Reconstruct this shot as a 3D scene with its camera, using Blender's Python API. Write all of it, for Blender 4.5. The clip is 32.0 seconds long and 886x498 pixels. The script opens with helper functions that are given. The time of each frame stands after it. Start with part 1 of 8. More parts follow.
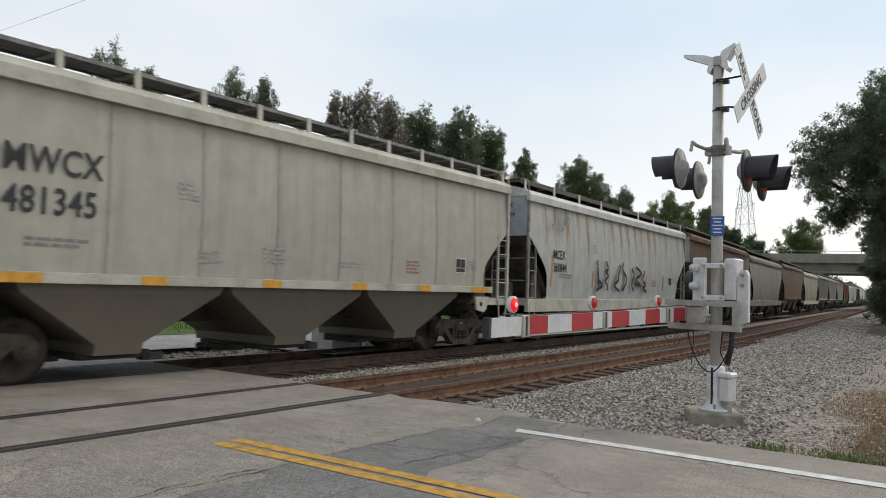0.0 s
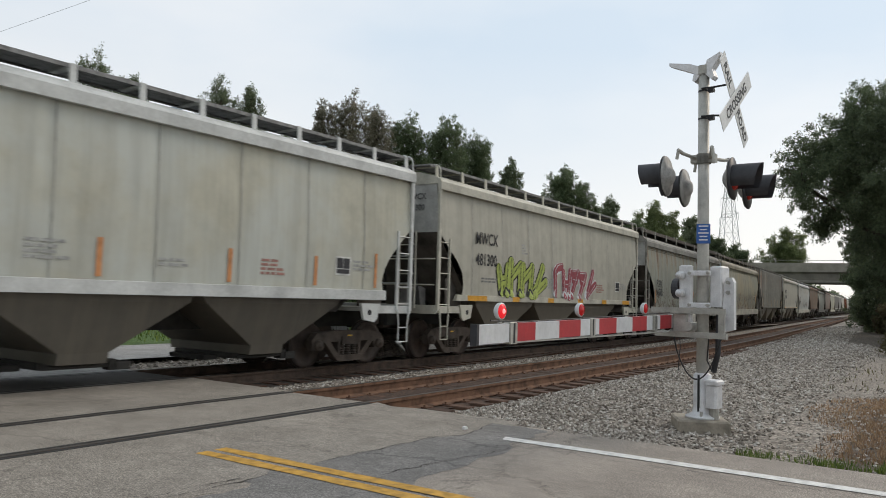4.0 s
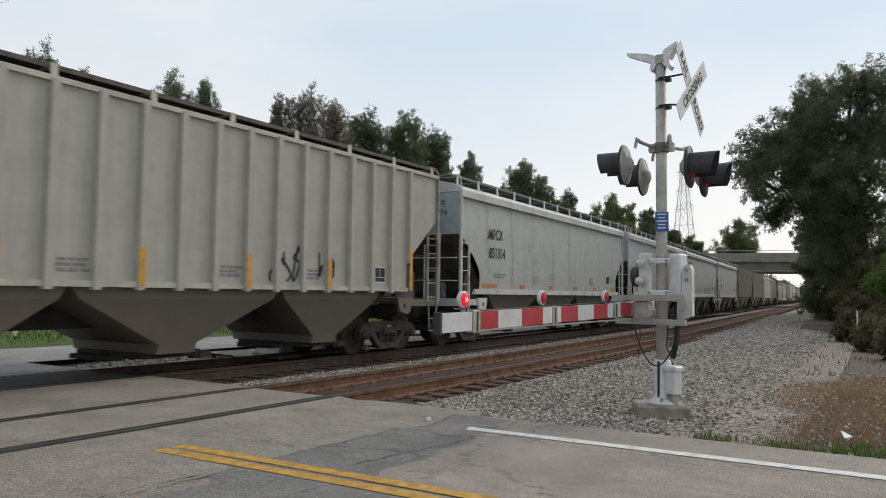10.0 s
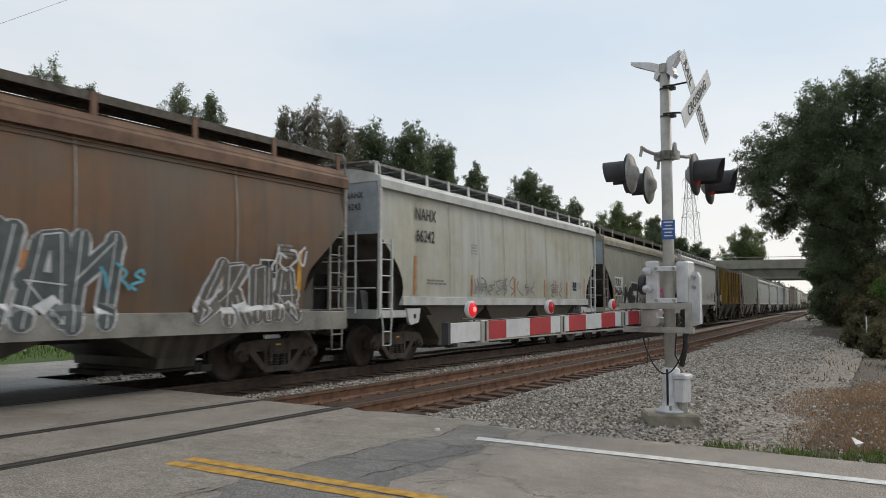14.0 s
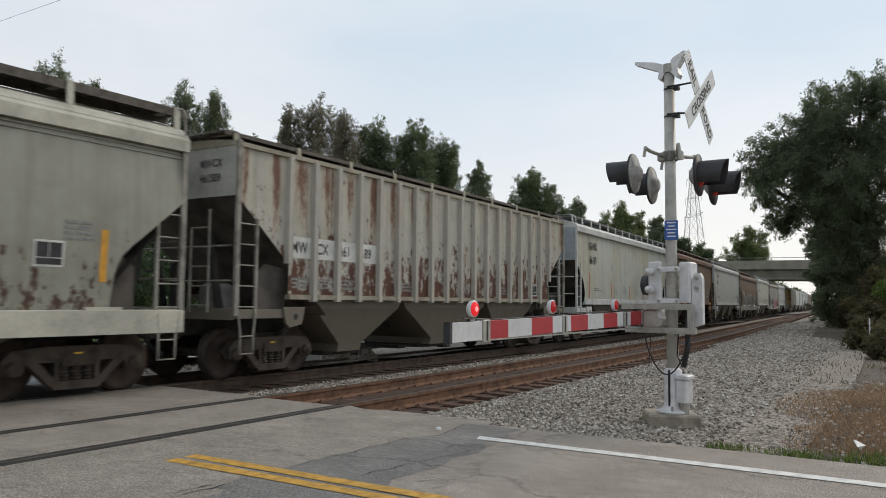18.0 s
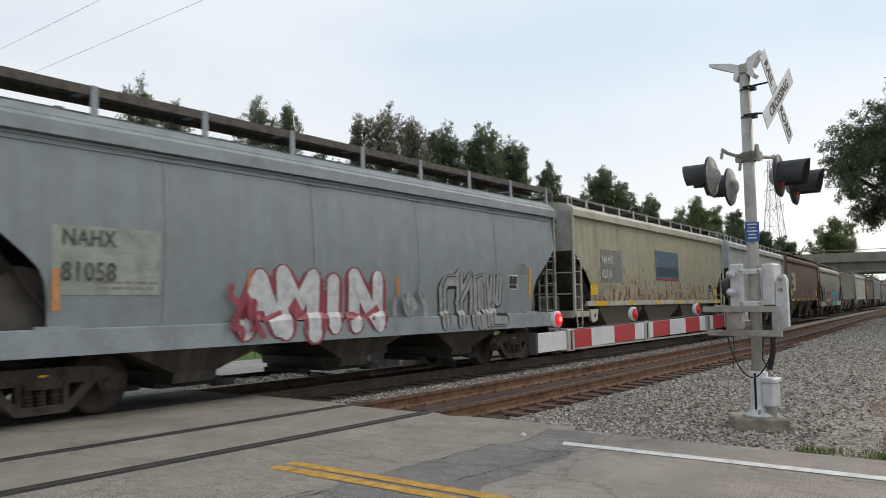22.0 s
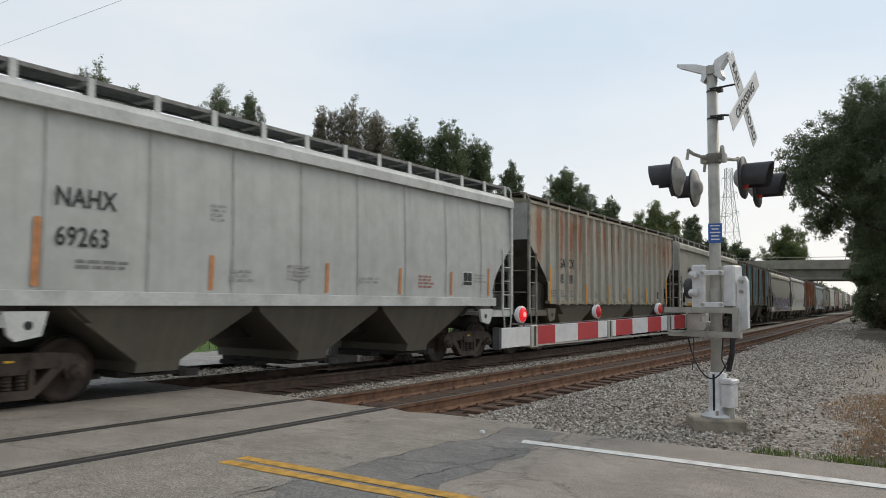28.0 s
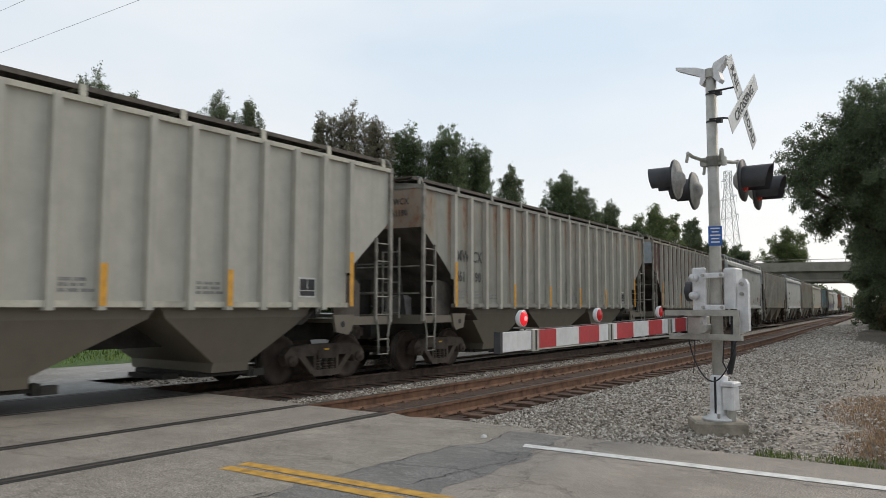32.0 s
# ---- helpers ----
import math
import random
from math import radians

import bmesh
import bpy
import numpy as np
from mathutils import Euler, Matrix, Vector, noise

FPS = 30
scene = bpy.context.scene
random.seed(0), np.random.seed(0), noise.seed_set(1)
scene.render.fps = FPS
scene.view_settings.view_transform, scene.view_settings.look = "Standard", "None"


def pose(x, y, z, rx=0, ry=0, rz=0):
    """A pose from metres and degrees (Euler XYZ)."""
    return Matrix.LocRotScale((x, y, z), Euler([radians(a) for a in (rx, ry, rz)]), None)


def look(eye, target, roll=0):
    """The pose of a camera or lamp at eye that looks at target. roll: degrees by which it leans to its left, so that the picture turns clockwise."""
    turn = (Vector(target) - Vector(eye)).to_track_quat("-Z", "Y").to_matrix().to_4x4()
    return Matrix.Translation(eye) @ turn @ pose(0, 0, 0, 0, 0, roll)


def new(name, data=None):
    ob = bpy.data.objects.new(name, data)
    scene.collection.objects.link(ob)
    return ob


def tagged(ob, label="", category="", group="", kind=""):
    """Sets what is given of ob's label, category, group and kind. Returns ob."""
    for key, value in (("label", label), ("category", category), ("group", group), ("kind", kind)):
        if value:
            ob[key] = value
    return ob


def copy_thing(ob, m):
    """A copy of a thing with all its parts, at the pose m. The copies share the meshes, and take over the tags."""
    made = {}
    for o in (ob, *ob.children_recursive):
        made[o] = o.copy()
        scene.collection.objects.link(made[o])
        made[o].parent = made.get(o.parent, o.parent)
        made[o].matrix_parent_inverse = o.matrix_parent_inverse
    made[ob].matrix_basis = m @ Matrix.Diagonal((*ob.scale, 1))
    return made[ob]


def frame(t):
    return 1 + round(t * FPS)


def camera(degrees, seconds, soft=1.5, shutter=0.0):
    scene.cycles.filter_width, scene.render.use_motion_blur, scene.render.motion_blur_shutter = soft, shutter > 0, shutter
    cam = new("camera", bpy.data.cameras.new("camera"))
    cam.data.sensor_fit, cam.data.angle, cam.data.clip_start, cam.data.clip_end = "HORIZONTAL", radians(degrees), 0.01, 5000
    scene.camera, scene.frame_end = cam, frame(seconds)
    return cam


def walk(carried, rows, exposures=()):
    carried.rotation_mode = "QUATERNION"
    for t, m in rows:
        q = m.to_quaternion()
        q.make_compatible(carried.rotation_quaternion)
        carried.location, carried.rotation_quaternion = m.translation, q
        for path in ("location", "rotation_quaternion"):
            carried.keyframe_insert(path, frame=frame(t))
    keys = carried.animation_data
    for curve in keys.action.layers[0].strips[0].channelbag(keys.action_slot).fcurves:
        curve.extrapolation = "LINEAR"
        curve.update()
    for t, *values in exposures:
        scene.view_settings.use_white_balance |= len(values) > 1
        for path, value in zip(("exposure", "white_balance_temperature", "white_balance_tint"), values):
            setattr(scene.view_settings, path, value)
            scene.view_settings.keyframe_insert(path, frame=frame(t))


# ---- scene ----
cam = camera(61.0, 32.0, soft=0.9, shutter=0.1)
PATH = [
    (0.0, pose(0.028, -0.056, 1.483, 92.97, -1.66, -54.85)),
    (0.5, pose(0.028, -0.061, 1.483, 93.09, -1.55, -54.77)),
    (1.0, pose(0.024, -0.058, 1.485, 93.33, -1.55, -54.76)),
    (1.5, pose(0.030, -0.054, 1.479, 93.27, -1.54, -54.70)),
    (2.0, pose(0.037, -0.048, 1.471, 93.41, -1.41, -55.10)),
    (2.5, pose(0.037, -0.041, 1.468, 93.38, -1.54, -55.30)),
    (4.5, pose(0.053, -0.028, 1.457, 93.64, -1.51, -56.13)),
    (5.0, pose(0.057, -0.024, 1.450, 93.21, -1.32, -56.39)),
    (5.5, pose(0.056, -0.028, 1.454, 92.98, -0.77, -56.41)),
    (6.0, pose(0.066, -0.025, 1.447, 93.08, 0.62, -57.19)),
    (6.5, pose(0.071, -0.028, 1.432, 92.79, 0.93, -57.36)),
    (7.0, pose(0.079, -0.023, 1.430, 92.98, 0.45, -57.81)),
    (7.5, pose(0.082, -0.012, 1.425, 92.93, 0.42, -57.92)),
    (8.0, pose(0.088, -0.012, 1.428, 93.05, -0.33, -57.95)),
    (8.5, pose(0.090, -0.003, 1.428, 93.21, -0.32, -58.20)),
    (9.0, pose(0.087, -0.002, 1.427, 93.25, -0.70, -58.39)),
    (9.5, pose(0.087, 0.005, 1.419, 93.49, -1.03, -58.85)),
    (10.0, pose(0.089, 0.010, 1.418, 93.35, -0.76, -58.89)),
    (10.5, pose(0.089, 0.011, 1.413, 93.24, -0.55, -59.11)),
    (11.0, pose(0.082, 0.014, 1.416, 93.46, -0.51, -59.08)),
    (11.5, pose(0.074, 0.013, 1.415, 93.62, -0.44, -59.04)),
    (12.0, pose(0.066, 0.009, 1.419, 93.62, -0.25, -58.84)),
    (12.5, pose(0.064, 0.009, 1.416, 93.99, -0.23, -58.91)),
    (13.0, pose(0.061, 0.009, 1.414, 94.08, -0.42, -58.76)),
    (13.5, pose(0.054, 0.011, 1.414, 94.08, -0.08, -58.49)),
    (14.0, pose(0.061, 0.004, 1.416, 94.14, -0.12, -58.38)),
    (14.5, pose(0.067, 0.001, 1.417, 94.16, -0.22, -58.45)),
    (16.5, pose(0.075, 0.002, 1.422, 93.96, -0.54, -58.34)),
    (17.0, pose(0.074, 0.004, 1.421, 94.02, -0.52, -58.47)),
    (17.5, pose(0.068, 0.003, 1.420, 94.01, -0.50, -58.37)),
    (18.0, pose(0.065, 0.002, 1.424, 94.01, -0.55, -58.19)),
    (18.5, pose(0.041, -0.003, 1.433, 94.30, -0.71, -57.39)),
    (19.0, pose(0.011, -0.028, 1.452, 94.35, -0.37, -55.20)),
    (19.5, pose(-0.034, -0.069, 1.471, 94.37, 0.10, -53.63)),
    (20.0, pose(-0.090, -0.112, 1.490, 94.52, 0.29, -51.80)),
    (20.5, pose(-0.141, -0.157, 1.501, 94.72, 0.10, -50.44)),
    (21.0, pose(-0.171, -0.159, 1.512, 94.27, -0.46, -50.29)),
    (21.5, pose(-0.173, -0.095, 1.516, 94.03, 1.12, -52.08)),
    (22.0, pose(-0.188, -0.045, 1.500, 94.24, 0.88, -52.70)),
    (22.5, pose(-0.181, 0.001, 1.485, 93.82, 0.33, -53.67)),
    (23.0, pose(-0.150, 0.031, 1.482, 93.53, -0.07, -54.35)),
    (23.5, pose(-0.114, 0.050, 1.483, 93.50, -0.06, -54.98)),
    (24.0, pose(-0.083, 0.062, 1.474, 93.39, -0.08, -55.40)),
    (24.5, pose(-0.057, 0.073, 1.469, 93.47, -0.02, -55.88)),
    (25.0, pose(-0.050, 0.076, 1.467, 93.43, -0.37, -55.88)),
    (25.5, pose(-0.052, 0.070, 1.468, 93.38, -0.52, -55.72)),
    (27.5, pose(-0.053, 0.067, 1.465, 93.93, -0.37, -55.70)),
    (28.0, pose(-0.060, 0.076, 1.463, 94.03, -0.48, -55.78)),
    (28.5, pose(-0.061, 0.077, 1.465, 94.09, -0.34, -55.82)),
    (29.0, pose(-0.056, 0.070, 1.459, 94.16, 0.14, -55.87)),
    (29.5, pose(-0.058, 0.070, 1.458, 94.49, -0.00, -55.97)),
    (30.0, pose(-0.072, 0.070, 1.462, 94.64, -0.26, -55.85)),
    (30.5, pose(-0.067, 0.069, 1.461, 94.51, -0.27, -55.62)),
    (31.0, pose(-0.068, 0.068, 1.463, 94.25, 0.02, -55.50)),
    (31.5, pose(-0.065, 0.076, 1.463, 94.24, -0.14, -55.62)),
    (32.0, pose(-0.064, 0.079, 1.462, 94.37, -0.13, -55.76)),
]
walk(cam, PATH, exposures=[(0, 0.05), (2, 0.05), (5, 0.0), (6, 0.10), (8, 0.0), (10, -0.03), (11, 0.05), (13, -0.04), (14, -0.07), (18, -0.05), (20, 0.04), (21, 0.0), (23, 0.12), (24, 0.04), (25, 0.04), (28, -0.04), (30, -0.07), (32, 0.03)])

# ---- sky and sun: a bright overcast evening ----
world = bpy.data.worlds.new("world")
scene.world = world
world.use_nodes = True
wn, wl = world.node_tree.nodes, world.node_tree.links
wn.clear()
w_out = wn.new("ShaderNodeOutputWorld")
w_bg = wn.new("ShaderNodeBackground")
w_sky = wn.new("ShaderNodeTexSky")
w_sky.sky_type = "NISHITA"
w_sky.sun_disc = False
w_sky.sun_elevation = radians(38)
w_sky.sun_rotation = radians(111)
w_sky.air_density, w_sky.dust_density, w_sky.ozone_density = 1.0, 1.5, 1.0
w_scale = wn.new("ShaderNodeMix")
w_scale.data_type, w_scale.blend_type = "RGBA", "MULTIPLY"
w_scale.inputs[0].default_value = 1.0
w_scale.inputs[7].default_value = (0.10, 0.10, 0.10, 1)
w_cloud = wn.new("ShaderNodeTexNoise")
w_cloud.inputs["Scale"].default_value = 1.7
w_cloud.inputs["Detail"].default_value = 5.0
w_cloud.inputs["Roughness"].default_value = 0.5
w_map = wn.new("ShaderNodeMapping")
w_map.inputs["Scale"].default_value = (1.0, 1.0, 2.6)
w_tc = wn.new("ShaderNodeTexCoord")
w_ramp = wn.new("ShaderNodeValToRGB")
w_ramp.color_ramp.elements[0].position, w_ramp.color_ramp.elements[0].color = 0.36, (0.65, 0.75, 0.85, 1)
w_ramp.color_ramp.elements[1].position, w_ramp.color_ramp.elements[1].color = 0.64, (0.81, 0.855, 0.90, 1)
w_sep = wn.new("ShaderNodeSeparateXYZ")
w_h = wn.new("ShaderNodeValToRGB")
w_h.color_ramp.elements[0].position, w_h.color_ramp.elements[0].color = 0.0, (1, 1, 1, 1)
w_h.color_ramp.elements[1].position, w_h.color_ramp.elements[1].color = 0.32, (0, 0, 0, 1)
w_hmix = wn.new("ShaderNodeMix")
w_hmix.data_type = "RGBA"
w_hmix.inputs[7].default_value = (0.95, 0.93, 0.89, 1)
w_mix = wn.new("ShaderNodeMix")
w_mix.data_type = "RGBA"
w_mix.inputs[0].default_value = 0.94
wl.new(w_tc.outputs["Generated"], w_map.inputs["Vector"])
wl.new(w_map.outputs[0], w_cloud.inputs["Vector"])
wl.new(w_cloud.outputs["Fac"], w_ramp.inputs[0])
wl.new(w_tc.outputs["Generated"], w_sep.inputs[0])
wl.new(w_sep.outputs["Z"], w_h.inputs[0])
wl.new(w_h.outputs[0], w_hmix.inputs[0])
wl.new(w_ramp.outputs[0], w_hmix.inputs[6])
wl.new(w_sky.outputs[0], w_scale.inputs[6])
wl.new(w_scale.outputs[2], w_mix.inputs[6])
wl.new(w_hmix.outputs[2], w_mix.inputs[7])
# the cloud is brighter towards the hidden sun, down the line
w_side = wn.new("ShaderNodeMapRange")
w_side.inputs["From Min"].default_value, w_side.inputs["From Max"].default_value = -1.0, 1.0
w_side.inputs["To Min"].default_value, w_side.inputs["To Max"].default_value = 0.84, 1.09
w_fin = wn.new("ShaderNodeMix")
w_fin.data_type, w_fin.blend_type = "RGBA", "MULTIPLY"
w_fin.inputs[0].default_value = 1.0
wl.new(w_sep.outputs["X"], w_side.inputs["Value"])
wl.new(w_mix.outputs[2], w_fin.inputs[6])
wl.new(w_side.outputs[0], w_fin.inputs[7])
wl.new(w_fin.outputs[2], w_bg.inputs["Color"])
w_bg.inputs["Strength"].default_value = 1.00
wl.new(w_bg.outputs[0], w_out.inputs["Surface"])
sun_data = bpy.data.lights.new("sun", "SUN")
sun_data.energy, sun_data.angle, sun_data.color = 1.08, radians(25), (1.0, 0.85, 0.68)
sun = new("sun", sun_data)
sun.matrix_world = look((26, -10, 60), (0, 0, 39))

# ---- plan: the tracks ----
# The near track's centre line: straight, a gentle arc through the crossing, straight again.
BEND, S_IN, S_OUT = 432.0, -24.0, 30.2
P0 = Vector((12.076, 7.371))
FAR_LAT = -4.0      # lateral place of the train's track (left of the direction of travel)


def rail_pos(s, lat=0.0):
    """Point and heading at s metres along the near track, lat metres to its right."""
    c = min(max(s, S_IN), S_OUT)
    a, e = c / BEND, s - c
    x = P0.x + BEND * math.sin(a) + e * math.cos(a) + lat * math.sin(a)
    y = P0.y + BEND * (1 - math.cos(a)) + e * math.sin(a) - lat * math.cos(a)
    return x, y, a


# ---- mesh helpers ----
class B:
    """A list of vertices and faces that becomes one mesh."""

    def __init__(self):
        self.v, self.f = [], []

    def add(self, verts, faces):
        n = len(self.v)
        self.v.extend(verts)
        self.f.extend([tuple(i + n for i in f) for f in faces])
        return self

    def box(self, x0, x1, y0, y1, z0, z1, m=None):
        vs = [(x, y, z) for z in (z0, z1) for y in (y0, y1) for x in (x0, x1)]
        if m is not None:
            vs = [tuple(m @ Vector(v)) for v in vs]
        return self.add(vs, [(0, 2, 3, 1), (4, 5, 7, 6), (0, 1, 5, 4), (1, 3, 7, 5), (3, 2, 6, 7), (2, 0, 4, 6)])

    def bevel_box(self, x0, x1, y0, y1, z0, z1, r, m=None):
        """A box whose upright edges and top rim are chamfered by r."""
        rings = []
        for z, i in ((z0, 0.0), (z1 - r, 0.0), (z1, r)):
            a, b, c, d = x0 + i, x1 - i, y0 + i, y1 - i
            rings.append([(a + r, c, z), (b - r, c, z), (b, c + r, z), (b, d - r, z), (b - r, d, z), (a + r, d, z), (a, d - r, z), (a, c + r, z)])
        vs = [p for ring in rings for p in ring]
        if m is not None:
            vs = [tuple(m @ Vector(v)) for v in vs]
        fs = [tuple(range(7, -1, -1)), tuple(range(16, 24))]
        for k in (0, 8):
            fs += [(k + i, k + (i + 1) % 8, k + 8 + (i + 1) % 8, k + 8 + i) for i in range(8)]
        return self.add(vs, fs)

    def prism(self, poly, axis, a, b, m=None):
        """A polygon (list of two numbers) pushed along an axis from a to b."""
        def put(p, t):
            return {"x": (t, p[0], p[1]), "y": (p[0], t, p[1]), "z": (p[0], p[1], t)}[axis]
        n = len(poly)
        vs = [put(p, a) for p in poly] + [put(p, b) for p in poly]
        if m is not None:
            vs = [tuple(m @ Vector(v)) for v in vs]
        return self.add(vs, [tuple(range(n)), tuple(range(2 * n - 1, n - 1, -1))] + [(i, i + n, (i + 1) % n + n, (i + 1) % n) for i in range(n)])

    def cyl(self, p, q, r, n=10, r2=None):
        p, q = Vector(p), Vector(q)
        d = (q - p).normalized()
        u = d.orthogonal().normalized()
        w = d.cross(u)
        r2 = r if r2 is None else r2
        ring = [math.cos(2 * math.pi * i / n) * u + math.sin(2 * math.pi * i / n) * w for i in range(n)]
        vs = [tuple(p + r * k) for k in ring] + [tuple(q + r2 * k) for k in ring]
        return self.add(vs, [tuple(range(n - 1, -1, -1)), tuple(range(n, 2 * n))] + [(i, (i + 1) % n, (i + 1) % n + n, i + n) for i in range(n)])

    def tube(self, pts, r, n=6):
        pts = [Vector(p) for p in pts]
        vs, u = [], None
        for i, p in enumerate(pts):
            d = (pts[min(i + 1, len(pts) - 1)] - pts[max(i - 1, 0)]).normalized()
            u = d.orthogonal() if u is None else u - d * u.dot(d)
            u.normalize()
            w = d.cross(u)
            vs += [tuple(p + r * (math.cos(2 * math.pi * k / n) * u + math.sin(2 * math.pi * k / n) * w)) for k in range(n)]
        m = len(pts)
        fs = [(i * n + k, i * n + (k + 1) % n, (i + 1) * n + (k + 1) % n, (i + 1) * n + k) for i in range(m - 1) for k in range(n)]
        return self.add(vs, fs + [tuple(range(n - 1, -1, -1)), tuple(range((m - 1) * n, m * n))])

    def rev(self, prof, n=20, m=None):
        """A profile of (radius, height) turned round z."""
        k = len(prof)
        vs = [(r * math.cos(2 * math.pi * i / n), r * math.sin(2 * math.pi * i / n), z) for i in range(n) for r, z in prof]
        if m is not None:
            vs = [tuple(m @ Vector(v)) for v in vs]
        fs = [(i * k + j, ((i + 1) % n) * k + j, ((i + 1) % n) * k + j + 1, i * k + j + 1) for i in range(n) for j in range(k - 1)]
        return self.add(vs, fs)

    def sheet(self, nx, ny, fn):
        vs = [fn(i / nx, j / ny) for j in range(ny + 1) for i in range(nx + 1)]
        return self.add(vs, [(j * (nx + 1) + i, j * (nx + 1) + i + 1, (j + 1) * (nx + 1) + i + 1, (j + 1) * (nx + 1) + i) for j in range(ny) for i in range(nx)])

    def mesh(self, name, material, smooth=False):
        me = bpy.data.meshes.new(name)
        me.from_pydata(self.v, [], self.f)
        if material:
            me.materials.append(material)
        if smooth:
            me.shade_smooth()
        me.update()
        return me


def part(name, b, material=None, parent=None, label="", smooth=False, at=None):
    """One mesh object, under a thing or a part. b: a B, or a mesh that is shared."""
    me = b if isinstance(b, bpy.types.Mesh) else b.mesh(name, material, smooth)
    ob = new(name, me)
    if parent is not None:
        ob.parent = parent
    if at is not None:
        ob.matrix_basis = at
    if label:
        ob["label"] = label
    return ob


def thing(name, at, label, category, group="", kind=""):
    ob = new(name)
    ob.empty_display_size = 0.1
    ob.matrix_basis = at
    return tagged(ob, label, category, group, kind)


def setting(name, b, material, label="", category="", smooth=False):
    return tagged(part(name, b, material, smooth=smooth), label, category, "", "structure")


# ---- materials ----
def nodes_of(name):
    m = bpy.data.materials.new(name)
    m.use_nodes = True
    return m, m.node_tree.nodes, m.node_tree.links, m.node_tree.nodes["Principled BSDF"]


def tex_noise(n, l, coord, scale, detail=4.0, rough=0.55, stretch=None, out="Object"):
    t = n.new("ShaderNodeTexNoise")
    t.inputs["Scale"].default_value, t.inputs["Detail"].default_value, t.inputs["Roughness"].default_value = scale, detail, rough
    if out not in coord.outputs:
        out = "Vector"
    if stretch:
        mp = n.new("ShaderNodeMapping")
        mp.inputs["Scale"].default_value = stretch[:3]
        if len(stretch) > 3:
            mp.inputs["Location"].default_value = stretch[3:]
        l.new(coord.outputs[out], mp.inputs["Vector"])
        l.new(mp.outputs[0], t.inputs["Vector"])
    else:
        l.new(coord.outputs[out], t.inputs["Vector"])
    return t


def tex_ramp(n, l, src, *stops):
    r = n.new("ShaderNodeValToRGB")
    els = r.color_ramp.elements
    while len(els) < len(stops):
        els.new(0.5)
    for e, (p, c) in zip(els, stops):
        e.position = p
        e.color = (*c, 1) if isinstance(c, tuple) else (c, c, c, 1)
    l.new(src, r.inputs[0])
    return r.outputs[0]


def tex_mix(n, l, fac, a, b, blend="MIX"):
    m = n.new("ShaderNodeMix")
    m.data_type, m.blend_type = "RGBA", blend
    for i, val in ((0, fac), (6, a), (7, b)):
        sock = m.inputs[i]
        if isinstance(val, (int, float)):
            sock.default_value = val if i == 0 else (val, val, val, 1)
        elif isinstance(val, tuple):
            sock.default_value = (*val, 1)
        else:
            l.new(val, sock)
    return m.outputs[2]


def tex_bump(n, l, src, strength, distance, bsdf):
    b = n.new("ShaderNodeBump")
    b.inputs["Strength"].default_value, b.inputs["Distance"].default_value = strength, distance
    l.new(src, b.inputs["Height"])
    l.new(b.outputs[0], bsdf.inputs["Normal"])


def plain(name, colour, rough=0.6, metal=0.0, vary=0.12, scale=6.0, bump=0.15, rand=0.0):
    """Paint, metal or plastic with dirt at two scales."""
    m, n, l, p = nodes_of(name)
    tc = n.new("ShaderNodeTexCoord")
    a = tex_noise(n, l, tc, scale, 5)
    b = tex_noise(n, l, tc, scale * 9, 3)
    dark = tuple(c * (1 - vary * 2.2) for c in colour)
    lite = tuple(min(1, c * (1 + vary)) for c in colour)
    c1 = tex_ramp(n, l, a.outputs["Fac"], (0.3, dark), (0.55, colour), (0.75, lite))
    c2 = tex_ramp(n, l, b.outputs["Fac"], (0.3, 0.88), (0.7, 1.04))
    c = tex_mix(n, l, 1.0, c1, c2, "MULTIPLY")
    if rand:
        oi = n.new("ShaderNodeObjectInfo")
        c = tex_mix(n, l, 1.0, c, tex_ramp(n, l, oi.outputs["Random"], (0, 1 - rand), (1, 1 + rand)), "MULTIPLY")
    l.new(c, p.inputs["Base Color"])
    p.inputs["Roughness"].default_value, p.inputs["Metallic"].default_value = rough, metal
    tex_bump(n, l, b.outputs["Fac"], bump, 0.01, p)
    return m


def glow(name, colour, strength, base=(0.2, 0.01, 0.01)):
    m, n, l, p = nodes_of(name)
    p.inputs["Base Color"].default_value = (*base, 1)
    p.inputs["Emission Color"].default_value = (*colour, 1)
    p.inputs["Emission Strength"].default_value = strength
    p.inputs["Roughness"].default_value = 0.15
    return m


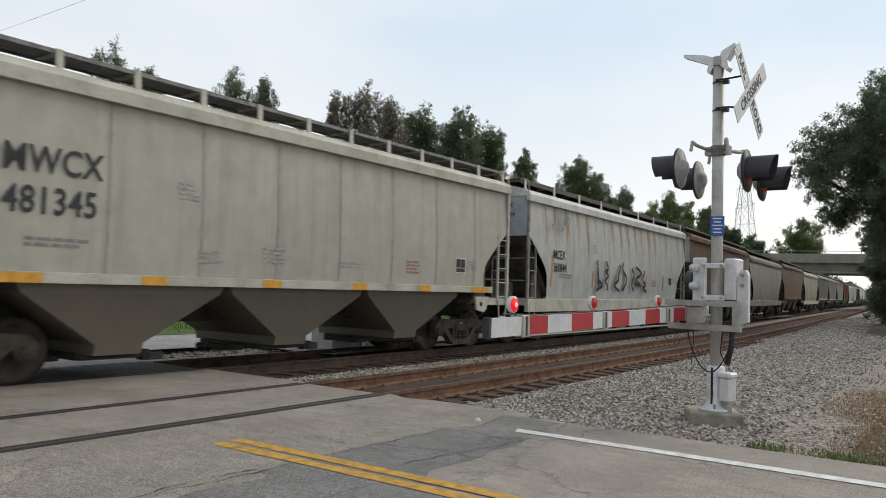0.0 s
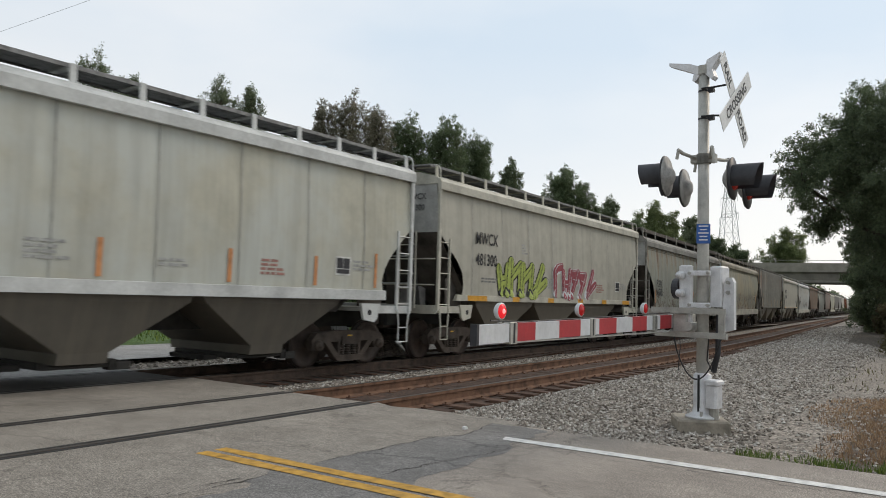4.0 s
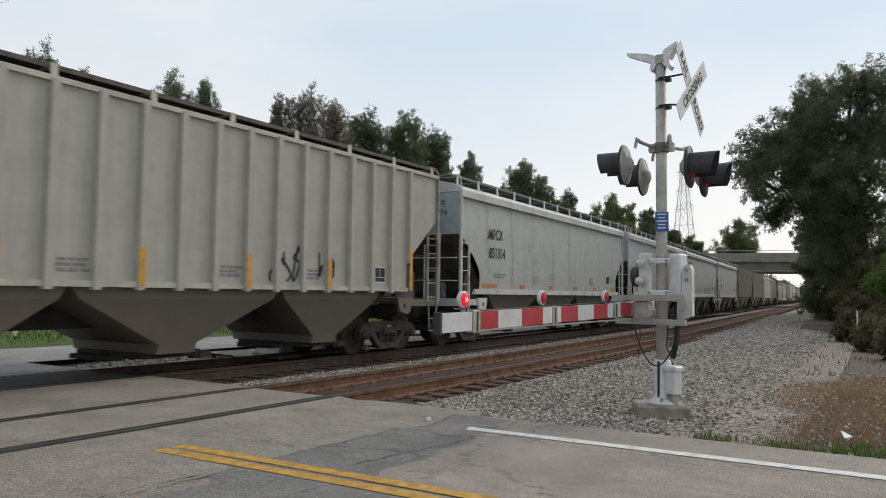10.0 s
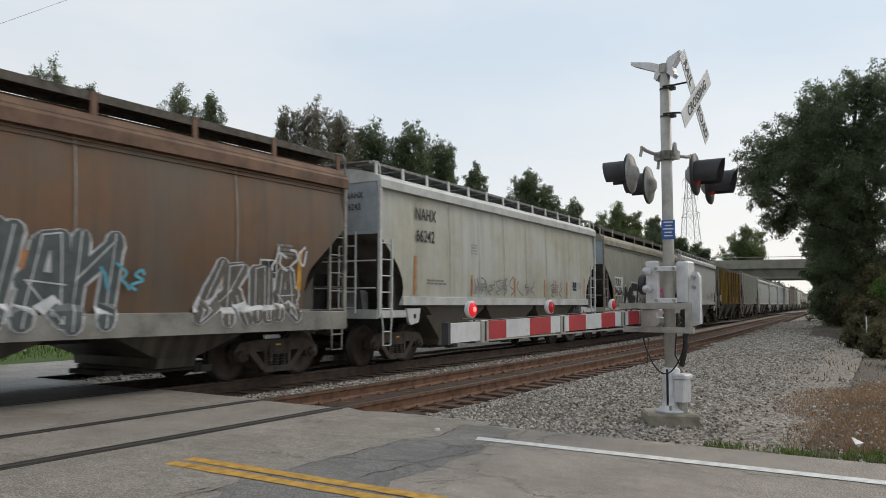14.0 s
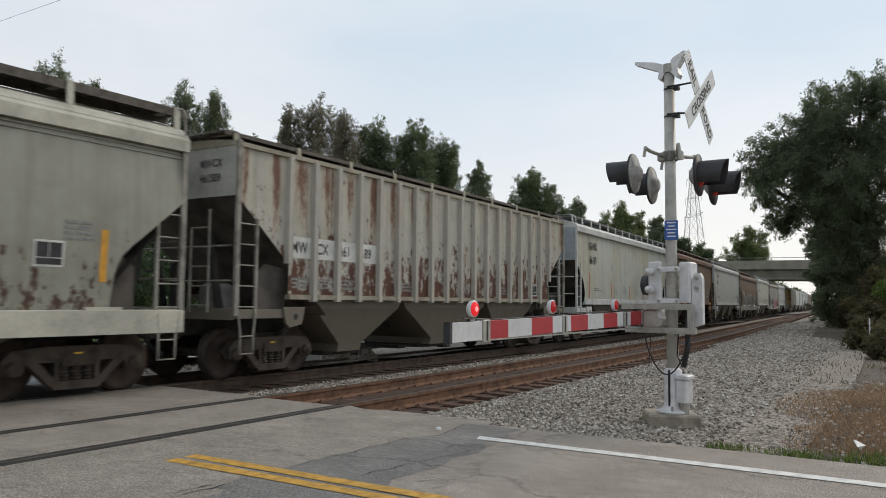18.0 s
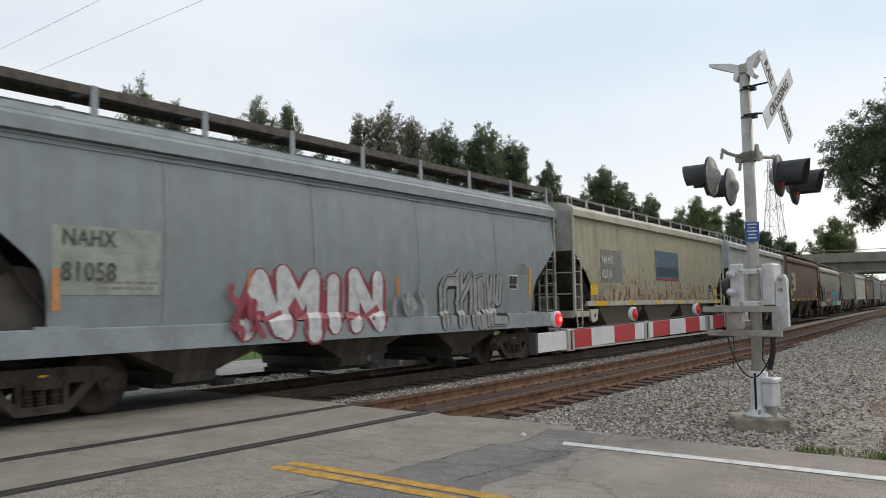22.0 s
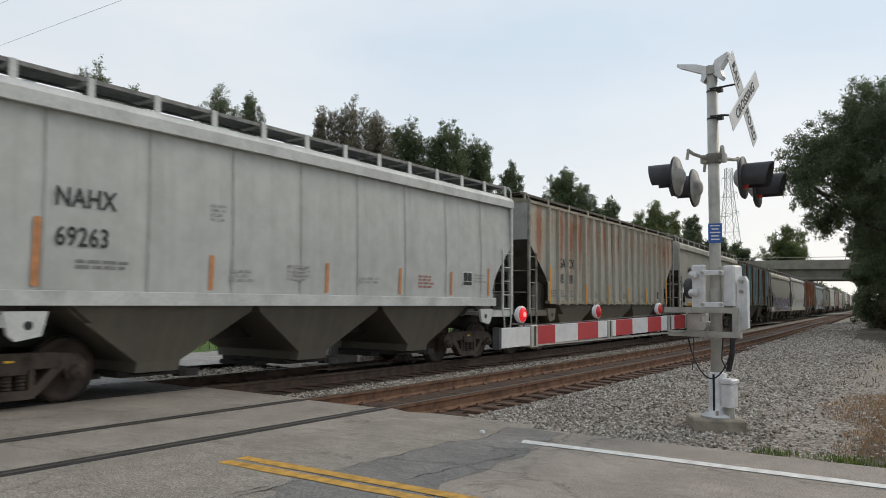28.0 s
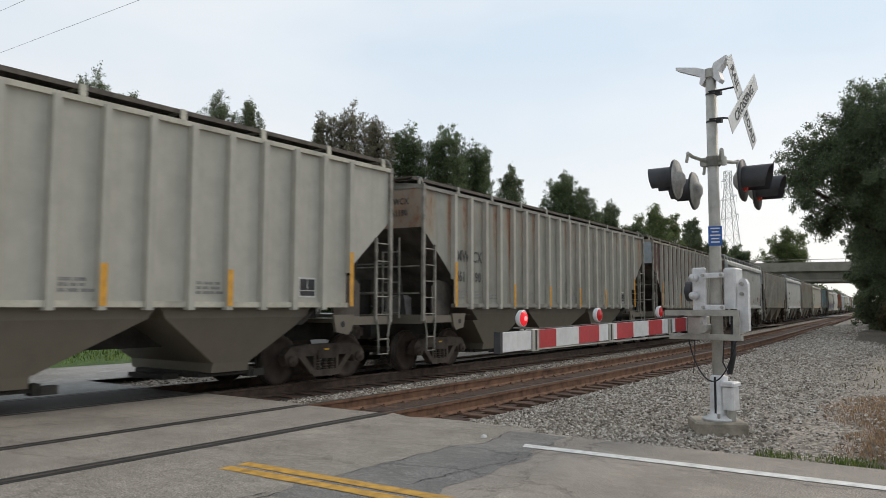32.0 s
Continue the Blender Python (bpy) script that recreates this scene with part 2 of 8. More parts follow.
def asphalt(name, base, crack=0.6, seed=0.0):
    m, n, l, p = nodes_of(name)
    tc = n.new("ShaderNodeTexCoord")
    grit = tex_noise(n, l, tc, 75, 3, 0.8, (1, 1, 1, seed, 0, 0))
    mid = tex_noise(n, l, tc, 1.1, 5, 0.6, (1, 1, 1, seed, 3, 0))
    spots = tex_noise(n, l, tc, 11, 4, 0.6, (1, 0.35, 1, seed, 5, 0))
    c = tex_ramp(n, l, grit.outputs["Fac"], (0.32, tuple(k * 0.36 for k in base)), (0.50, base), (0.66, tuple(k * 1.95 for k in base)))
    c = tex_mix(n, l, 1.0, c, tex_ramp(n, l, mid.outputs["Fac"], (0.3, 0.78), (0.7, 1.16)), "MULTIPLY")
    c = tex_mix(n, l, 1.0, c, tex_ramp(n, l, spots.outputs["Fac"], (0.3, 0.86), (0.62, 1.08)), "MULTIPLY")
    vor = n.new("ShaderNodeTexVoronoi")
    vor.feature = "DISTANCE_TO_EDGE"
    vor.inputs["Scale"].default_value = 0.42
    warp = tex_noise(n, l, tc, 1.6, 5, 0.65)
    mv = n.new("ShaderNodeVectorMath")
    mv.operation = "MULTIPLY_ADD"
    mv.inputs[1].default_value = (1.1, 1.1, 0)
    l.new(warp.outputs["Color"], mv.inputs[0])
    l.new(tc.outputs["Object"], mv.inputs[2])
    l.new(mv.outputs[0], vor.inputs["Vector"])
    line = tex_ramp(n, l, vor.outputs["Distance"], (0.0, 1 - crack), (0.010, 1.0))
    c = tex_mix(n, l, 1.0, c, line, "MULTIPLY")
    l.new(c, p.inputs["Base Color"])
    p.inputs["Roughness"].default_value = 0.85
    tex_bump(n, l, grit.outputs["Fac"], 0.5, 0.008, p)
    return m


def soil(name, stops, scale=14.0, fine=60.0, bump=0.8):
    m, n, l, p = nodes_of(name)
    tc = n.new("ShaderNodeTexCoord")
    a = tex_noise(n, l, tc, scale, 6, 0.65)
    b = tex_noise(n, l, tc, 0.35, 4, 0.55)
    f = tex_noise(n, l, tc, fine, 3, 0.7)
    c = tex_ramp(n, l, a.outputs["Fac"], *stops)
    c = tex_mix(n, l, 1.0, c, tex_ramp(n, l, b.outputs["Fac"], (0.3, 0.8), (0.7, 1.15)), "MULTIPLY")
    c = tex_mix(n, l, 1.0, c, tex_ramp(n, l, f.outputs["Fac"], (0.3, 0.7), (0.7, 1.25)), "MULTIPLY")
    l.new(c, p.inputs["Base Color"])
    p.inputs["Roughness"].default_value = 0.95
    tex_bump(n, l, f.outputs["Fac"], bump, 0.03, p)
    return m


def gravel_mat(name, light, dark):
    """Crushed stone: cells of many greys with deep joints."""
    m, n, l, p = nodes_of(name)
    tc = n.new("ShaderNodeTexCoord")
    v = n.new("ShaderNodeTexVoronoi")
    v.inputs["Scale"].default_value = 27
    l.new(tc.outputs["Object"], v.inputs["Vector"])
    sep = n.new("ShaderNodeSeparateColor")
    l.new(v.outputs["Color"], sep.inputs[0])
    c = tex_ramp(n, l, sep.outputs[0], (0.0, dark), (0.45, tuple((a + b) / 2 for a, b in zip(light, dark))), (1.0, light))
    c = tex_mix(n, l, 1.0, c, tex_ramp(n, l, v.outputs["Distance"], (0.25, 1.0), (0.75, 0.52)), "MULTIPLY")
    big = tex_noise(n, l, tc, 0.5, 5, 0.6)
    c = tex_mix(n, l, 1.0, c, tex_ramp(n, l, big.outputs["Fac"], (0.3, 0.82), (0.7, 1.12)), "MULTIPLY")
    l.new(c, p.inputs["Base Color"])
    p.inputs["Roughness"].default_value = 0.9
    tex_bump(n, l, v.outputs["Distance"], -0.9, 0.05, p)
    return m


def leaf_mat(name, a, b, c):
    m, n, l, p = nodes_of(name)
    geo = n.new("ShaderNodeNewGeometry")
    col = tex_ramp(n, l, geo.outputs["Random Per Island"], (0.0, a), (0.5, b), (1.0, c))
    tc = n.new("ShaderNodeTexCoord")
    big = tex_noise(n, l, tc, 0.25, 3)
    col = tex_mix(n, l, 1.0, col, tex_ramp(n, l, big.outputs["Fac"], (0.3, 0.7), (0.7, 1.25)), "MULTIPLY")
    l.new(col, p.inputs["Base Color"])
    p.inputs["Roughness"].default_value = 0.6
    tr = n.new("ShaderNodeBsdfTranslucent")
    mx = n.new("ShaderNodeMixShader")
    mx.inputs[0].default_value = 0.55
    l.new(col, tr.inputs["Color"])
    l.new(p.outputs[0], mx.inputs[1])
    l.new(tr.outputs[0], mx.inputs[2])
    l.new(mx.outputs[0], n["Material Output"].inputs["Surface"])
    return m


def car_paint(name, base, rust=0.0, dirt=0.3, streak=0.0, seed=0.0, band=None, rustcol=(0.27, 0.088, 0.032), patch=0.0, grime=(0.16, 0.14, 0.11), sharp=False):
    """Weathered wagon paint: run-down streaks, rust blooms, road dirt."""
    base = tuple(k * 0.90 for k in base)
    m, n, l, p = nodes_of(name)
    tc = n.new("ShaderNodeTexCoord")
    sep = n.new("ShaderNodeSeparateXYZ")
    l.new(tc.outputs["Object"], sep.inputs[0])
    oi = n.new("ShaderNodeObjectInfo")
    shift = n.new("ShaderNodeCombineXYZ")
    far = n.new("ShaderNodeMath")
    far.operation = "MULTIPLY"
    far.inputs[1].default_value = 60.0
    l.new(oi.outputs["Random"], far.inputs[0])
    l.new(far.outputs[0], shift.inputs[0])
    obj = tc
    tc = n.new("ShaderNodeVectorMath")
    l.new(obj.outputs["Object"], tc.inputs[0])
    l.new(shift.outputs[0], tc.inputs[1])
    fine = tex_noise(n, l, tc, 3.0, 6, 0.6, (1, 1, 1, seed, seed, 0))
    tint = tex_ramp(n, l, fine.outputs["Fac"], (0.3, tuple(k * 0.86 for k in base)), (0.6, base), (0.8, tuple(min(1, k * 1.06) for k in base)))
    if band:
        bn = tex_noise(n, l, tc, 0.5, 5, 0.6, (1, 1, 1, seed + 7, 0, 0))
        tint = tex_mix(n, l, tex_ramp(n, l, bn.outputs["Fac"], (0.42, 0.0), (0.6, 1.0)), tint, band)
    # dirt runs from the roof down
    runs = tex_noise(n, l, tc, 1.0, 6, 0.65, (4.5, 1, 0.22, seed * 3, 0, 0))
    tint = tex_mix(n, l, tex_ramp(n, l, runs.outputs["Fac"], (0.45, 0.0), (0.8, min(1, dirt * 1.6))), tint, grime)
    blot = tex_noise(n, l, tc, 1.1, 5, 0.6, (1, 1, 1, seed * 5, 2, 1))
    tint = tex_mix(n, l, tex_ramp(n, l, blot.outputs["Fac"], (0.5, 0.0), (0.85, dirt)), tint, grime)
    rough = 0.55
    if streak > 0:
        # rust runs below the eave, shorter or longer
        st = tex_noise(n, l, tc, 1.0, 4, 0.6, (4.2, 1, 0.20, seed * 11, 0, 0))
        zn = n.new("ShaderNodeMapRange")
        zn.inputs["From Min"].default_value, zn.inputs["From Max"].default_value = 2.2, 4.35
        l.new(sep.outputs["Z"], zn.inputs["Value"])
        ht = n.new("ShaderNodeMath")
        ht.operation = "MULTIPLY_ADD"
        ht.inputs[1].default_value, ht.inputs[2].default_value = 0.27, -0.16
        l.new(tex_ramp(n, l, zn.outputs[0], (0.0, 0.0), (0.5, 0.8), (0.75, 1.0), (1.0, 0.55)), ht.inputs[0])
        ad = n.new("ShaderNodeMath")
        l.new(st.outputs["Fac"], ad.inputs[0])
        l.new(ht.outputs[0], ad.inputs[1])
        # runs gather in the middle of the panels between the ribs
        px = n.new("ShaderNodeMath")
        px.operation = "PINGPONG"
        px.inputs[1].default_value = 0.3765
        l.new(sep.outputs["X"], px.inputs[0])
        pk = n.new("ShaderNodeMath")
        pk.operation = "MULTIPLY_ADD"
        pk.inputs[1].default_value, pk.inputs[2].default_value = 0.85, -0.24
        l.new(px.outputs[0], pk.inputs[0])
        speck = tex_noise(n, l, tc, 9.0, 6, 0.75, (1.5, 1, 0.6, seed, 9, 0))
        sk = n.new("ShaderNodeMath")
        sk.operation = "MULTIPLY_ADD"
        sk.inputs[1].default_value = 0.52
        l.new(speck.outputs["Fac"], sk.inputs[0])
        l.new(pk.outputs[0], sk.inputs[2])
        a2 = n.new("ShaderNodeMath")
        l.new(ad.outputs[0], a2.inputs[0])
        l.new(sk.outputs[0], a2.inputs[1])
        edge0, edge1 = (0.89, 0.95) if sharp else (0.86, 1.04)
        halo = tex_ramp(n, l, a2.outputs[0], (0.74 - 0.14 * streak, 0.0), (0.94 - 0.12 * streak, 0.25 if sharp else 0.62))
        tint = tex_mix(n, l, halo, tint, tuple(0.5 * k + 0.5 * r for k, r in zip(base, (0.42, 0.24, 0.10))))
        core = tex_ramp(n, l, a2.outputs[0], (edge0 - 0.14 * streak, 0.0), (edge1 - 0.12 * streak, 0.92))
        tint = tex_mix(n, l, core, tint, rustcol)
    if rust > 0:
        rs = tex_noise(n, l, tc, 0.8, 9, 0.68, (1, 1, 0.55, seed * 13, 4, 2))
        tone = tex_noise(n, l, tc, 2.0, 7, 0.66, (1.8, 1, 0.4, seed, 0, 0))
        rc = tex_ramp(n, l, tone.outputs["Fac"], (0.3, tuple(k * 0.65 for k in rustcol)), (0.7, tuple(k * 1.4 for k in rustcol)))
        tint = tex_mix(n, l, tex_ramp(n, l, rs.outputs["Fac"], (0.70 - 0.28 * rust, 0.0), (0.80 - 0.26 * rust, 1.0)), tint, rc)
    if patch > 0:
        pt = tex_noise(n, l, tc, 4.6, 9, 0.74, (1.5, 1, 0.75, seed * 17, 1, 5))
        lo = n.new("ShaderNodeMapRange")
        lo.inputs["From Min"].default_value, lo.inputs["From Max"].default_value = 1.4, 3.3
        lo.inputs["To Min"].default_value, lo.inputs["To Max"].default_value = 0.12, -0.10
        l.new(sep.outputs["Z"], lo.inputs["Value"])
        pa = n.new("ShaderNodeMath")
        l.new(pt.outputs["Fac"], pa.inputs[0])
        l.new(lo.outputs[0], pa.inputs[1])
        tint = tex_mix(n, l, tex_ramp(n, l, pa.outputs[0], (0.66 - 0.1 * patch, 0.0), (0.70 - 0.1 * patch, 1.0)), tint, tuple(k * 0.7 for k in rustcol))
    l.new(tint, p.inputs["Base Color"])
    p.inputs["Roughness"].default_value = rough
    tex_bump(n, l, fine.outputs["Fac"], 0.12, 0.02, p)
    return m


M = {}
M["asphalt"] = asphalt("asphalt", (0.29, 0.252, 0.215), 0.45)
M["apron"] = asphalt("asphalt_apron", (0.26, 0.232, 0.198), 0.3, 4.0)
M["patch"] = asphalt("asphalt_patch", (0.19, 0.18, 0.168), 0.5, 9.0)
M["far_road"] = asphalt("far_asphalt", (0.30, 0.29, 0.275), 0.2, 2.0)
M["dark_road"] = asphalt("dark_asphalt", (0.10, 0.092, 0.084), 0.2, 3.0)
M["gravel"] = gravel_mat("crushed_stone", (0.52, 0.455, 0.385), (0.13, 0.105, 0.08))
M["dirt"] = soil("gravelly_dirt", ((0.25, (0.08, 0.06, 0.045)), (0.5, (0.18, 0.148, 0.118)), (0.75, (0.36, 0.31, 0.26))), 22.0, 70.0)
M["grass_ground"] = soil("grass_ground", ((0.3, (0.05, 0.09, 0.02)), (0.6, (0.10, 0.17, 0.035)), (0.8, (0.17, 0.24, 0.06))), 6.0)
# the shade beneath the train is put into this stone's colour
M["oily_bed"] = gravel_mat("shade_dark_stone", (0.085, 0.07, 0.058), (0.025, 0.02, 0.017))
M["rusty_ballast"] = gravel_mat("rust_stained_stone", (0.12, 0.066, 0.042), (0.040, 0.023, 0.016))
M["field"] = soil("far_ground", ((0.3, (0.08, 0.09, 0.04)), (0.6, (0.14, 0.15, 0.07)), (0.8, (0.22, 0.2, 0.12))), 2.0)
M["crack"] = plain("dark_crack", (0.075, 0.067, 0.06), 0.95, 0, 0.2, 12)
M["white_line"] = plain("white_road_paint", (0.78, 0.765, 0.73), 0.7, 0, 0.14, 9, 0.3)
M["yellow_line"] = plain("yellow_road_paint", (0.60, 0.33, 0.05), 0.7, 0, 0.2, 9, 0.3)
M["rail_head"] = plain("worn_rail_steel", (0.10, 0.088, 0.078), 0.5, 0.4, 0.15, 4)
M["rail_rust"] = plain("rusty_rail", (0.185, 0.098, 0.058), 0.9, 0, 0.25, 5, 0.4)
M["rail_dark"] = plain("dark_brown_rail", (0.085, 0.056, 0.040), 0.85, 0, 0.25, 5, 0.4)
M["tie"] = plain("rusty_brown_tie", (0.10, 0.056, 0.037), 0.92, 0, 0.3, 5, 0.6, 0.25)
M["rail_seal"] = plain("rail_seal_rubber", (0.034, 0.032, 0.03), 0.85, 0, 0.2)
M["flangeway"] = plain("flangeway_rubber", (0.035, 0.033, 0.032), 0.9, 0, 0.2)
M["concrete"] = plain("stained_concrete", (0.34, 0.30, 0.24), 0.9, 0, 0.25, 4, 0.5)
M["bridge"] = plain("bridge_concrete", (0.31, 0.285, 0.24), 0.9, 0, 0.14, 0.6, 0.2)
# the bridge concrete again, with the shade under the deck in its colour
M["bridge_shade"] = plain("bridge_girder_shade", (0.20, 0.185, 0.155), 0.9, 0, 0.14, 0.6, 0.2)
M["mast"] = plain("weathered_aluminium_mast", (0.50, 0.49, 0.45), 0.5, 0.25, 0.12, 7)
M["silver"] = plain("silver_paint", (0.72, 0.72, 0.73), 0.42, 0.15, 0.08, 8)
M["back_shell"] = plain("weathered_grey_shell", (0.36, 0.355, 0.34), 0.6, 0.2, 0.2, 9)
M["grey_steel"] = plain("dull_grey_steel", (0.42, 0.41, 0.37), 0.55, 0.3, 0.12, 8)
M["black"] = plain("flat_black", (0.018, 0.018, 0.02), 0.6, 0, 0.15)
M["hood"] = plain("faded_black_hood", (0.035, 0.035, 0.04), 0.55, 0, 0.2)
M["sign_white"] = plain("sign_white", (0.80, 0.80, 0.78), 0.5, 0, 0.06, 5)
M["sign_black"] = plain("sign_black", (0.02, 0.02, 0.02), 0.5)
M["sign_blue"] = plain("sign_blue", (0.03, 0.12, 0.42), 0.45, 0, 0.1)
M["gate_white"] = plain("gate_white", (0.64, 0.65, 0.66), 0.4, 0, 0.05, 2)
M["gate_red"] = plain("gate_red", (0.44, 0.014, 0.024), 0.4, 0, 0.08, 2)
M["red_lit"] = glow("red_light_lit", (1.0, 0.015, 0.03), 0.55, (0.4, 0.01, 0.01))
M["red_core"] = glow("red_light_core", (1.0, 0.25, 0.25), 1.6, (0.4, 0.01, 0.01))
M["red_lens"] = glow("red_lens", (1.0, 0.02, 0.02), 0.10, (0.32, 0.01, 0.012))
M["red_dim"] = glow("dim_red_roundel", (1.0, 0.05, 0.02), 0.06, (0.10, 0.008, 0.008))
M["cable"] = plain("black_cable", (0.015, 0.015, 0.016), 0.5)
M["truck"] = plain("dirty_truck_steel", (0.075, 0.058, 0.046), 0.85, 0.1, 0.25, 5, 0.5)
M["wheel"] = plain("dirty_wheel_steel", (0.062, 0.045, 0.036), 0.7, 0.3, 0.3, 4, 0.4)
M["wheel_rust"] = plain("rusty_wheel_steel", (0.060, 0.040, 0.030), 0.8, 0.2, 0.3, 4, 0.4)
M["pipe_grey"] = plain("grey_pipework", (0.22, 0.21, 0.20), 0.7, 0.1, 0.2, 5)
M["tread"] = plain("polished_tread", (0.45, 0.44, 0.43), 0.3, 0.9, 0.1)
M["under"] = plain("dark_underframe", (0.040, 0.038, 0.034), 0.8, 0.1, 0.25, 3, 0.4)
M["ladder_grey"] = plain("weathered_grey_ladder", (0.30, 0.285, 0.25), 0.7, 0.1, 0.3, 3, 0.3)
# grimy brown that also holds the shade below the wagon ends
M["end_shade"] = plain("shaded_grimy_brown_steel", (0.115, 0.100, 0.086), 0.85, 0.05, 0.3, 1.6, 0.3)
M["rib_rusty"] = plain("rust_brown_rib", (0.155, 0.065, 0.032), 0.85, 0, 0.3, 2.5, 0.3)
M["walk_dark"] = plain("dark_walkway", (0.13, 0.112, 0.095), 0.8, 0.1, 0.2, 9, 0.4)
M["mesh_walk"] = plain("galvanised_walkway", (0.24, 0.24, 0.235), 0.6, 0.3, 0.2, 9, 0.5)
M["reflector"] = plain("yellow_reflector", (0.72, 0.36, 0.04), 0.4, 0, 0.12, 8)
M["reflector_bright"] = plain("bright_yellow_reflector", (0.85, 0.52, 0.03), 0.4, 0, 0.10, 8)
M["reflector_orange"] = plain("orange_reflector", (0.60, 0.26, 0.10), 0.5, 0, 0.15, 8)
M["pink"] = plain("faded_red_tab", (0.62, 0.22, 0.20), 0.5)
M["stencil"] = plain("stencil_grey", (0.26, 0.26, 0.25), 0.7, 0, 0.2, 20)
M["stencil_pale"] = plain("stencil_pale", (0.42, 0.42, 0.40), 0.7, 0, 0.2, 20)
M["stencil_red"] = plain("stencil_red", (0.42, 0.22, 0.18), 0.7, 0, 0.2, 20)
M["letter"] = plain("lettering_black", (0.035, 0.035, 0.04), 0.6, 0, 0.3, 6)
M["letter_soft"] = plain("lettering_faded", (0.10, 0.10, 0.10), 0.7, 0, 0.4, 6)
M["letter_white"] = plain("lettering_white", (0.70, 0.70, 0.66), 0.6, 0, 0.2, 6)
M["plate_white"] = plain("white_panel", (0.70, 0.70, 0.66), 0.6, 0, 0.12, 4)
M["plate_pale"] = plain("pale_yellow_panel", (0.46, 0.47, 0.36), 0.7, 0, 0.12, 3)
M["plate_faded"] = plain("faded_green_grey_panel", (0.35, 0.385, 0.335), 0.7, 0, 0.15, 3)
M["plate_grey"] = plain("repaint_grey_panel", (0.43, 0.425, 0.39), 0.6, 0, 0.12, 3)
M["post_white"] = plain("white_plastic_post", (0.78, 0.78, 0.76), 0.5)
M["cabinet_grey"] = plain("cabinet_grey", (0.55, 0.56, 0.56), 0.5, 0.2, 0.08, 2)
M["bark"] = plain("bark", (0.085, 0.065, 0.05), 0.95, 0, 0.3, 4, 0.8)
M["leaf_dark"] = leaf_mat("leaf_dark", (0.075, 0.10, 0.058), (0.12, 0.155, 0.085), (0.17, 0.21, 0.11))
M["leaf_mid"] = leaf_mat("leaf_mid", (0.085, 0.115, 0.062), (0.13, 0.17, 0.088), (0.185, 0.23, 0.12))
M["leaf_row"] = leaf_mat("leaf_row", (0.12, 0.145, 0.085), (0.17, 0.205, 0.12), (0.23, 0.265, 0.16))
M["leaf_pale"] = leaf_mat("leaf_pale", (0.12, 0.15, 0.065), (0.18, 0.22, 0.095), (0.25, 0.29, 0.13))
M["leaf_brown"] = leaf_mat("leaf_brownish", (0.14, 0.135, 0.09), (0.21, 0.20, 0.145), (0.30, 0.27, 0.205))
M["leaf_light"] = leaf_mat("leaf_light", (0.06, 0.11, 0.02), (0.11, 0.19, 0.035), (0.17, 0.26, 0.06))
M["dark_dirt"] = soil("weedy_brown_dirt", ((0.25, (0.045, 0.034, 0.025)), (0.5, (0.09, 0.072, 0.053)), (0.75, (0.18, 0.148, 0.115))), 9.0, 40.0)
M["leaf_thicket"] = leaf_mat("leaf_thicket", (0.10, 0.075, 0.048), (0.14, 0.125, 0.062), (0.20, 0.19, 0.09))
M["grass_blade"] = leaf_mat("grass_blade", (0.05, 0.09, 0.015), (0.10, 0.16, 0.03), (0.2, 0.25, 0.06))
M["dry_grass"] = leaf_mat("dry_grass", (0.20, 0.12, 0.07), (0.32, 0.21, 0.125), (0.44, 0.32, 0.20))
M["wire"] = plain("aluminium_wire", (0.35, 0.36, 0.37), 0.5, 0.4)
M["tower"] = plain("galvanised_lattice", (0.55, 0.56, 0.56), 0.5, 0.3)
M["seam"] = plain("dirty_weld_seam", (0.36, 0.36, 0.33), 0.7, 0, 0.2, 6)
M["car_white"] = plain("white_car_paint", (0.75, 0.75, 0.74), 0.25, 0, 0.04)
M["car_glass"] = plain("tinted_car_glass", (0.02, 0.025, 0.03), 0.08)
M["rubber"] = plain("tyre_rubber", (0.02, 0.02, 0.02), 0.85)
M["alloy"] = plain("alloy_rim", (0.55, 0.55, 0.56), 0.35, 0.7)


def stone_mat():
    m, n, l, p = nodes_of("loose_stone")
    geo = n.new("ShaderNodeNewGeometry")
    c = tex_ramp(n, l, geo.outputs["Random Per Island"], (0.0, (0.12, 0.098, 0.08)), (0.40, (0.29, 0.255, 0.213)), (0.8, (0.49, 0.445, 0.385)), (1.0, (0.64, 0.61, 0.56)))
    tc = n.new("ShaderNodeTexCoord")
    f = tex_noise(n, l, tc, 40, 3)
    l.new(tex_mix(n, l, 1.0, c, tex_ramp(n, l, f.outputs["Fac"], (0.3, 0.75), (0.7, 1.1)), "MULTIPLY"), p.inputs["Base Color"])
    p.inputs["Roughness"].default_value = 0.9
    return m


M["stone"] = stone_mat()


# ---- ground, road, tracks ----
def strip(b, s0, s1, lat0, lat1, z0, z1=None, step=2.0, thick=0.0):
    """A band along the track from s0 to s1, between two lateral lines."""
    z1 = z0 if z1 is None else z1
    n = max(1, int((s1 - s0) / step))
    def fn(u, v):
        x, y, a = rail_pos(s0 + (s1 - s0) * u, lat0 + (lat1 - lat0) * v)
        return (x, y, z0 + (z1 - z0) * v)
    b.sheet(n, 1, fn)
    if thick:
        for lat, z in ((lat0, z0), (lat1, z1)):
            b.sheet(n, 1, lambda u, v: (*rail_pos(s0 + (s1 - s0) * u, lat)[:2], z - thick * v))
        for s in (s0, s1):
            b.sheet(1, 1, lambda u, v: (*rail_pos(s, lat0 + (lat1 - lat0) * u)[:2], (z0 + (z1 - z0) * u) - thick * v))
    return b


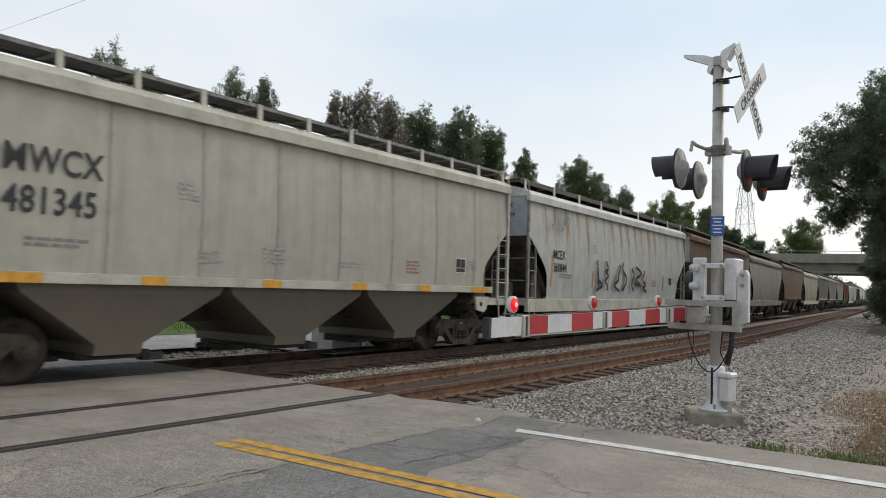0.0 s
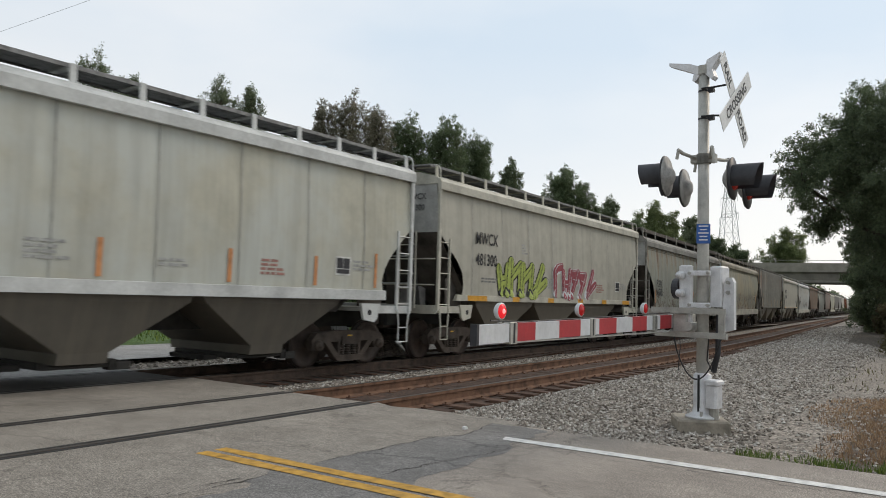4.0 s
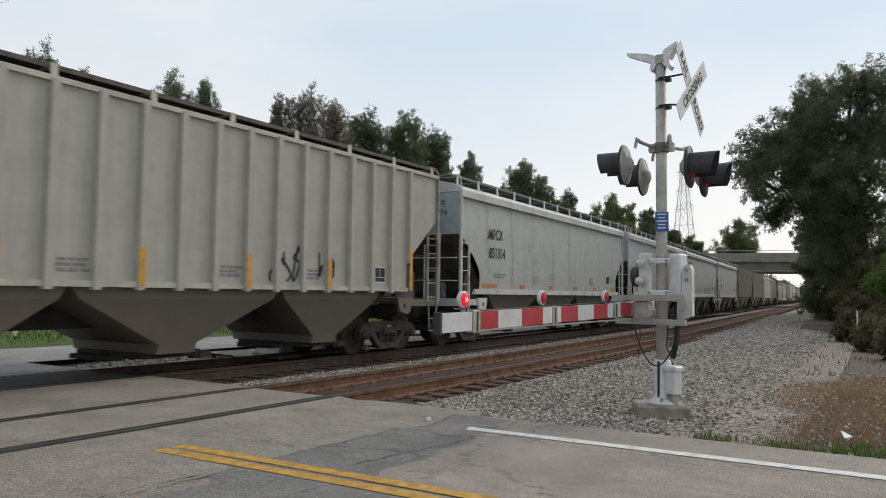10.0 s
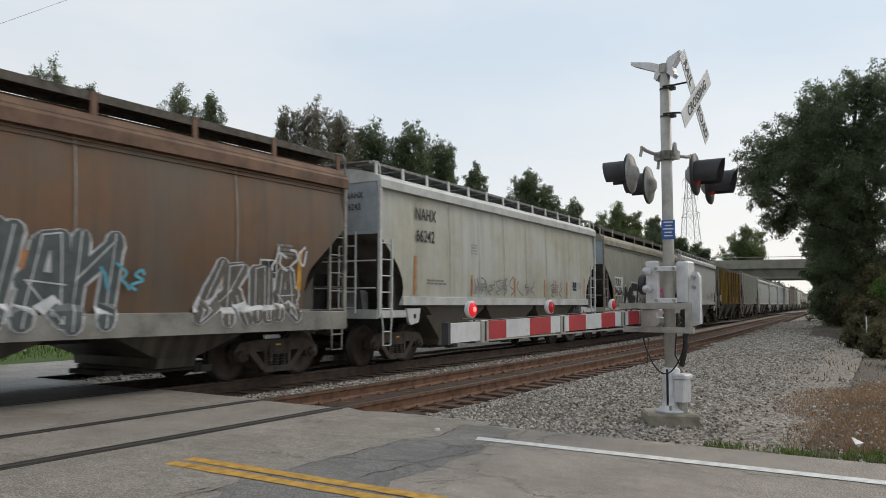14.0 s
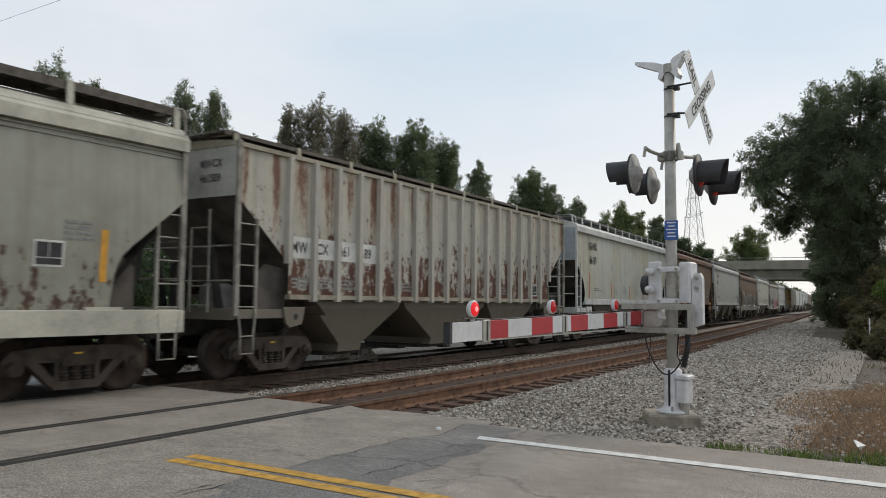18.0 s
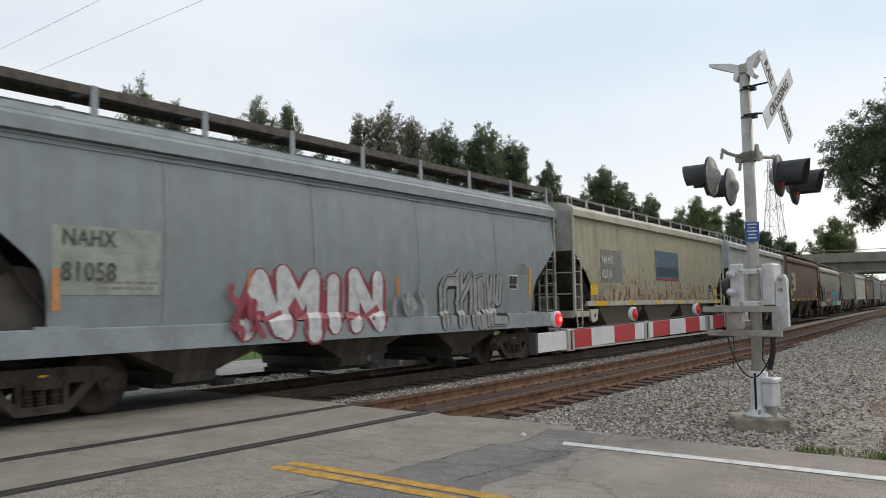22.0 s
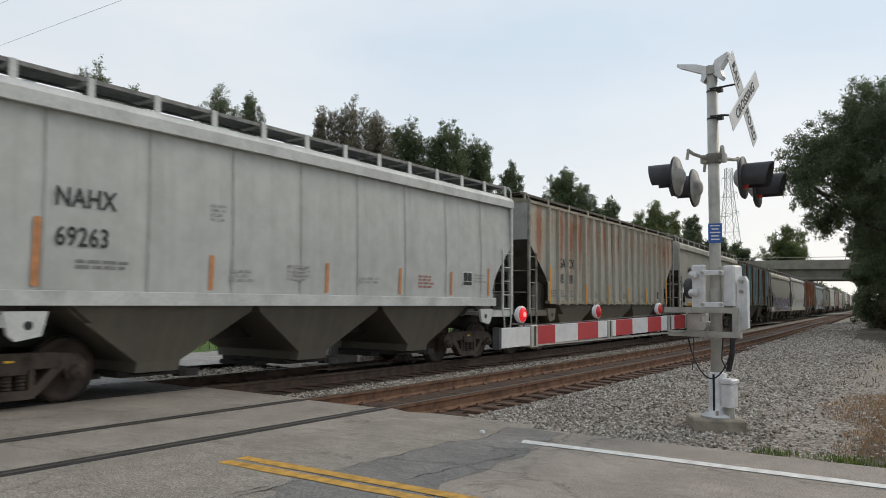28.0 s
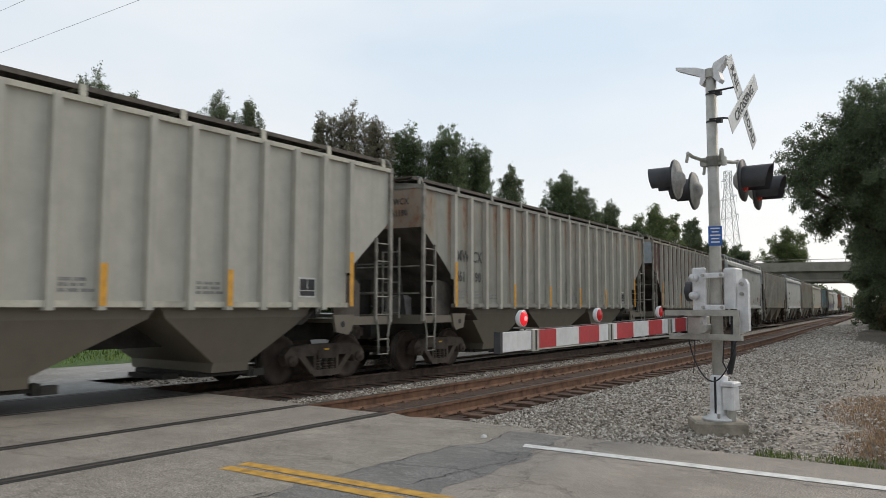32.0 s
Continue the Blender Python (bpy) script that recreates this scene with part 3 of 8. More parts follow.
def ragged(v, seed, amp=0.12, scale=1.3):
    return amp * noise.noise(Vector((v * scale, seed, 0.3))) + amp * 0.5 * noise.noise(Vector((v * scale * 3.1, seed, 1.7)))


def build_ground():
    g = B().sheet(24, 24, lambda u, v: (-2500 + 5000 * u, -2500 + 5000 * v, -0.30))
    setting("ground", g, M["field"], "flat grassy land out to the horizon", "ground")
    v = B()
    v.sheet(60, 24, lambda a, c: (8.05 + 70 * a, -14 + 16.6 * c + 5.2 * a, -0.088 - 0.045 * c + 0.03 * noise.noise(Vector((a * 40, c * 12, 0)))))
    setting("verge", v, M["dirt"], "dusty gravelly verge beside the tracks", "verge", True)
    # ballast on both sides of the crossing
    prof = ((6.4, -0.10), (5.4, -0.065), (4.2, -0.03), (2.6, -0.06), (1.80, -0.17), (1.35, -0.245), (0.0, -0.25), (-1.3, -0.245), (-2.0, -0.15), (-2.6, -0.235),
            (-5.4, -0.235), (-6.1, -0.22), (-7.2, -0.10), (-8.6, -0.10))
    for s0, s1, name in ((-4.15, 140.0, "ballast"), (140.0, 1400.0, "ballast_far"), (-420.0, -14.6, "ballast_behind")):
        n = 150 if s1 < 200 and s0 > -10 else 60
        b = B()
        b.sheet(n, len(prof) - 1, lambda u, w: (lambda q, s: (*rail_pos(s, q[0])[:2], q[1] + (0.02 * noise.noise(Vector((s * 1.7, q[0] * 2, 0))) if abs(q[0] + 2) > 2.0 else 0)))(
            prof[round(w * (len(prof) - 1))], s0 + (s1 - s0) * u))
        setting(name, b, M["gravel"], "crushed grey stone ballast under the tracks", "ballast", True)
    w = B()
    w.sheet(130, 12, lambda u, c: (lambda s: (*rail_pos(s, 3.4 + 0.5 * math.sin(s * 0.31) + (5.5 - 0.5 * math.sin(s * 0.31)) * c)[:2], -0.035 + 0.03 * noise.noise(Vector((s * 0.8, c * 5, 4))) + 0.03 * min(1, c * 3) - 0.14 * max(0, 1 - (s - 19) / 7) - 0.04 * (c == 0)))(19 + 130 * u))
    setting("weedy_verge", w, M["dark_dirt"], "brown weedy dirt beyond the ballast", "verge", True)
    # rust-stained bed on the near track; on the far one, shade painted dark
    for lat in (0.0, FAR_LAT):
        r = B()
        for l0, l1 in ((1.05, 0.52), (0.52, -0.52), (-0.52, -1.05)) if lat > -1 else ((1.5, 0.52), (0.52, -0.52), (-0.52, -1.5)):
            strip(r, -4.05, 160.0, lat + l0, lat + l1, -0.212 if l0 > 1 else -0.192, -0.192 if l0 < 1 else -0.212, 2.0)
        setting("rust_stained_bed" if lat > -1 else "oily_bed", r, M["rusty_ballast" if lat > -1 else "oily_bed"], "rust-stained brown stone between the rails" if lat > -1 else "stone between the rails, darkened for the train's shade", "ballast")


def build_road():
    # the road: old asphalt towards the camera, a paler apron up to and between the rails
    b = B()
    def edge_y(x):
        return 4.42 + ragged(x, 3.0, 0.16, 0.7) - 0.04 * (x - 5)
    b.sheet(44, 2, lambda u, v: (-9 + 17.0 * u + (ragged(v * 9, 1.2, 0.1) if u == 1 else 0), -40 + (edge_y(-9 + 17 * u) + 40) * v, -0.012))
    setting("road", b, M["asphalt"], "worn grey asphalt road leading to the crossing", "road")
    a = B()
    n = 60
    def apron_pt(u, v):
        x = -9 + 17.2 * u
        s = x - P0.x
        top = rail_pos(s, 0.84)[1]
        return (x + (ragged(v * 4, 6.0, 0.12) if u == 1 else 0), edge_y(x) + (top - edge_y(x)) * v, -0.0115 + 0.0095 * v)
    a.sheet(n, 6, apron_pt)
    setting("road_apron", a, M["apron"], "paler asphalt apron before the rails", "road")
    for k, (l0, l1) in enumerate(((0.67, -0.67), (-0.82, FAR_LAT + 0.84), (FAR_LAT + 0.655, FAR_LAT - 0.655), (FAR_LAT - 0.84, -6.9))):
        p = strip(B(), -21.0, -3.95 + 0.1 * (k % 2), l0, l1, 0.0, None, 1.0, 0.05)
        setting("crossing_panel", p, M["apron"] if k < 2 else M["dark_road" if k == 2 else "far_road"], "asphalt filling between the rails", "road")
    f = strip(B(), -21.0, -3.9, 0.9, -6.0, -0.055, None, 1.0)
    setting("flangeway", f, M["flangeway"], "dark flangeway grooves beside the rails", "road")
    for lat in (0.0, FAR_LAT):
        for l0, l1 in ((0.865, 0.800), (0.708, 0.655), (-0.655, -0.708), (-0.800, -0.855)):
            setting("rubber_strip", strip(B(), -21.0, -3.98, lat + l0, lat + l1, 0.003, None, 1.0, 0.04), M["rail_seal"], "dark rubber strip beside the rail in the road", "road")
    # darker repair patch, with a ragged rim
    q = B()
    def patch_top(x):
        return 4.58 + ragged(x, 3.0, 0.13, 0.9) - 0.22 * math.exp(-((x - 7.1) / 0.5) ** 2)
    def patch_pt(u, v):
        x = 4.15 + 3.75 * u
        lo = 3.62 - 0.10 * math.sin(u * 5) + ragged(x, 8.0, 0.16, 1.6) - 0.28 * max(0, 0.3 - u) + 0.25 * max(0, u - 0.72)
        return (x + ragged(v * 3, 5.0, 0.1), lo + (patch_top(x) - lo) * v, -0.009)
    q.sheet(40, 4, patch_pt)
    setting("asphalt_patch", q, M["patch"], "dark asphalt repair patch", "road")
    q2 = B()
    q2.sheet(30, 3, lambda u, v: (1.2 + 3.4 * u, 2.9 + (1.72 + 0.1 * math.sin(u * 7) + ragged(u * 5, 2.0, 0.2)) * v - 0.5 * (1 - u) + ragged(u * 4, 9.0, 0.15) * (1 - v), -0.0092))
    setting("asphalt_patch", q2, M["patch"], "dark asphalt repair patch", "road")
    # open cracks along the patch and through the old surface
    def crack(x0, x1, line, wide, seed, z):
        c = B()
        c.sheet(70, 1, lambda u, v: (x0 + (x1 - x0) * u, line(x0 + (x1 - x0) * u) + ragged((x0 + (x1 - x0) * u) * 3, seed, 0.05, 2.0) + (v - 0.5) * wide * (0.25 + abs(noise.noise(Vector((u * 19, seed, 5)))) * 2.2), z))
        setting("road_crack", c, M["crack"], "dark open crack in the asphalt", "road")
    crack(2.6, 7.9, patch_top, 0.016, 1.0, -0.0066)
    crack(5.0, 7.4, lambda x: 3.74 - 0.12 * math.sin(x * 2.1), 0.016, 2.0, -0.0066)
    crack(0.6, 4.2, lambda x: 5.0 - 0.13 * (x - 0.6) + 0.1 * math.sin(x * 2.0), 0.012, 3.0, -0.006)
    w = B()
    w.sheet(60, 1, lambda u, v: (7.06 + 0.165 * v + 0.008 * noise.noise(Vector((u * 90, v * 4, 0))), 3.97 - 0.06 * (1 - v) - 18 * u, -0.006))
    setting("edge_line", w, M["white_line"], "worn white edge line", "road marking")
    for x in (4.535, 4.745):
        y = B()
        y.sheet(90, 1, lambda u, v: (x + 0.14 * v + 0.012 * noise.noise(Vector((u * 80, v * 4 + x, 0))), *(lambda yy: (yy, -0.004))(5.66 - 20 * u)))
        setting("centre_line", y, M["yellow_line"], "worn yellow centre line", "road marking")
    # beyond the train: crossing road, parallel street, its edge line and the grass behind
    r = strip(B(), -60.0, 12.0, -6.9, -8.7, -0.012, -0.03, 3.0)
    setting("far_apron", r, M["far_road"], "asphalt beyond the tracks", "road")
    st = B().sheet(40, 1, lambda u, v: (-90 + 260 * u, 15.0 + 3.1 * v + 0.012 * (-90 + 260 * u), -0.045))
    setting("far_street", st, M["far_road"], "pale asphalt street running along the railway", "road")
    gs = B().sheet(40, 4, lambda u, v: (12.5 + 60 * u, 11.6 + 3.5 * v + 0.02 * 60 * u, -0.07 - 0.05 * noise.noise(Vector((u * 50, v * 6, 2)))))
    setting("far_gravel", gs, M["gravel"], "pale crushed stone beyond the tracks", "gravel", True)
    ln = B().sheet(30, 1, lambda u, v: (-20 + 50 * u, 15.22 + 0.1 * v + 0.012 * (-20 + 50 * u), -0.041))
    setting("street_line", ln, M["white_line"], "white line along the far street", "road marking")
    gr = B().sheet(80, 12, lambda u, v: (-90 + 260 * u, 18.05 + 60 * v + 0.012 * (-90 + 260 * u), -0.04 + 1.2 * v * v + 0.04 * noise.noise(Vector((u * 70, v * 20, 5)))))
    setting("far_grass", gr, M["grass_ground"], "bright green grass bank behind the street", "grass", True)


def rail_profile():
    return [(-0.075, -0.195), (0.075, -0.195), (0.075, -0.178), (0.014, -0.150), (0.014, -0.050), (0.038, -0.040), (0.038, -0.004), (0.030, 0.0), (-0.030, 0.0), (-0.038, -0.004),
            (-0.038, -0.040), (-0.014, -0.050), (-0.014, -0.150), (-0.075, -0.178)]


def build_track(name, lat, label):
    tr = thing(name, pose(0, 0, 0), label, "railway track", "railway tracks", "structure")
    prof = rail_profile()
    stops = [-430, -60] + [-40 + 2.5 * i for i in range(60)] + [120, 160, 240, 400, 800, 1400]
    for side in (0.7525, -0.7525):
        body, head = B(), B()
        n = len(prof)
        for b, pr in ((body, prof), (head, [(0.035, 0.0006), (-0.035, 0.0006)])):
            m = len(pr)
            vs = [(*rail_pos(s, lat + side + p[0])[:2], p[1] + (0.002 if b is head else 0)) for s in stops for p in pr]
            if b is body:
                b.add(vs, [(i * m + j, i * m + (j + 1) % m, (i + 1) * m + (j + 1) % m, (i + 1) * m + j) for i in range(len(stops) - 1) for j in range(m)])
            else:
                b.add(vs, [(i * 2, i * 2 + 1, i * 2 + 3, i * 2 + 2) for i in range(len(stops) - 1)])
        r = part("rail", body, M["rail_rust" if lat > -1 else "rail_dark"], tr, "rust-brown steel rail")
        part("rail_head", head, M["rail_head"], r, "worn grey running surface")
    # ties: the nearest are pieces of their own
    tie = B().bevel_box(-0.115, 0.115, -1.30, 1.30, -0.34, -0.190, 0.012).mesh("tie", M["tie"])
    plate = B().box(-0.09, 0.09, -0.17, 0.17, -0.191, -0.176)
    plate.cyl((0.06, 0.11, -0.178), (0.06, 0.11, -0.15), 0.018, 6).cyl((-0.06, -0.11, -0.178), (-0.06, -0.11, -0.15), 0.018, 6).cyl((-0.06, 0.11, -0.178), (-0.06, 0.11, -0.15), 0.018, 6)
    plate = plate.mesh("tie_plate", M["rail_rust"])
    rest = B()
    s = -3.75
    k = 0
    while s < 140:
        x, y, a = rail_pos(s, lat)
        m = pose(x, y, random.uniform(-0.012, 0.008), 0, 0, math.degrees(a) + random.uniform(-1.2, 1.2))
        if s < 44 and lat > -1:
            t = part("tie", tie, None, tr, at=m)
            for w in (0.7525, -0.7525):
                part("tie_plate", plate, None, t, at=pose(0, w, 0))
        else:
            rest.box(-0.11, 0.11, -1.28, 1.28, -0.34, -0.190, m)
        s += 0.535 + random.uniform(-0.03, 0.03)
        k += 1
    part("far_ties", rest, M["tie"], tr, "rows of brown ties further off")["kind"] = "stuff"


def scatter_stones():
    rng = np.random.default_rng(5)
    shapes = []
    for k in range(7):
        pts = np.array([[1, 0, 0], [0, 1, 0], [-1, 0, 0], [0, -1, 0], [0, 0, 0.8], [0, 0, -0.7]], float)
        pts *= rng.uniform(0.6, 1.25, (6, 1))
        pts += rng.uniform(-0.25, 0.25, (6, 3))
        shapes.append(pts)
    faces = np.array([[0, 1, 4], [1, 2, 4], [2, 3, 4], [3, 0, 4], [1, 0, 5], [2, 1, 5], [3, 2, 5], [0, 3, 5]])
    vs, fs = [], []
    def put(s, lat, z, r):
        x, y, a = rail_pos(s, lat)
        p = shapes[rng.integers(7)] * r
        th = rng.uniform(0, 6.28)
        c, q = math.cos(th), math.sin(th)
        p = np.stack([p[:, 0] * c - p[:, 1] * q + x, p[:, 0] * q + p[:, 1] * c + y, p[:, 2] * 0.75 + z], 1)
        fs.append(faces + 6 * len(vs))
        vs.append(p)
    def lat_z(lat):
        return float(np.interp(lat, [-8.6, -7.2, -6.1, -2.6, -2.0, 1.35, 1.75, 2.6, 4.2, 6.2], [-0.1, -0.1, -0.22, -0.235, -0.15, -0.215, -0.165, -0.06, -0.03, -0.09]))
    for _ in range(34000):
        s = -4.1 + 30 * rng.random() ** 1.7
        lat = 1.35 + 4.25 * rng.random()
        if lat > 4.8 and rng.random() < (lat - 4.8) / 1.0:
            continue
        put(s, lat, lat_z(lat) + rng.uniform(-0.008, 0.018), rng.uniform(0.013, 0.034) * (1 + 0.02 * max(0, s)))
    for _ in range(8000):
        s = -4.05 + 30 * rng.random() ** 1.5
        lat = rng.uniform(-2.75, -1.15) if rng.random() < 0.7 else rng.uniform(-0.6, 0.6)
        if lat > -1 and rng.random() < 0.7:
            continue
        put(s, lat, lat_z(lat) + rng.uniform(-0.01, 0.025) if lat < -1 else -0.215, rng.uniform(0.016, 0.036))
    for _ in range(7000):
        s = 18 + 45 * rng.random() ** 1.3
        lat = 1.0 + 3.2 * rng.random()
        put(s, lat, lat_z(lat) + rng.uniform(-0.01, 0.02), rng.uniform(0.03, 0.065))
    for _ in range(2200):
        put(-3 + 22 * rng.random(), rng.uniform(-8.4, -5.9), -0.12, rng.uniform(0.03, 0.06))
    for _ in range(2600):
        x, y = rng.uniform(8.0, 17), rng.uniform(-1.0, 2.6)
        put(x - P0.x, P0.y - y, -0.06 + rng.uniform(-0.01, 0.01), rng.uniform(0.010, 0.03))
    b = B()
    b.v = [tuple(v) for v in np.concatenate(vs).tolist()]
    b.f = [tuple(f) for f in np.concatenate(fs).tolist()]
    ob = part("loose_stones", b, M["stone"])
    tagged(ob, "loose crushed grey stones on the ballast", "gravel", "", "stuff")


def scatter_blades(name, label, mat, count, spot, height, width, seed, cat="grass"):
    rng = np.random.default_rng(seed)
    vs, fs = [], []
    for _ in range(count):
        x, y, z, d = spot(rng)
        h = height * rng.uniform(0.45, 1.15) * d
        th, lean = rng.uniform(0, 6.28), rng.uniform(0.1, 0.9) * h
        dx, dy = math.cos(th) * width, math.sin(th) * width
        lx, ly = math.cos(th + 1.3) * lean, math.sin(th + 1.3) * lean
        k = len(vs)
        vs += [(x - dx, y - dy, z), (x + dx, y + dy, z), (x + lx * 0.5 + dx * 0.6, y + ly * 0.5 + dy * 0.6, z + h * 0.6), (x + lx * 0.5 - dx * 0.6, y + ly * 0.5 - dy * 0.6, z + h * 0.6), (x + lx, y + ly, z + h)]
        fs += [(k, k + 1, k + 2, k + 3), (k + 3, k + 2, k + 4)]
    b = B()
    b.v, b.f = vs, fs
    tagged(part(name, b, mat), label, cat, "", "stuff")


def build_grass():
    def roadside(rng):
        y = 1.85 - 6.0 * rng.random()
        x = 8.12 + 0.5 * rng.random() ** 1.5 + 0.06 * max(0, 1.7 - y) + 0.1 * math.sin(y * 3)
        k = noise.noise(Vector((y * 1.9, x * 2, 7)))
        return x, y, -0.07, (1.3 if rng.random() < 0.12 else 0.85) if k > -0.12 or rng.random() < 0.2 else 0.05
    scatter_blades("grass_tufts", "short green grass along the road's edge", M["grass_blade"], 5600, roadside, 0.075, 0.005, 1)
    def dry(rng):
        while True:
            x, y = rng.uniform(8.7, 17.0), rng.uniform(-3.0, 2.2)
            c = 0.15 + 0.17 * min(x - 8.7, 4.2) - 0.3 * max(0, x - 13.5)
            d = noise.noise(Vector((x * 0.8, y * 0.8, 3.0)))
            e = c + 0.9 + 0.7 * d - y
            if e > 0 and rng.random() < min(1.0, 0.12 + e * 0.9) * (0.35 if d < -0.15 else 1.0):
                return x, y, -0.08, 0.7 + 0.5 * rng.random()
    scatter_blades("dry_grass", "dry reddish-brown grass on the verge", M["dry_grass"], 46000, dry, 0.055, 0.006, 2)
    def scrub(rng):
        x = rng.uniform(16, 60)
        y = rng.uniform(-4.5, 2.2 + 0.045 * (x - 16))
        return x, y, -0.08, 1.0 if noise.noise(Vector((x * 0.4, y * 0.7, 1))) > -0.1 else 0.4
    scatter_blades("weeds", "low brown weeds beside the ballast", M["leaf_thicket"], 3600, scrub, 0.10, 0.012, 3)
    def bank(rng):
        return rng.uniform(5, 60), rng.uniform(18.5, 27), 0.0, 1.0
    scatter_blades("bank_grass", "long bright green grass on the bank", M["grass_blade"], 9000, bank, 0.16, 0.02, 4)


# ---- trees ----
def build_tree(name, x, y, base, height, crown, blobs, leaves, leaf, mat, label, seed, trunk_r=0.25, bare=0.3, category="tree", group="", lumps=12, lift=0.4):
    """A tapered trunk with limbs, and a crown of separate leaves on feathery sprays. blobs: (dx, dy, height share, radius share); lift: how far the sprays point upwards."""
    rng = np.random.default_rng(seed)
    tr = thing(name, pose(x, y, base), label, category, group)
    t = B()
    top = height * 0.80
    pts = [Vector((0, 0, -0.3))]
    for k in range(1, 7):
        f = k / 6
        pts.append(Vector((math.sin(seed + k * 1.3) * 0.03 * height * f, math.cos(seed * 2 + k) * 0.03 * height * f, top * f)))
    for k in range(6):
        t.cyl(pts[k], pts[k + 1], trunk_r * (1 - k / 6.6), 8, trunk_r * (1 - (k + 1) / 6.6))
    root, way, size, joints = [], [], [], []
    for dx, dy, fz, fr in blobs:
        c = Vector((dx * crown, dy * crown, fz * height))
        for k in range(lumps):
            e = Vector(rng.normal(size=3)).normalized()
            q = c + e * fr * crown * rng.uniform(0.2, 0.8)
            root.append(tuple(q))
            way.append(tuple((e * 0.8 + Vector((0, 0, lift))).normalized()))
            size.append(fr * crown * rng.uniform(0.35, 0.75))
            if k % 3 == 0:
                t.cyl(c, q + Vector(way[-1]) * size[-1] * 0.8, trunk_r * 0.07, 4, trunk_r * 0.02)
        f = max(0.15, min(0.9, fz * 0.72))
        k = min(5, int(f * 6))
        a = pts[k].lerp(pts[k + 1], f * 6 - k)
        near = [j for j in joints if j.z < c.z + 0.1 * crown and (j - c).length < 0.8 * (a - c).length]
        if near:
            a = min(near, key=lambda j: (j - c).length)
        joints.append(c)
        mid = a.lerp(c, 0.5) + Vector((0, 0, -0.03 * height))
        t.cyl(a, mid, trunk_r * 0.26, 6, trunk_r * 0.16)
        t.cyl(mid, c, trunk_r * 0.16, 5, trunk_r * 0.05)
    part("trunk", t, M["bark"], tr, "dark trunk and limbs")
    root, way, size = np.array(root), np.array(way), np.array(size)
    n = leaves // 7 + 1
    pick = rng.choice(len(root), n, p=size ** 2 / (size ** 2).sum())
    u = rng.random(n) ** 0.8
    r = size[pick]
    side = rng.normal(size=(n, 3))
    q = root[pick] + way[pick] * (r * (1.5 * u - 0.45))[:, None] + side * (r * 0.27 * (1.05 - u) ** 0.6)[:, None]
    q[:, 2] = np.maximum(q[:, 2], bare * height * 0.6)
    m = 7 * n
    p = np.repeat(q, 7, 0) + rng.normal(size=(m, 3)) * (leaf * 1.1)
    u = rng.normal(size=(m, 3))
    u /= np.linalg.norm(u, axis=1)[:, None]
    w = np.cross(u, rng.normal(size=(m, 3)))
    w /= np.linalg.norm(w, axis=1)[:, None] + 1e-9
    sz = leaf * rng.uniform(0.6, 1.3, (m, 1))
    vs = np.stack([p - u * sz, p + w * sz * 0.75, p + u * sz], 1).reshape(-1, 3)
    b = B()
    b.v = vs.tolist()
    b.f = np.arange(3 * m).reshape(-1, 3).tolist()
    part("crown", b, mat, tr)
    return tr


def rand_blobs(rng, n, tall=0.5, low=0.4):
    out = []
    for k in range(n):
        f = low + (0.97 - low) * (k + rng.random()) / n
        w = 0.85 * (1 - ((f - tall) / (1.05 - low)) ** 2)
        th = rng.uniform(0, 6.28)
        rr = max(0.0, w) * rng.uniform(0.25, 0.75)
        out.append((rr * math.cos(th), rr * math.sin(th), f, rng.uniform(0.24, 0.42)))
    return out


def leader_blobs(rng, n, height, crown, fat, slope, low=0.5):
    """Several upright leaders, the middle one the tallest; each a column of clumps that grow smaller upwards."""
    out = []
    for k in range(n):
        th, off = 2.4 * k + rng.uniform(-0.5, 0.5), 0.74 * math.sqrt(k / n)
        top = height - crown * (slope * off ** 1.6 * rng.uniform(0.5, 1.7) + (0.0 if k == 0 else rng.uniform(0.0, 0.45)))
        z = top - 0.55 * fat * crown
        while z > low * height:
            g = min(1.0, (top - z) / (2.4 * crown))
            r = fat * (0.52 + 0.48 * g) * rng.uniform(0.8, 1.2)
            w = rng.uniform(0.0, 0.16)
            a = rng.uniform(0, 6.28)
            out.append((off * (0.85 + 0.2 * g) * math.cos(th) + w * math.cos(a), off * (0.85 + 0.2 * g) * math.sin(th) + w * math.sin(a), z / height, r))
            z -= r * crown * rng.uniform(0.7, 1.0)
    return out


def by_bearing(az, d):
    return d * math.cos(radians(az)), d * math.sin(radians(az))


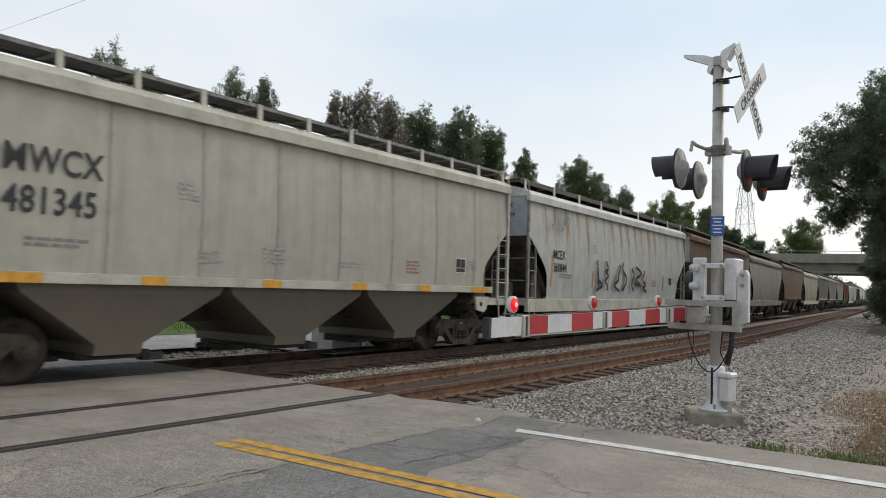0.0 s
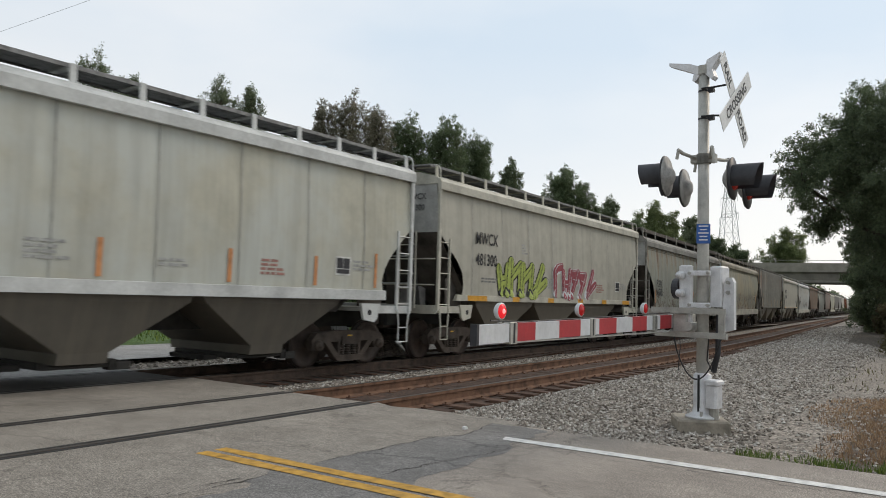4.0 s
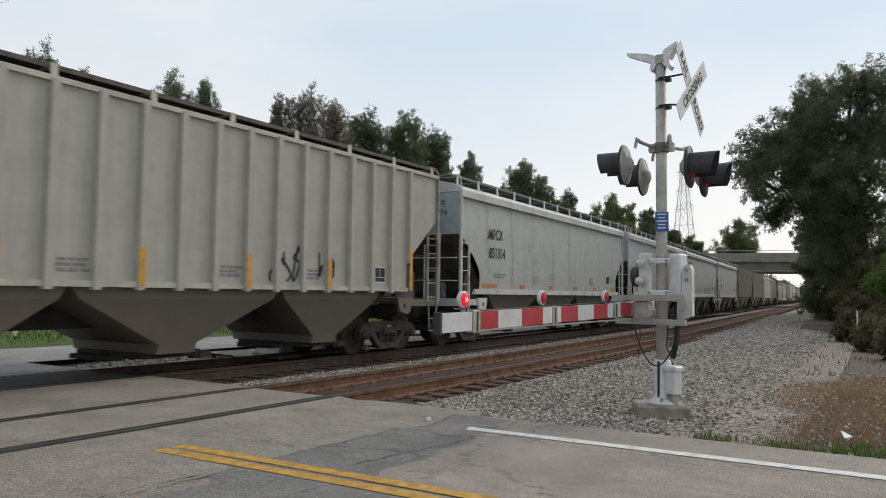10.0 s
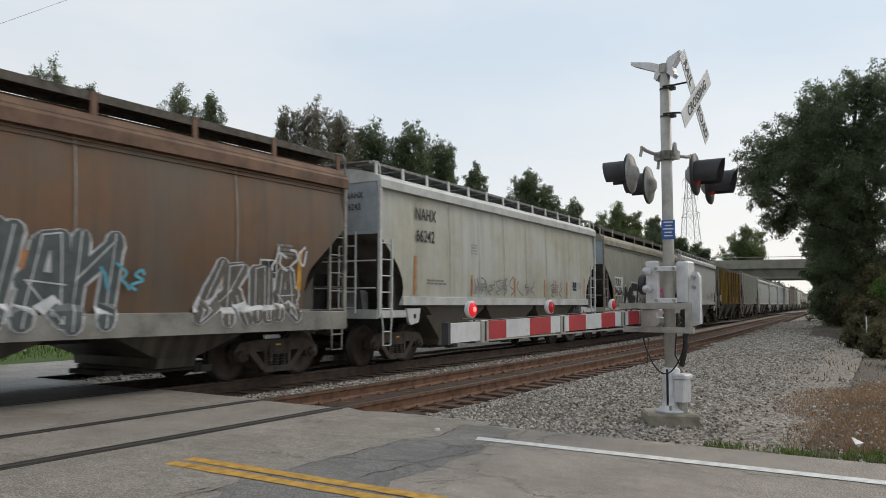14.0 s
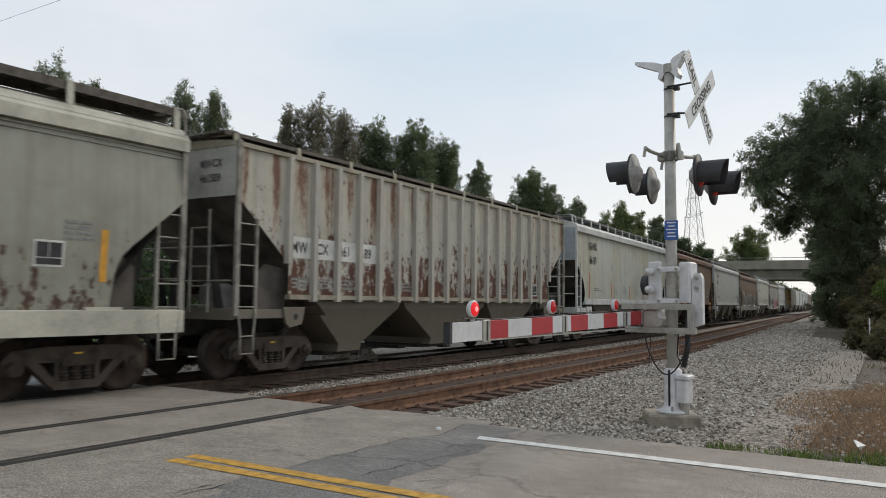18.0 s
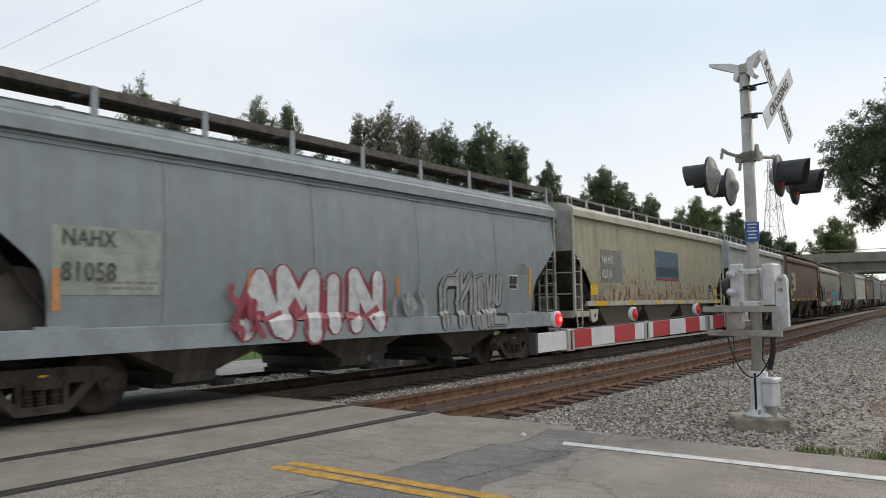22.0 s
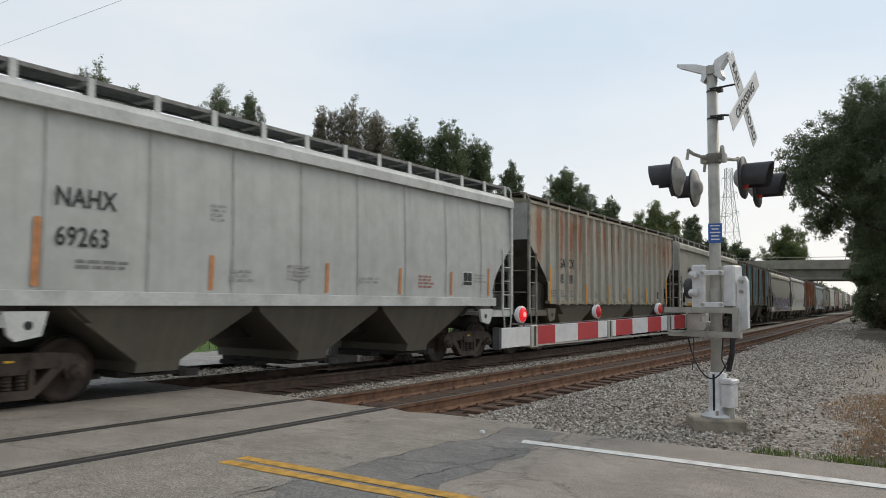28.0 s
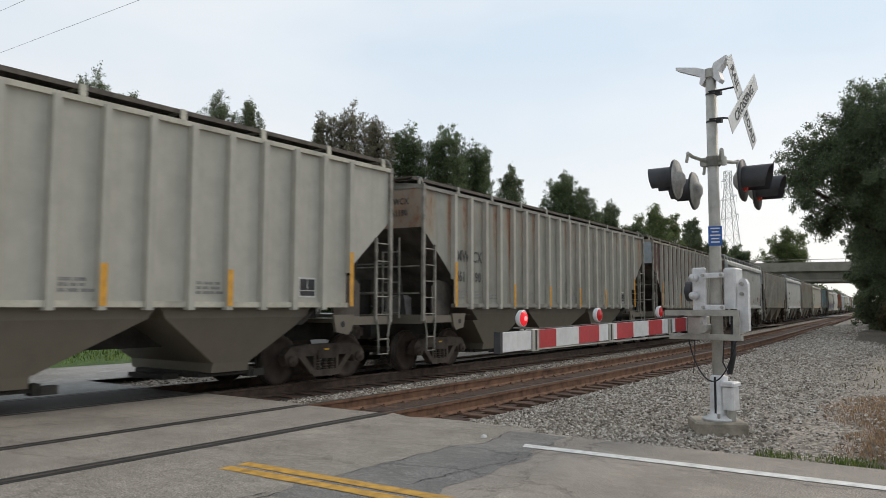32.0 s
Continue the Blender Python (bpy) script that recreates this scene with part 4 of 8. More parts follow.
def build_trees():
    rng = np.random.default_rng(11)
    # the row behind the train: bearing, top's angle above the eye, half width in degrees, distance, kind
    row = [(59.4, 16.4, 1.65, 62, "airy"), (57.0, 15.0, 1.1, 66, "airy"), (53.8, 12.6, 1.6, 70, "dense"), (51.2, 15.8, 1.55, 66, "airy"), (49.0, 15.2, 0.95, 67, "airy"), (46.2, 12.2, 1.7, 72, "dense"),
           (43.5, 14.6, 1.3, 68, "thin"), (41.3, 15.4, 1.5, 67, "thin"), (39.5, 14.3, 1.3, 69, "thin"), (37.1, 14.0, 1.6, 72, "dense"), (34.0, 13.8, 1.9, 74, "dense"), (31.9, 12.6, 1.6, 78, "dense"),
           (29.1, 10.7, 0.85, 92, "airy"), (27.2, 6.4, 1.3, 98, "dense"), (24.8, 10.3, 2.2, 104, "round"), (21.8, 7.9, 0.9, 112, "airy"), (20.1, 6.2, 1.1, 120, "dense"),
           (18.3, 7.5, 1.75, 135, "pale"), (15.9, 6.4, 1.1, 145, "airy"), (14.5, 4.9, 1.0, 160, "dense"), (13.0, 4.4, 1.2, 175, "dense")]
    # leaders, clump size, slope of the shoulders, leaves, upward lift, leaf material, words
    kinds = {"airy": (7, 0.40, 0.95, 36000, 0.8, "leaf_row", "tall green tree with an open feathery crown behind the railway"),
             "thin": (8, 0.38, 0.85, 34000, 0.8, "leaf_brown", "thin-crowned tree with browning leaves behind the railway"),
             "dense": (10, 0.44, 0.75, 62000, 0.6, "leaf_mid", "dense dark green tree behind the railway"),
             "round": (16, 0.33, 0.62, 90000, 0.45, "leaf_mid", "large round-crowned dark green tree behind the railway"),
             "pale": (14, 0.34, 0.62, 56000, 0.5, "leaf_pale", "pale green broadleaf tree behind the railway")}
    for az, el, half, d, kind in row:
        n, fat, slope, leaves, lift, mat, label = kinds[kind]
        x, y = by_bearing(az, d)
        h, r = d * math.tan(radians(el)) + 1.45, d * math.tan(radians(half)) * 1.30
        build_tree("tree", x, y, 0.0, h, r, leader_blobs(rng, n, h, r, fat, slope), leaves, 0.00105 * d + 0.012, M[mat], label, int(az * 10), 0.20, 0.3, group="trees behind the railway", lumps=9, lift=lift)
    # the big oak right of the tracks
    ox, oy = by_bearing(2.2, 47)
    blobs = [(0, 0.80, 0.61, 0.22), (-0.2, 0.76, 0.51, 0.22), (0.2, 0.62, 0.67, 0.24), (0.1, 0.88, 0.55, 0.15), (-0.1, 0.55, 0.57, 0.26), (0, 0.42, 0.72, 0.24), (0.2, 0.22, 0.77, 0.26), (-0.2, 0.30, 0.68, 0.28),
             (0, -0.05, 0.80, 0.25), (0.1, -0.35, 0.79, 0.33), (0.1, -0.3, 0.72, 0.36), (0, 0, 0.66, 0.40), (-0.3, 0.1, 0.56, 0.38), (0.3, 0.3, 0.56, 0.34), (-0.2, 0.42, 0.47, 0.26), (0, 0.58, 0.43, 0.20),
             (0.1, 0.70, 0.39, 0.12), (0.0, 0.62, 0.36, 0.10), (0, 0.1, 0.42, 0.34), (-0.1, 0.12, 0.30, 0.30), (0.1, 0.02, 0.21, 0.28), (-0.1, 0.16, 0.18, 0.20), (0, -0.6, 0.6, 0.5), (0, -0.7, 0.4, 0.5), (0, -0.55, 0.2, 0.42)]
    build_tree("oak_tree", ox, oy, -0.1, 16.4, 6.6, blobs, 270000, 0.075, M["leaf_dark"], "large spreading dark green oak beside the tracks", 7, 0.5, 0.10, lumps=30, lift=0.05)
    # a further tree by the bridge, brush along the right-hand verge
    x, y = by_bearing(9.6, 172)
    build_tree("tree", x, y, 0, 18.2, 5.6, leader_blobs(rng, 8, 18.2, 5.6, 0.44, 0.9), 30000, 0.19, M["leaf_pale"], "round green tree behind the overpass", 31, 0.3, 0.25, lift=0.4)
    x, y = by_bearing(3.5, 72)
    build_tree("tree", x, y, 0, 10.6, 4.2, rand_blobs(np.random.default_rng(5), 16, 0.55, 0.33), 20000, 0.11, M["leaf_dark"], "dark leafy tree overhanging the verge", 35, 0.18, 0.3)
    for az, d, h, r, seed in ((4.1, 56, 10.0, 2.3, 36), (5.0, 78, 9.0, 2.2, 37)):
        x, y = by_bearing(az, d)
        build_tree("tree", x, y, 0, h, r, rand_blobs(rng, 26, 0.45, 0.04), 30000, 0.09, M["leaf_dark"], "dark leafy tree below the oak's boughs", seed, 0.15, 0.02, lumps=10)
    brush = [(34, -0.8, 2.6, 1.9, "leaf_thicket"), (39, 0.2, 3.0, 2.0, "leaf_thicket"), (44, 0.9, 3.2, 2.2, "leaf_thicket"), (50, 1.5, 3.6, 2.3, "leaf_thicket"), (57, 2.1, 4.2, 2.4, "leaf_dark"),
             (66, 2.8, 5.0, 2.6, "leaf_dark"), (78, 3.6, 5.4, 2.8, "leaf_dark"), (30.5, -1.2, 2.2, 1.6, "leaf_thicket"), (92, 5.0, 6.0, 3.0, "leaf_dark"), (112, 6.5, 6.5, 3.2, "leaf_dark"),
             (27.0, -0.9, 1.5, 1.1, "leaf_thicket"), (24.5, -0.7, 1.0, 0.9, "leaf_thicket"), (36.5, 1.3, 1.3, 1.0, "leaf_thicket"), (22.0, -0.2, 0.7, 0.8, "leaf_thicket"), (25.5, 0.5, 0.8, 0.8, "leaf_thicket"), (30.0, 1.3, 0.9, 0.9, "leaf_thicket"), (20.0, -1.0, 0.8, 0.9, "leaf_thicket"), (46.5, 2.2, 1.4, 1.1, "leaf_thicket"), (53, 3.0, 1.8, 1.3, "leaf_thicket")]
    for k, (bx, by, h, r, kind) in enumerate(brush):
        build_tree("bush", bx, by, -0.1, h, r, rand_blobs(rng, 11, 0.45, 0.12), 6000, 0.05 + 0.0012 * bx, M[kind], "tangled brown-green bush beside the ballast", 60 + k, 0.06, 0.03, "bush", "bushes on the verge", lumps=8)
    build_tree("sapling", 32.0, -0.15, -0.1, 3.9, 1.35, rand_blobs(rng, 11, 0.6, 0.3), 7000, 0.07, M["leaf_light"], "young light green bush on the verge", 77, 0.04, 0.25, "bush")
    # low dark woods seen below and between the wagons
    for k in range(16):
        x, y = by_bearing(38 + 5.6 * k, 52 + 6 * math.sin(k * 2.4))
        build_tree("tree", x, y, 0, 7.5 + 1.5 * math.sin(k * 1.7), 5.6, rand_blobs(rng, 16, 0.35, 0.03), 11000, 0.22, M["leaf_mid"], "low dense green tree behind the street", 230 + k, 0.15, 0.02, group="low trees behind the street", lumps=8)
    # taller unseen belt behind the oak, right of the line, added to shade wagons
    for k in range(7):
        x, y, a = rail_pos(52 + 17 * k, 15.5 + 2 * math.sin(k * 2.1))
        build_tree("tree", x, y, 0, 14 + 1.5 * math.sin(k * 1.3), 6.0, rand_blobs(rng, 14, 0.5, 0.15), 12000, 0.20, M["leaf_dark"], "tall dark tree of the added belt that shades the wagons", 330 + k, 0.3, 0.05, group="tree belt beside the railway", lumps=8)
    for k in range(7):
        bx = 210 + 45 * k
        build_tree("tree", bx, rail_pos(bx - 12, 9.0 + 2 * (k % 3))[1], -0.1, 8 + 2 * math.sin(k * 2.2), 5, rand_blobs(rng, 10, 0.5, 0.2), 1500, 0.6, M["leaf_dark"], "distant tree beside the tracks", 90 + k, 0.3, 0.1, group="distant trees", lumps=6)
        build_tree("tree", bx - 20, rail_pos(bx - 32, -16.0)[1], -0.1, 9 + 2 * math.sin(k * 1.2), 6, rand_blobs(rng, 10, 0.5, 0.2), 1500, 0.6, M["leaf_mid"], "distant tree beside the tracks", 190 + k, 0.3, 0.1, group="distant trees", lumps=6)


# ---- overpass, tower, wires ----
def build_bridge():
    d = 140.0
    br = thing("overpass", pose(*rail_pos(d - 12.0)[:2], -1.0, 0, 0, math.degrees(S_OUT / BEND) + 97), "concrete road overpass across the tracks", "bridge")
    part("deck", B().box(-60, 60, -5, 5, 8.3, 9.1), M["bridge"], br, "pale concrete deck edge")
    for y in (-4.4, -1.5, 1.5, 4.4):
        part("girder", B().prism([(y - 0.35, 6.55), (y + 0.35, 6.55), (y + 0.35, 6.75), (y + 0.12, 6.95), (y + 0.12, 8.0), (y + 0.4, 8.3), (y - 0.4, 8.3), (y - 0.12, 8.0), (y - 0.12, 6.95), (y - 0.35, 6.75)], "x", -60, 60), M["bridge_shade"], br, "shaded concrete girder")
    for y in (-5.0, 4.75):
        pr = part("parapet", B().box(-60, 60, y, y + 0.25, 9.1, 9.75), M["bridge"], br, "low concrete parapet")
        part("handrail", B().box(-60, 60, y + 0.08, y + 0.16, 10.15, 10.23), M["grey_steel"], pr, "grey steel handrail")
        for k in range(25):
            part("rail_post", B().box(-60 + 5 * k, -59.9 + 5 * k, y + 0.08, y + 0.16, 9.75, 10.2), M["grey_steel"], pr)
    for x in (-14.0, 13.0):
        part("pier", B().bevel_box(x - 0.6, x + 0.6, -4.8, 4.8, -0.3, 6.55, 0.1), M["bridge"], br, "concrete pier")


def build_tower():
    x, y = by_bearing(13.35, 250)
    tw = thing("transmission_tower", pose(x, y, 0, 0, 0, 35), "tall galvanised steel lattice power tower", "pylon")
    h, b0, b1 = 44.0, 4.2, 0.9
    lv = [0, 9, 17, 24, 30, 35, 39, 42, 44]
    def corner(z, k):
        w = b0 + (b1 - b0) * min(1, z / 39)
        return ((w if k in (0, 3) else -w), (w if k in (0, 1) else -w), z)
    for k in range(4):
        leg = B()
        leg.tube([corner(z, k) for z in lv], 0.11, 4)
        part("leg", leg, M["tower"], tw)
        br = B()
        for a, c in zip(lv, lv[1:]):
            br.tube([corner(a, k), corner(c, (k + 1) % 4)], 0.05, 4)
            br.tube([corner(a, (k + 1) % 4), corner(c, k)], 0.05, 4)
            br.tube([corner(c, k), corner(c, (k + 1) % 4)], 0.05, 4)
        part("bracing", br, M["tower"], tw)["kind"] = "stuff"
    for z, w in ((29, 7.5), (35, 6.5), (41, 5.5)):
        arm = B()
        for s in (-1, 1):
            arm.tube([(0, 0.9, z), (s * w, 0, z + 0.6), (0, -0.9, z)], 0.06, 4)
            arm.tube([(0, 0, z + 2), (s * w, 0, z + 0.6)], 0.05, 4)
            arm.tube([(s * w, 0, z + 0.6), (s * w, 0, z - 1.6)], 0.05, 4)
        part("cross_arm", arm, M["tower"], tw)


def build_wires():
    # overhead lines that run high across the tracks, between poles that stand well away from the crossing
    for y in (-60.0, 200.0):
        po = thing("utility_pole", pose(22.5, y, -0.3), "tall weathered wooden utility pole", "pole", "utility poles")
        part("pole", B().cyl((0, 0, 0), (0, 0, 21.9), 0.22, 10, 0.13), M["bark"], po)
        arm = part("cross_arm", B().box(-3.6, 5.9, -0.07, 0.07, 21.38, 21.58), M["bark"], po)
        for x in (-3.0, 1.0, 5.1):
            part("insulator", B().cyl((x, 0, 21.58), (x, 0, 21.74), 0.05, 8), M["grey_steel"], arm)
    for x in (19.5, 23.5, 27.6):
        pts = []
        for i in range(31):
            u = -1 + 2 * i / 30
            pts.append((x, 70 + 130 * u, 21.42 - 0.5 * (1 - u * u)))
        w = thing("power_line", pose(0, 0, 0), "thin overhead power line", "cable", "overhead power lines")
        part("wire", B().tube(pts, 0.012, 5), M["wire"], w)


# ---- things beyond the train ----
def build_far_side():
    cb = thing("signal_cabinet", pose(13.55, 12.55, -0.1, 0, 0, 2), "grey metal signal cabinet beside the tracks", "cabinet")
    part("body", B().bevel_box(-0.55, 0.55, -0.35, 0.35, 0.08, 1.25, 0.02), M["cabinet_grey"], cb)
    part("roof", B().prism([(-0.62, 1.25), (0.62, 1.25), (0.62, 1.30), (0.0, 1.40), (-0.62, 1.30)], "y", -0.42, 0.42), M["cabinet_grey"], cb)
    for x in (-0.5, 0.02):
        dr = part("door", B().bevel_box(x, x + 0.48, -0.375, -0.35, 0.14, 1.2, 0.008), M["cabinet_grey"], cb)
        part("latch", B().box(x + 0.4, x + 0.44, -0.395, -0.374, 0.6, 0.75), M["grey_steel"], dr)
    part("plinth", B().box(-0.62, 0.62, -0.42, 0.42, -0.1, 0.08), M["concrete"], cb)
    pl = thing("stone_heap", pose(15.6, 12.7, -0.1), "small heap of pale crushed stone", "gravel heap")
    b = B()
    b.rev([(0.95, 0.0), (0.8, 0.18), (0.5, 0.42), (0.2, 0.55), (0.0, 0.58)], 14)
    b.v = [(x * (1 + 0.2 * noise.noise(Vector((x * 3, y * 3, z)))), y * (1 + 0.2 * noise.noise(Vector((y * 3, x * 3, z)))), z + 0.08 * noise.noise(Vector((x * 6, y * 6, 1)))) for x, y, z in b.v]
    part("mound", b, M["gravel"], pl)
    # white paddock fence on the bank
    fe = thing("fence", pose(8, 22.6, 0.0, 0, 0, 1), "low white post and rail fence on the grass", "fence")
    for k in range(14):
        part("post", B().box(k * 2.4, k * 2.4 + 0.12, -0.06, 0.06, -0.2, 1.0), M["post_white"], fe)
    for z in (0.45, 0.85):
        part("rail", B().box(0, 31.3, -0.09, -0.06, z, z + 0.12), M["post_white"], fe)
    # white pickup waiting on the far street
    cr = thing("pickup_truck", pose(6.4, 17.6, -0.045, 0, 0, 178), "white pickup truck standing on the far street", "car")
    prof = [(-2.6, 0.42), (2.55, 0.42), (2.62, 0.75), (2.5, 1.0), (1.35, 1.08), (0.75, 1.68), (-0.7, 1.72), (-0.95, 1.12), (-2.6, 1.12)]
    part("body", B().prism(prof, "y", -0.92, 0.92), M["car_white"], cr)
    for sgn in (-1, 1):
        part("side_window", B().prism([(1.15, 1.12), (0.68, 1.58), (-0.62, 1.62), (-0.8, 1.12)], "y", sgn * 0.915, sgn * 0.93), M["car_glass"], cr, "dark glass")
    part("bumper", B().box(2.5, 2.72, -0.9, 0.9, 0.38, 0.62), M["grey_steel"], cr)
    for x in (-1.75, 1.75):
        for y in (-0.9, 0.72):
            wh = part("wheel", B().cyl((x, y, 0.36), (x, y + 0.2, 0.36), 0.36, 20), M["rubber"], cr)
            part("rim", B().cyl((x, y - 0.01, 0.36), (x, y + 0.21, 0.36), 0.22, 14), M["alloy"], wh)
    # marker post on the verge and a scrap of paper
    mp = thing("marker_post", pose(28.06, 1.15, -0.1, 0, 1.5, 0), "slim white plastic marker post on the verge", "post")
    part("stake", B().bevel_box(-0.06, 0.06, -0.02, 0.02, 0, 1.12, 0.01), M["post_white"], mp)
    for z in (0.98, 0.7):
        part("mark", B().box(-0.04, 0.04, -0.024, -0.02, z, z + 0.06), M["letter_soft"], mp)
    sc = thing("white_stone", pose(9.07, 0.49, -0.05), "white scrap lying in the grass", "litter")
    part("scrap", B().add([(-0.06, 0.02, 0.02), (0.05, -0.05, 0.03), (0.07, 0.04, 0.07), (-0.03, 0.06, 0.09), (0, 0, -0.02)], [(0, 1, 2, 3), (0, 4, 1), (1, 4, 2), (2, 4, 3), (3, 4, 0)]), M["post_white"], sc)
    pb = thing("pebble", pose(7.33, 4.55, -0.01), "small white pebble on the asphalt", "stone")
    part("stone", B().rev([(0.0, -0.01), (0.035, 0.0), (0.03, 0.025), (0.0, 0.035)], 8), M["post_white"], pb)


# ---- the crossing signal ----
def text_mesh(text, size, material, extrude=0.001, align="LEFT", squeeze=1.0, bold=0.0):
    """Flat letters in the x-y plane, as a mesh."""
    cu = bpy.data.curves.new("lettering", "FONT")
    cu.body, cu.size, cu.extrude, cu.align_x, cu.align_y = text, size, extrude, align, "BOTTOM_BASELINE"
    cu.offset = bold
    cu.space_character = 1.06
    cu.resolution_u = 3
    ob = bpy.data.objects.new("lettering", cu)
    me = bpy.data.meshes.new_from_object(ob)
    me.transform(Matrix.Diagonal((squeeze, 1, 1, 1)))
    bpy.data.objects.remove(ob)
    bpy.data.curves.remove(cu)
    me.materials.clear()
    me.materials.append(material)
    return me


UPRIGHT = pose(0, 0, 0, 90, 0, 0)      # letters standing up, to be read from -y


def light_unit(parent, x, y, z, face, lens, turn):
    """A round black target with a red roundel and a long hood. face: +1 looks to +y, -1 to -y."""
    m = pose(x, y, z, -90 if face > 0 else 90)
    tg = part("target", B().rev([(0.0, -0.012), (0.235, -0.020), (0.25, -0.008), (0.25, 0.0), (0.0, 0.004)], 28, m), M["hood"], parent, "round black background", True, at=turn)
    part("target_back", B().rev([(0.0, -0.115), (0.06, -0.11), (0.10, -0.085), (0.125, -0.05), (0.232, -0.032), (0.243, -0.022), (0.1, -0.021)], 28, m), M["back_shell"], tg, "dull grey metal back shell", True)
    part("roundel", B().rev([(0.14, 0.006), (0.12, 0.035), (0.06, 0.055), (0.0, 0.06)], 20, m), lens, tg, "red glass roundel", True)
    hood = B()
    n = 20
    for r in (0.165, 0.155):
        hood.sheet(n, 1, lambda u, v: tuple(m @ Vector((r * math.cos((-0.22 + 1.44 * u) * math.pi), r * math.sin((-0.22 + 1.44 * u) * math.pi) * (1 if face < 0 else -1), 0.002 + v * (0.33 - 0.08 * abs(u - 0.5) * 2)))))
    part("hood", hood, M["hood"], tg, "faded black hood", True)
    return tg


def build_signal():
    MX, MY = 9.485, 2.51
    sg = thing("crossing_signal", pose(MX, MY, 0, 0, 0, -9), "grey metal railroad crossing signal mast on a concrete base", "crossing signal")
    part("base", B().bevel_box(-0.30, 0.30, -0.30, 0.30, -0.25, 0.10, 0.02, pose(0, 0.03, 0, 0, 0, 35)), M["concrete"], sg, "stained concrete footing")
    part("mast", B().cyl((0, 0, 0.1), (0.0, 0.005, 4.36), 0.071, 20, 0.066), M["mast"], sg, "weathered aluminium pole", True)
    ft = part("mast_foot", B().rev([(0.0, 0.10), (0.20, 0.10), (0.20, 0.125), (0.12, 0.16), (0.105, 0.24), (0.105, 0.62), (0.07, 0.64)], 20), M["silver"], sg, "silver-painted cast foot", True)
    for a in (20, 110, 200, 290):
        c, s = math.cos(radians(a)), math.sin(radians(a))
        part("bolt", B().cyl((0.165 * c, 0.165 * s, 0.11), (0.165 * c, 0.165 * s, 0.19), 0.018, 6), M["grey_steel"], ft)
    part("foot_rib", B().box(-0.115, -0.10, -0.012, 0.012, 0.14, 0.62), M["black"], ft, "dark seam")
    jb = part("junction_box", B().bevel_box(-0.14, 0.06, -0.23, -0.09, 0.24, 0.52, 0.02), M["silver"], sg, "silver junction box")
    part("box_lid", B().bevel_box(-0.155, 0.075, -0.245, -0.08, 0.52, 0.57, 0.015), M["silver"], jb)
    part("box_neck", B().cyl((-0.03, -0.16, 0.1), (-0.03, -0.16, 0.25), 0.055, 10), M["grey_steel"], jb)
    # top: two wedge-shaped arms on a cap
    tc = part("cap", B().cyl((0, 0, 4.33), (0, 0, 4.44), 0.082, 14), M["grey_steel"], sg)
    for s in (1, -1):
        w = B().prism([(0.03, 4.33), (0.10, 4.24), (0.13, 4.27), (0.11, 4.36), (0.44, 4.51), (0.44, 4.55), (0.17, 4.49), (0.03, 4.43)] if s > 0 else
                      [(-0.03, 4.33), (-0.12, 4.24), (-0.15, 4.28), (-0.12, 4.38), (-0.22, 4.53), (-0.22, 4.57), (-0.06, 4.50), (-0.03, 4.43)], "x", -0.06, 0.06)
        part("top_arm", w, M["silver"], tc, "wedge-shaped pale metal arm")
    # crossbuck
    cb = part("crossbuck_bracket", B().tube([(-0.08, 0, 4.14), (-0.09, -0.16, 4.13), (0, -0.36, 4.16)], 0.012), M["black"], sg, "thin black bracket")
    part("crossbuck_bracket", B().tube([(-0.08, 0, 3.79), (-0.09, -0.15, 3.78), (0, -0.36, 3.76)], 0.012), M["black"], sg, "thin black bracket")
    for z in (4.12, 3.77):
        part("clamp", B().cyl((0, 0, z - 0.010), (0, 0, z + 0.010), 0.074, 14).box(-0.03, 0.03, -0.125, -0.06, z - 0.022, z + 0.022), M["hood"], cb)
    for ang, words in ((-47, ("RAIL", "ROAD")), (38, ("CROSSING",))):
        front = 0.0 if ang < 0 else -0.02
        m = pose(0.0, -0.38 + front, 3.945, 0, 0, 3) @ pose(0, 0, 0, 0, -ang, 0)
        bd = part("board", B().bevel_box(-0.62, 0.62, -0.108, 0.108, -0.004, 0.004, 0.004, pose(0, 0, 0, 90, 0, 0)), M["sign_white"], sg, "white crossbuck board", at=m)
        for k, word in enumerate(words):
            me = text_mesh(word, 0.165, M["sign_black"], 0.0008, "CENTER", 0.92 if len(words) > 1 else 1.0, 0.004)
            x = 0 if len(words) == 1 else (-0.355 if k == 0 else 0.355)
            part("lettering", me, None, bd, "black " + word + " lettering", at=pose(x, -0.0065, -0.058, 90, 0, 0))
    # flashing lights
    level = pose(0, 0, 0, 0, 0, 9)
    for s in (1, -1):
        arm = B().tube([(-0.4, s * 0.20, 3.33), (-0.30, s * 0.17, 3.30), (0, s * 0.07, 3.27), (0.30, s * 0.17, 3.29), (0.40, s * 0.20, 3.31)], 0.022, 8)
        ar = part("light_arm", arm, M["grey_steel"], sg, "curved light arm", at=level)
        part("arm_clamp", B().cyl((0, 0, 3.21), (0, 0, 3.33), 0.088, 14).box(-0.05, 0.05, min(0, s * 0.15), max(0, s * 0.15), 3.22, 3.32), M["grey_steel"], ar)
        for dx, z in ((-0.38, 3.02 if s > 0 else 2.94), (0.38, 2.98 if s > 0 else 2.92)):
            part("drop_pipe", B().tube([(dx, s * 0.20, 3.33), (dx, s * 0.22, z + 0.2)], 0.02, 8), M["grey_steel"], ar)
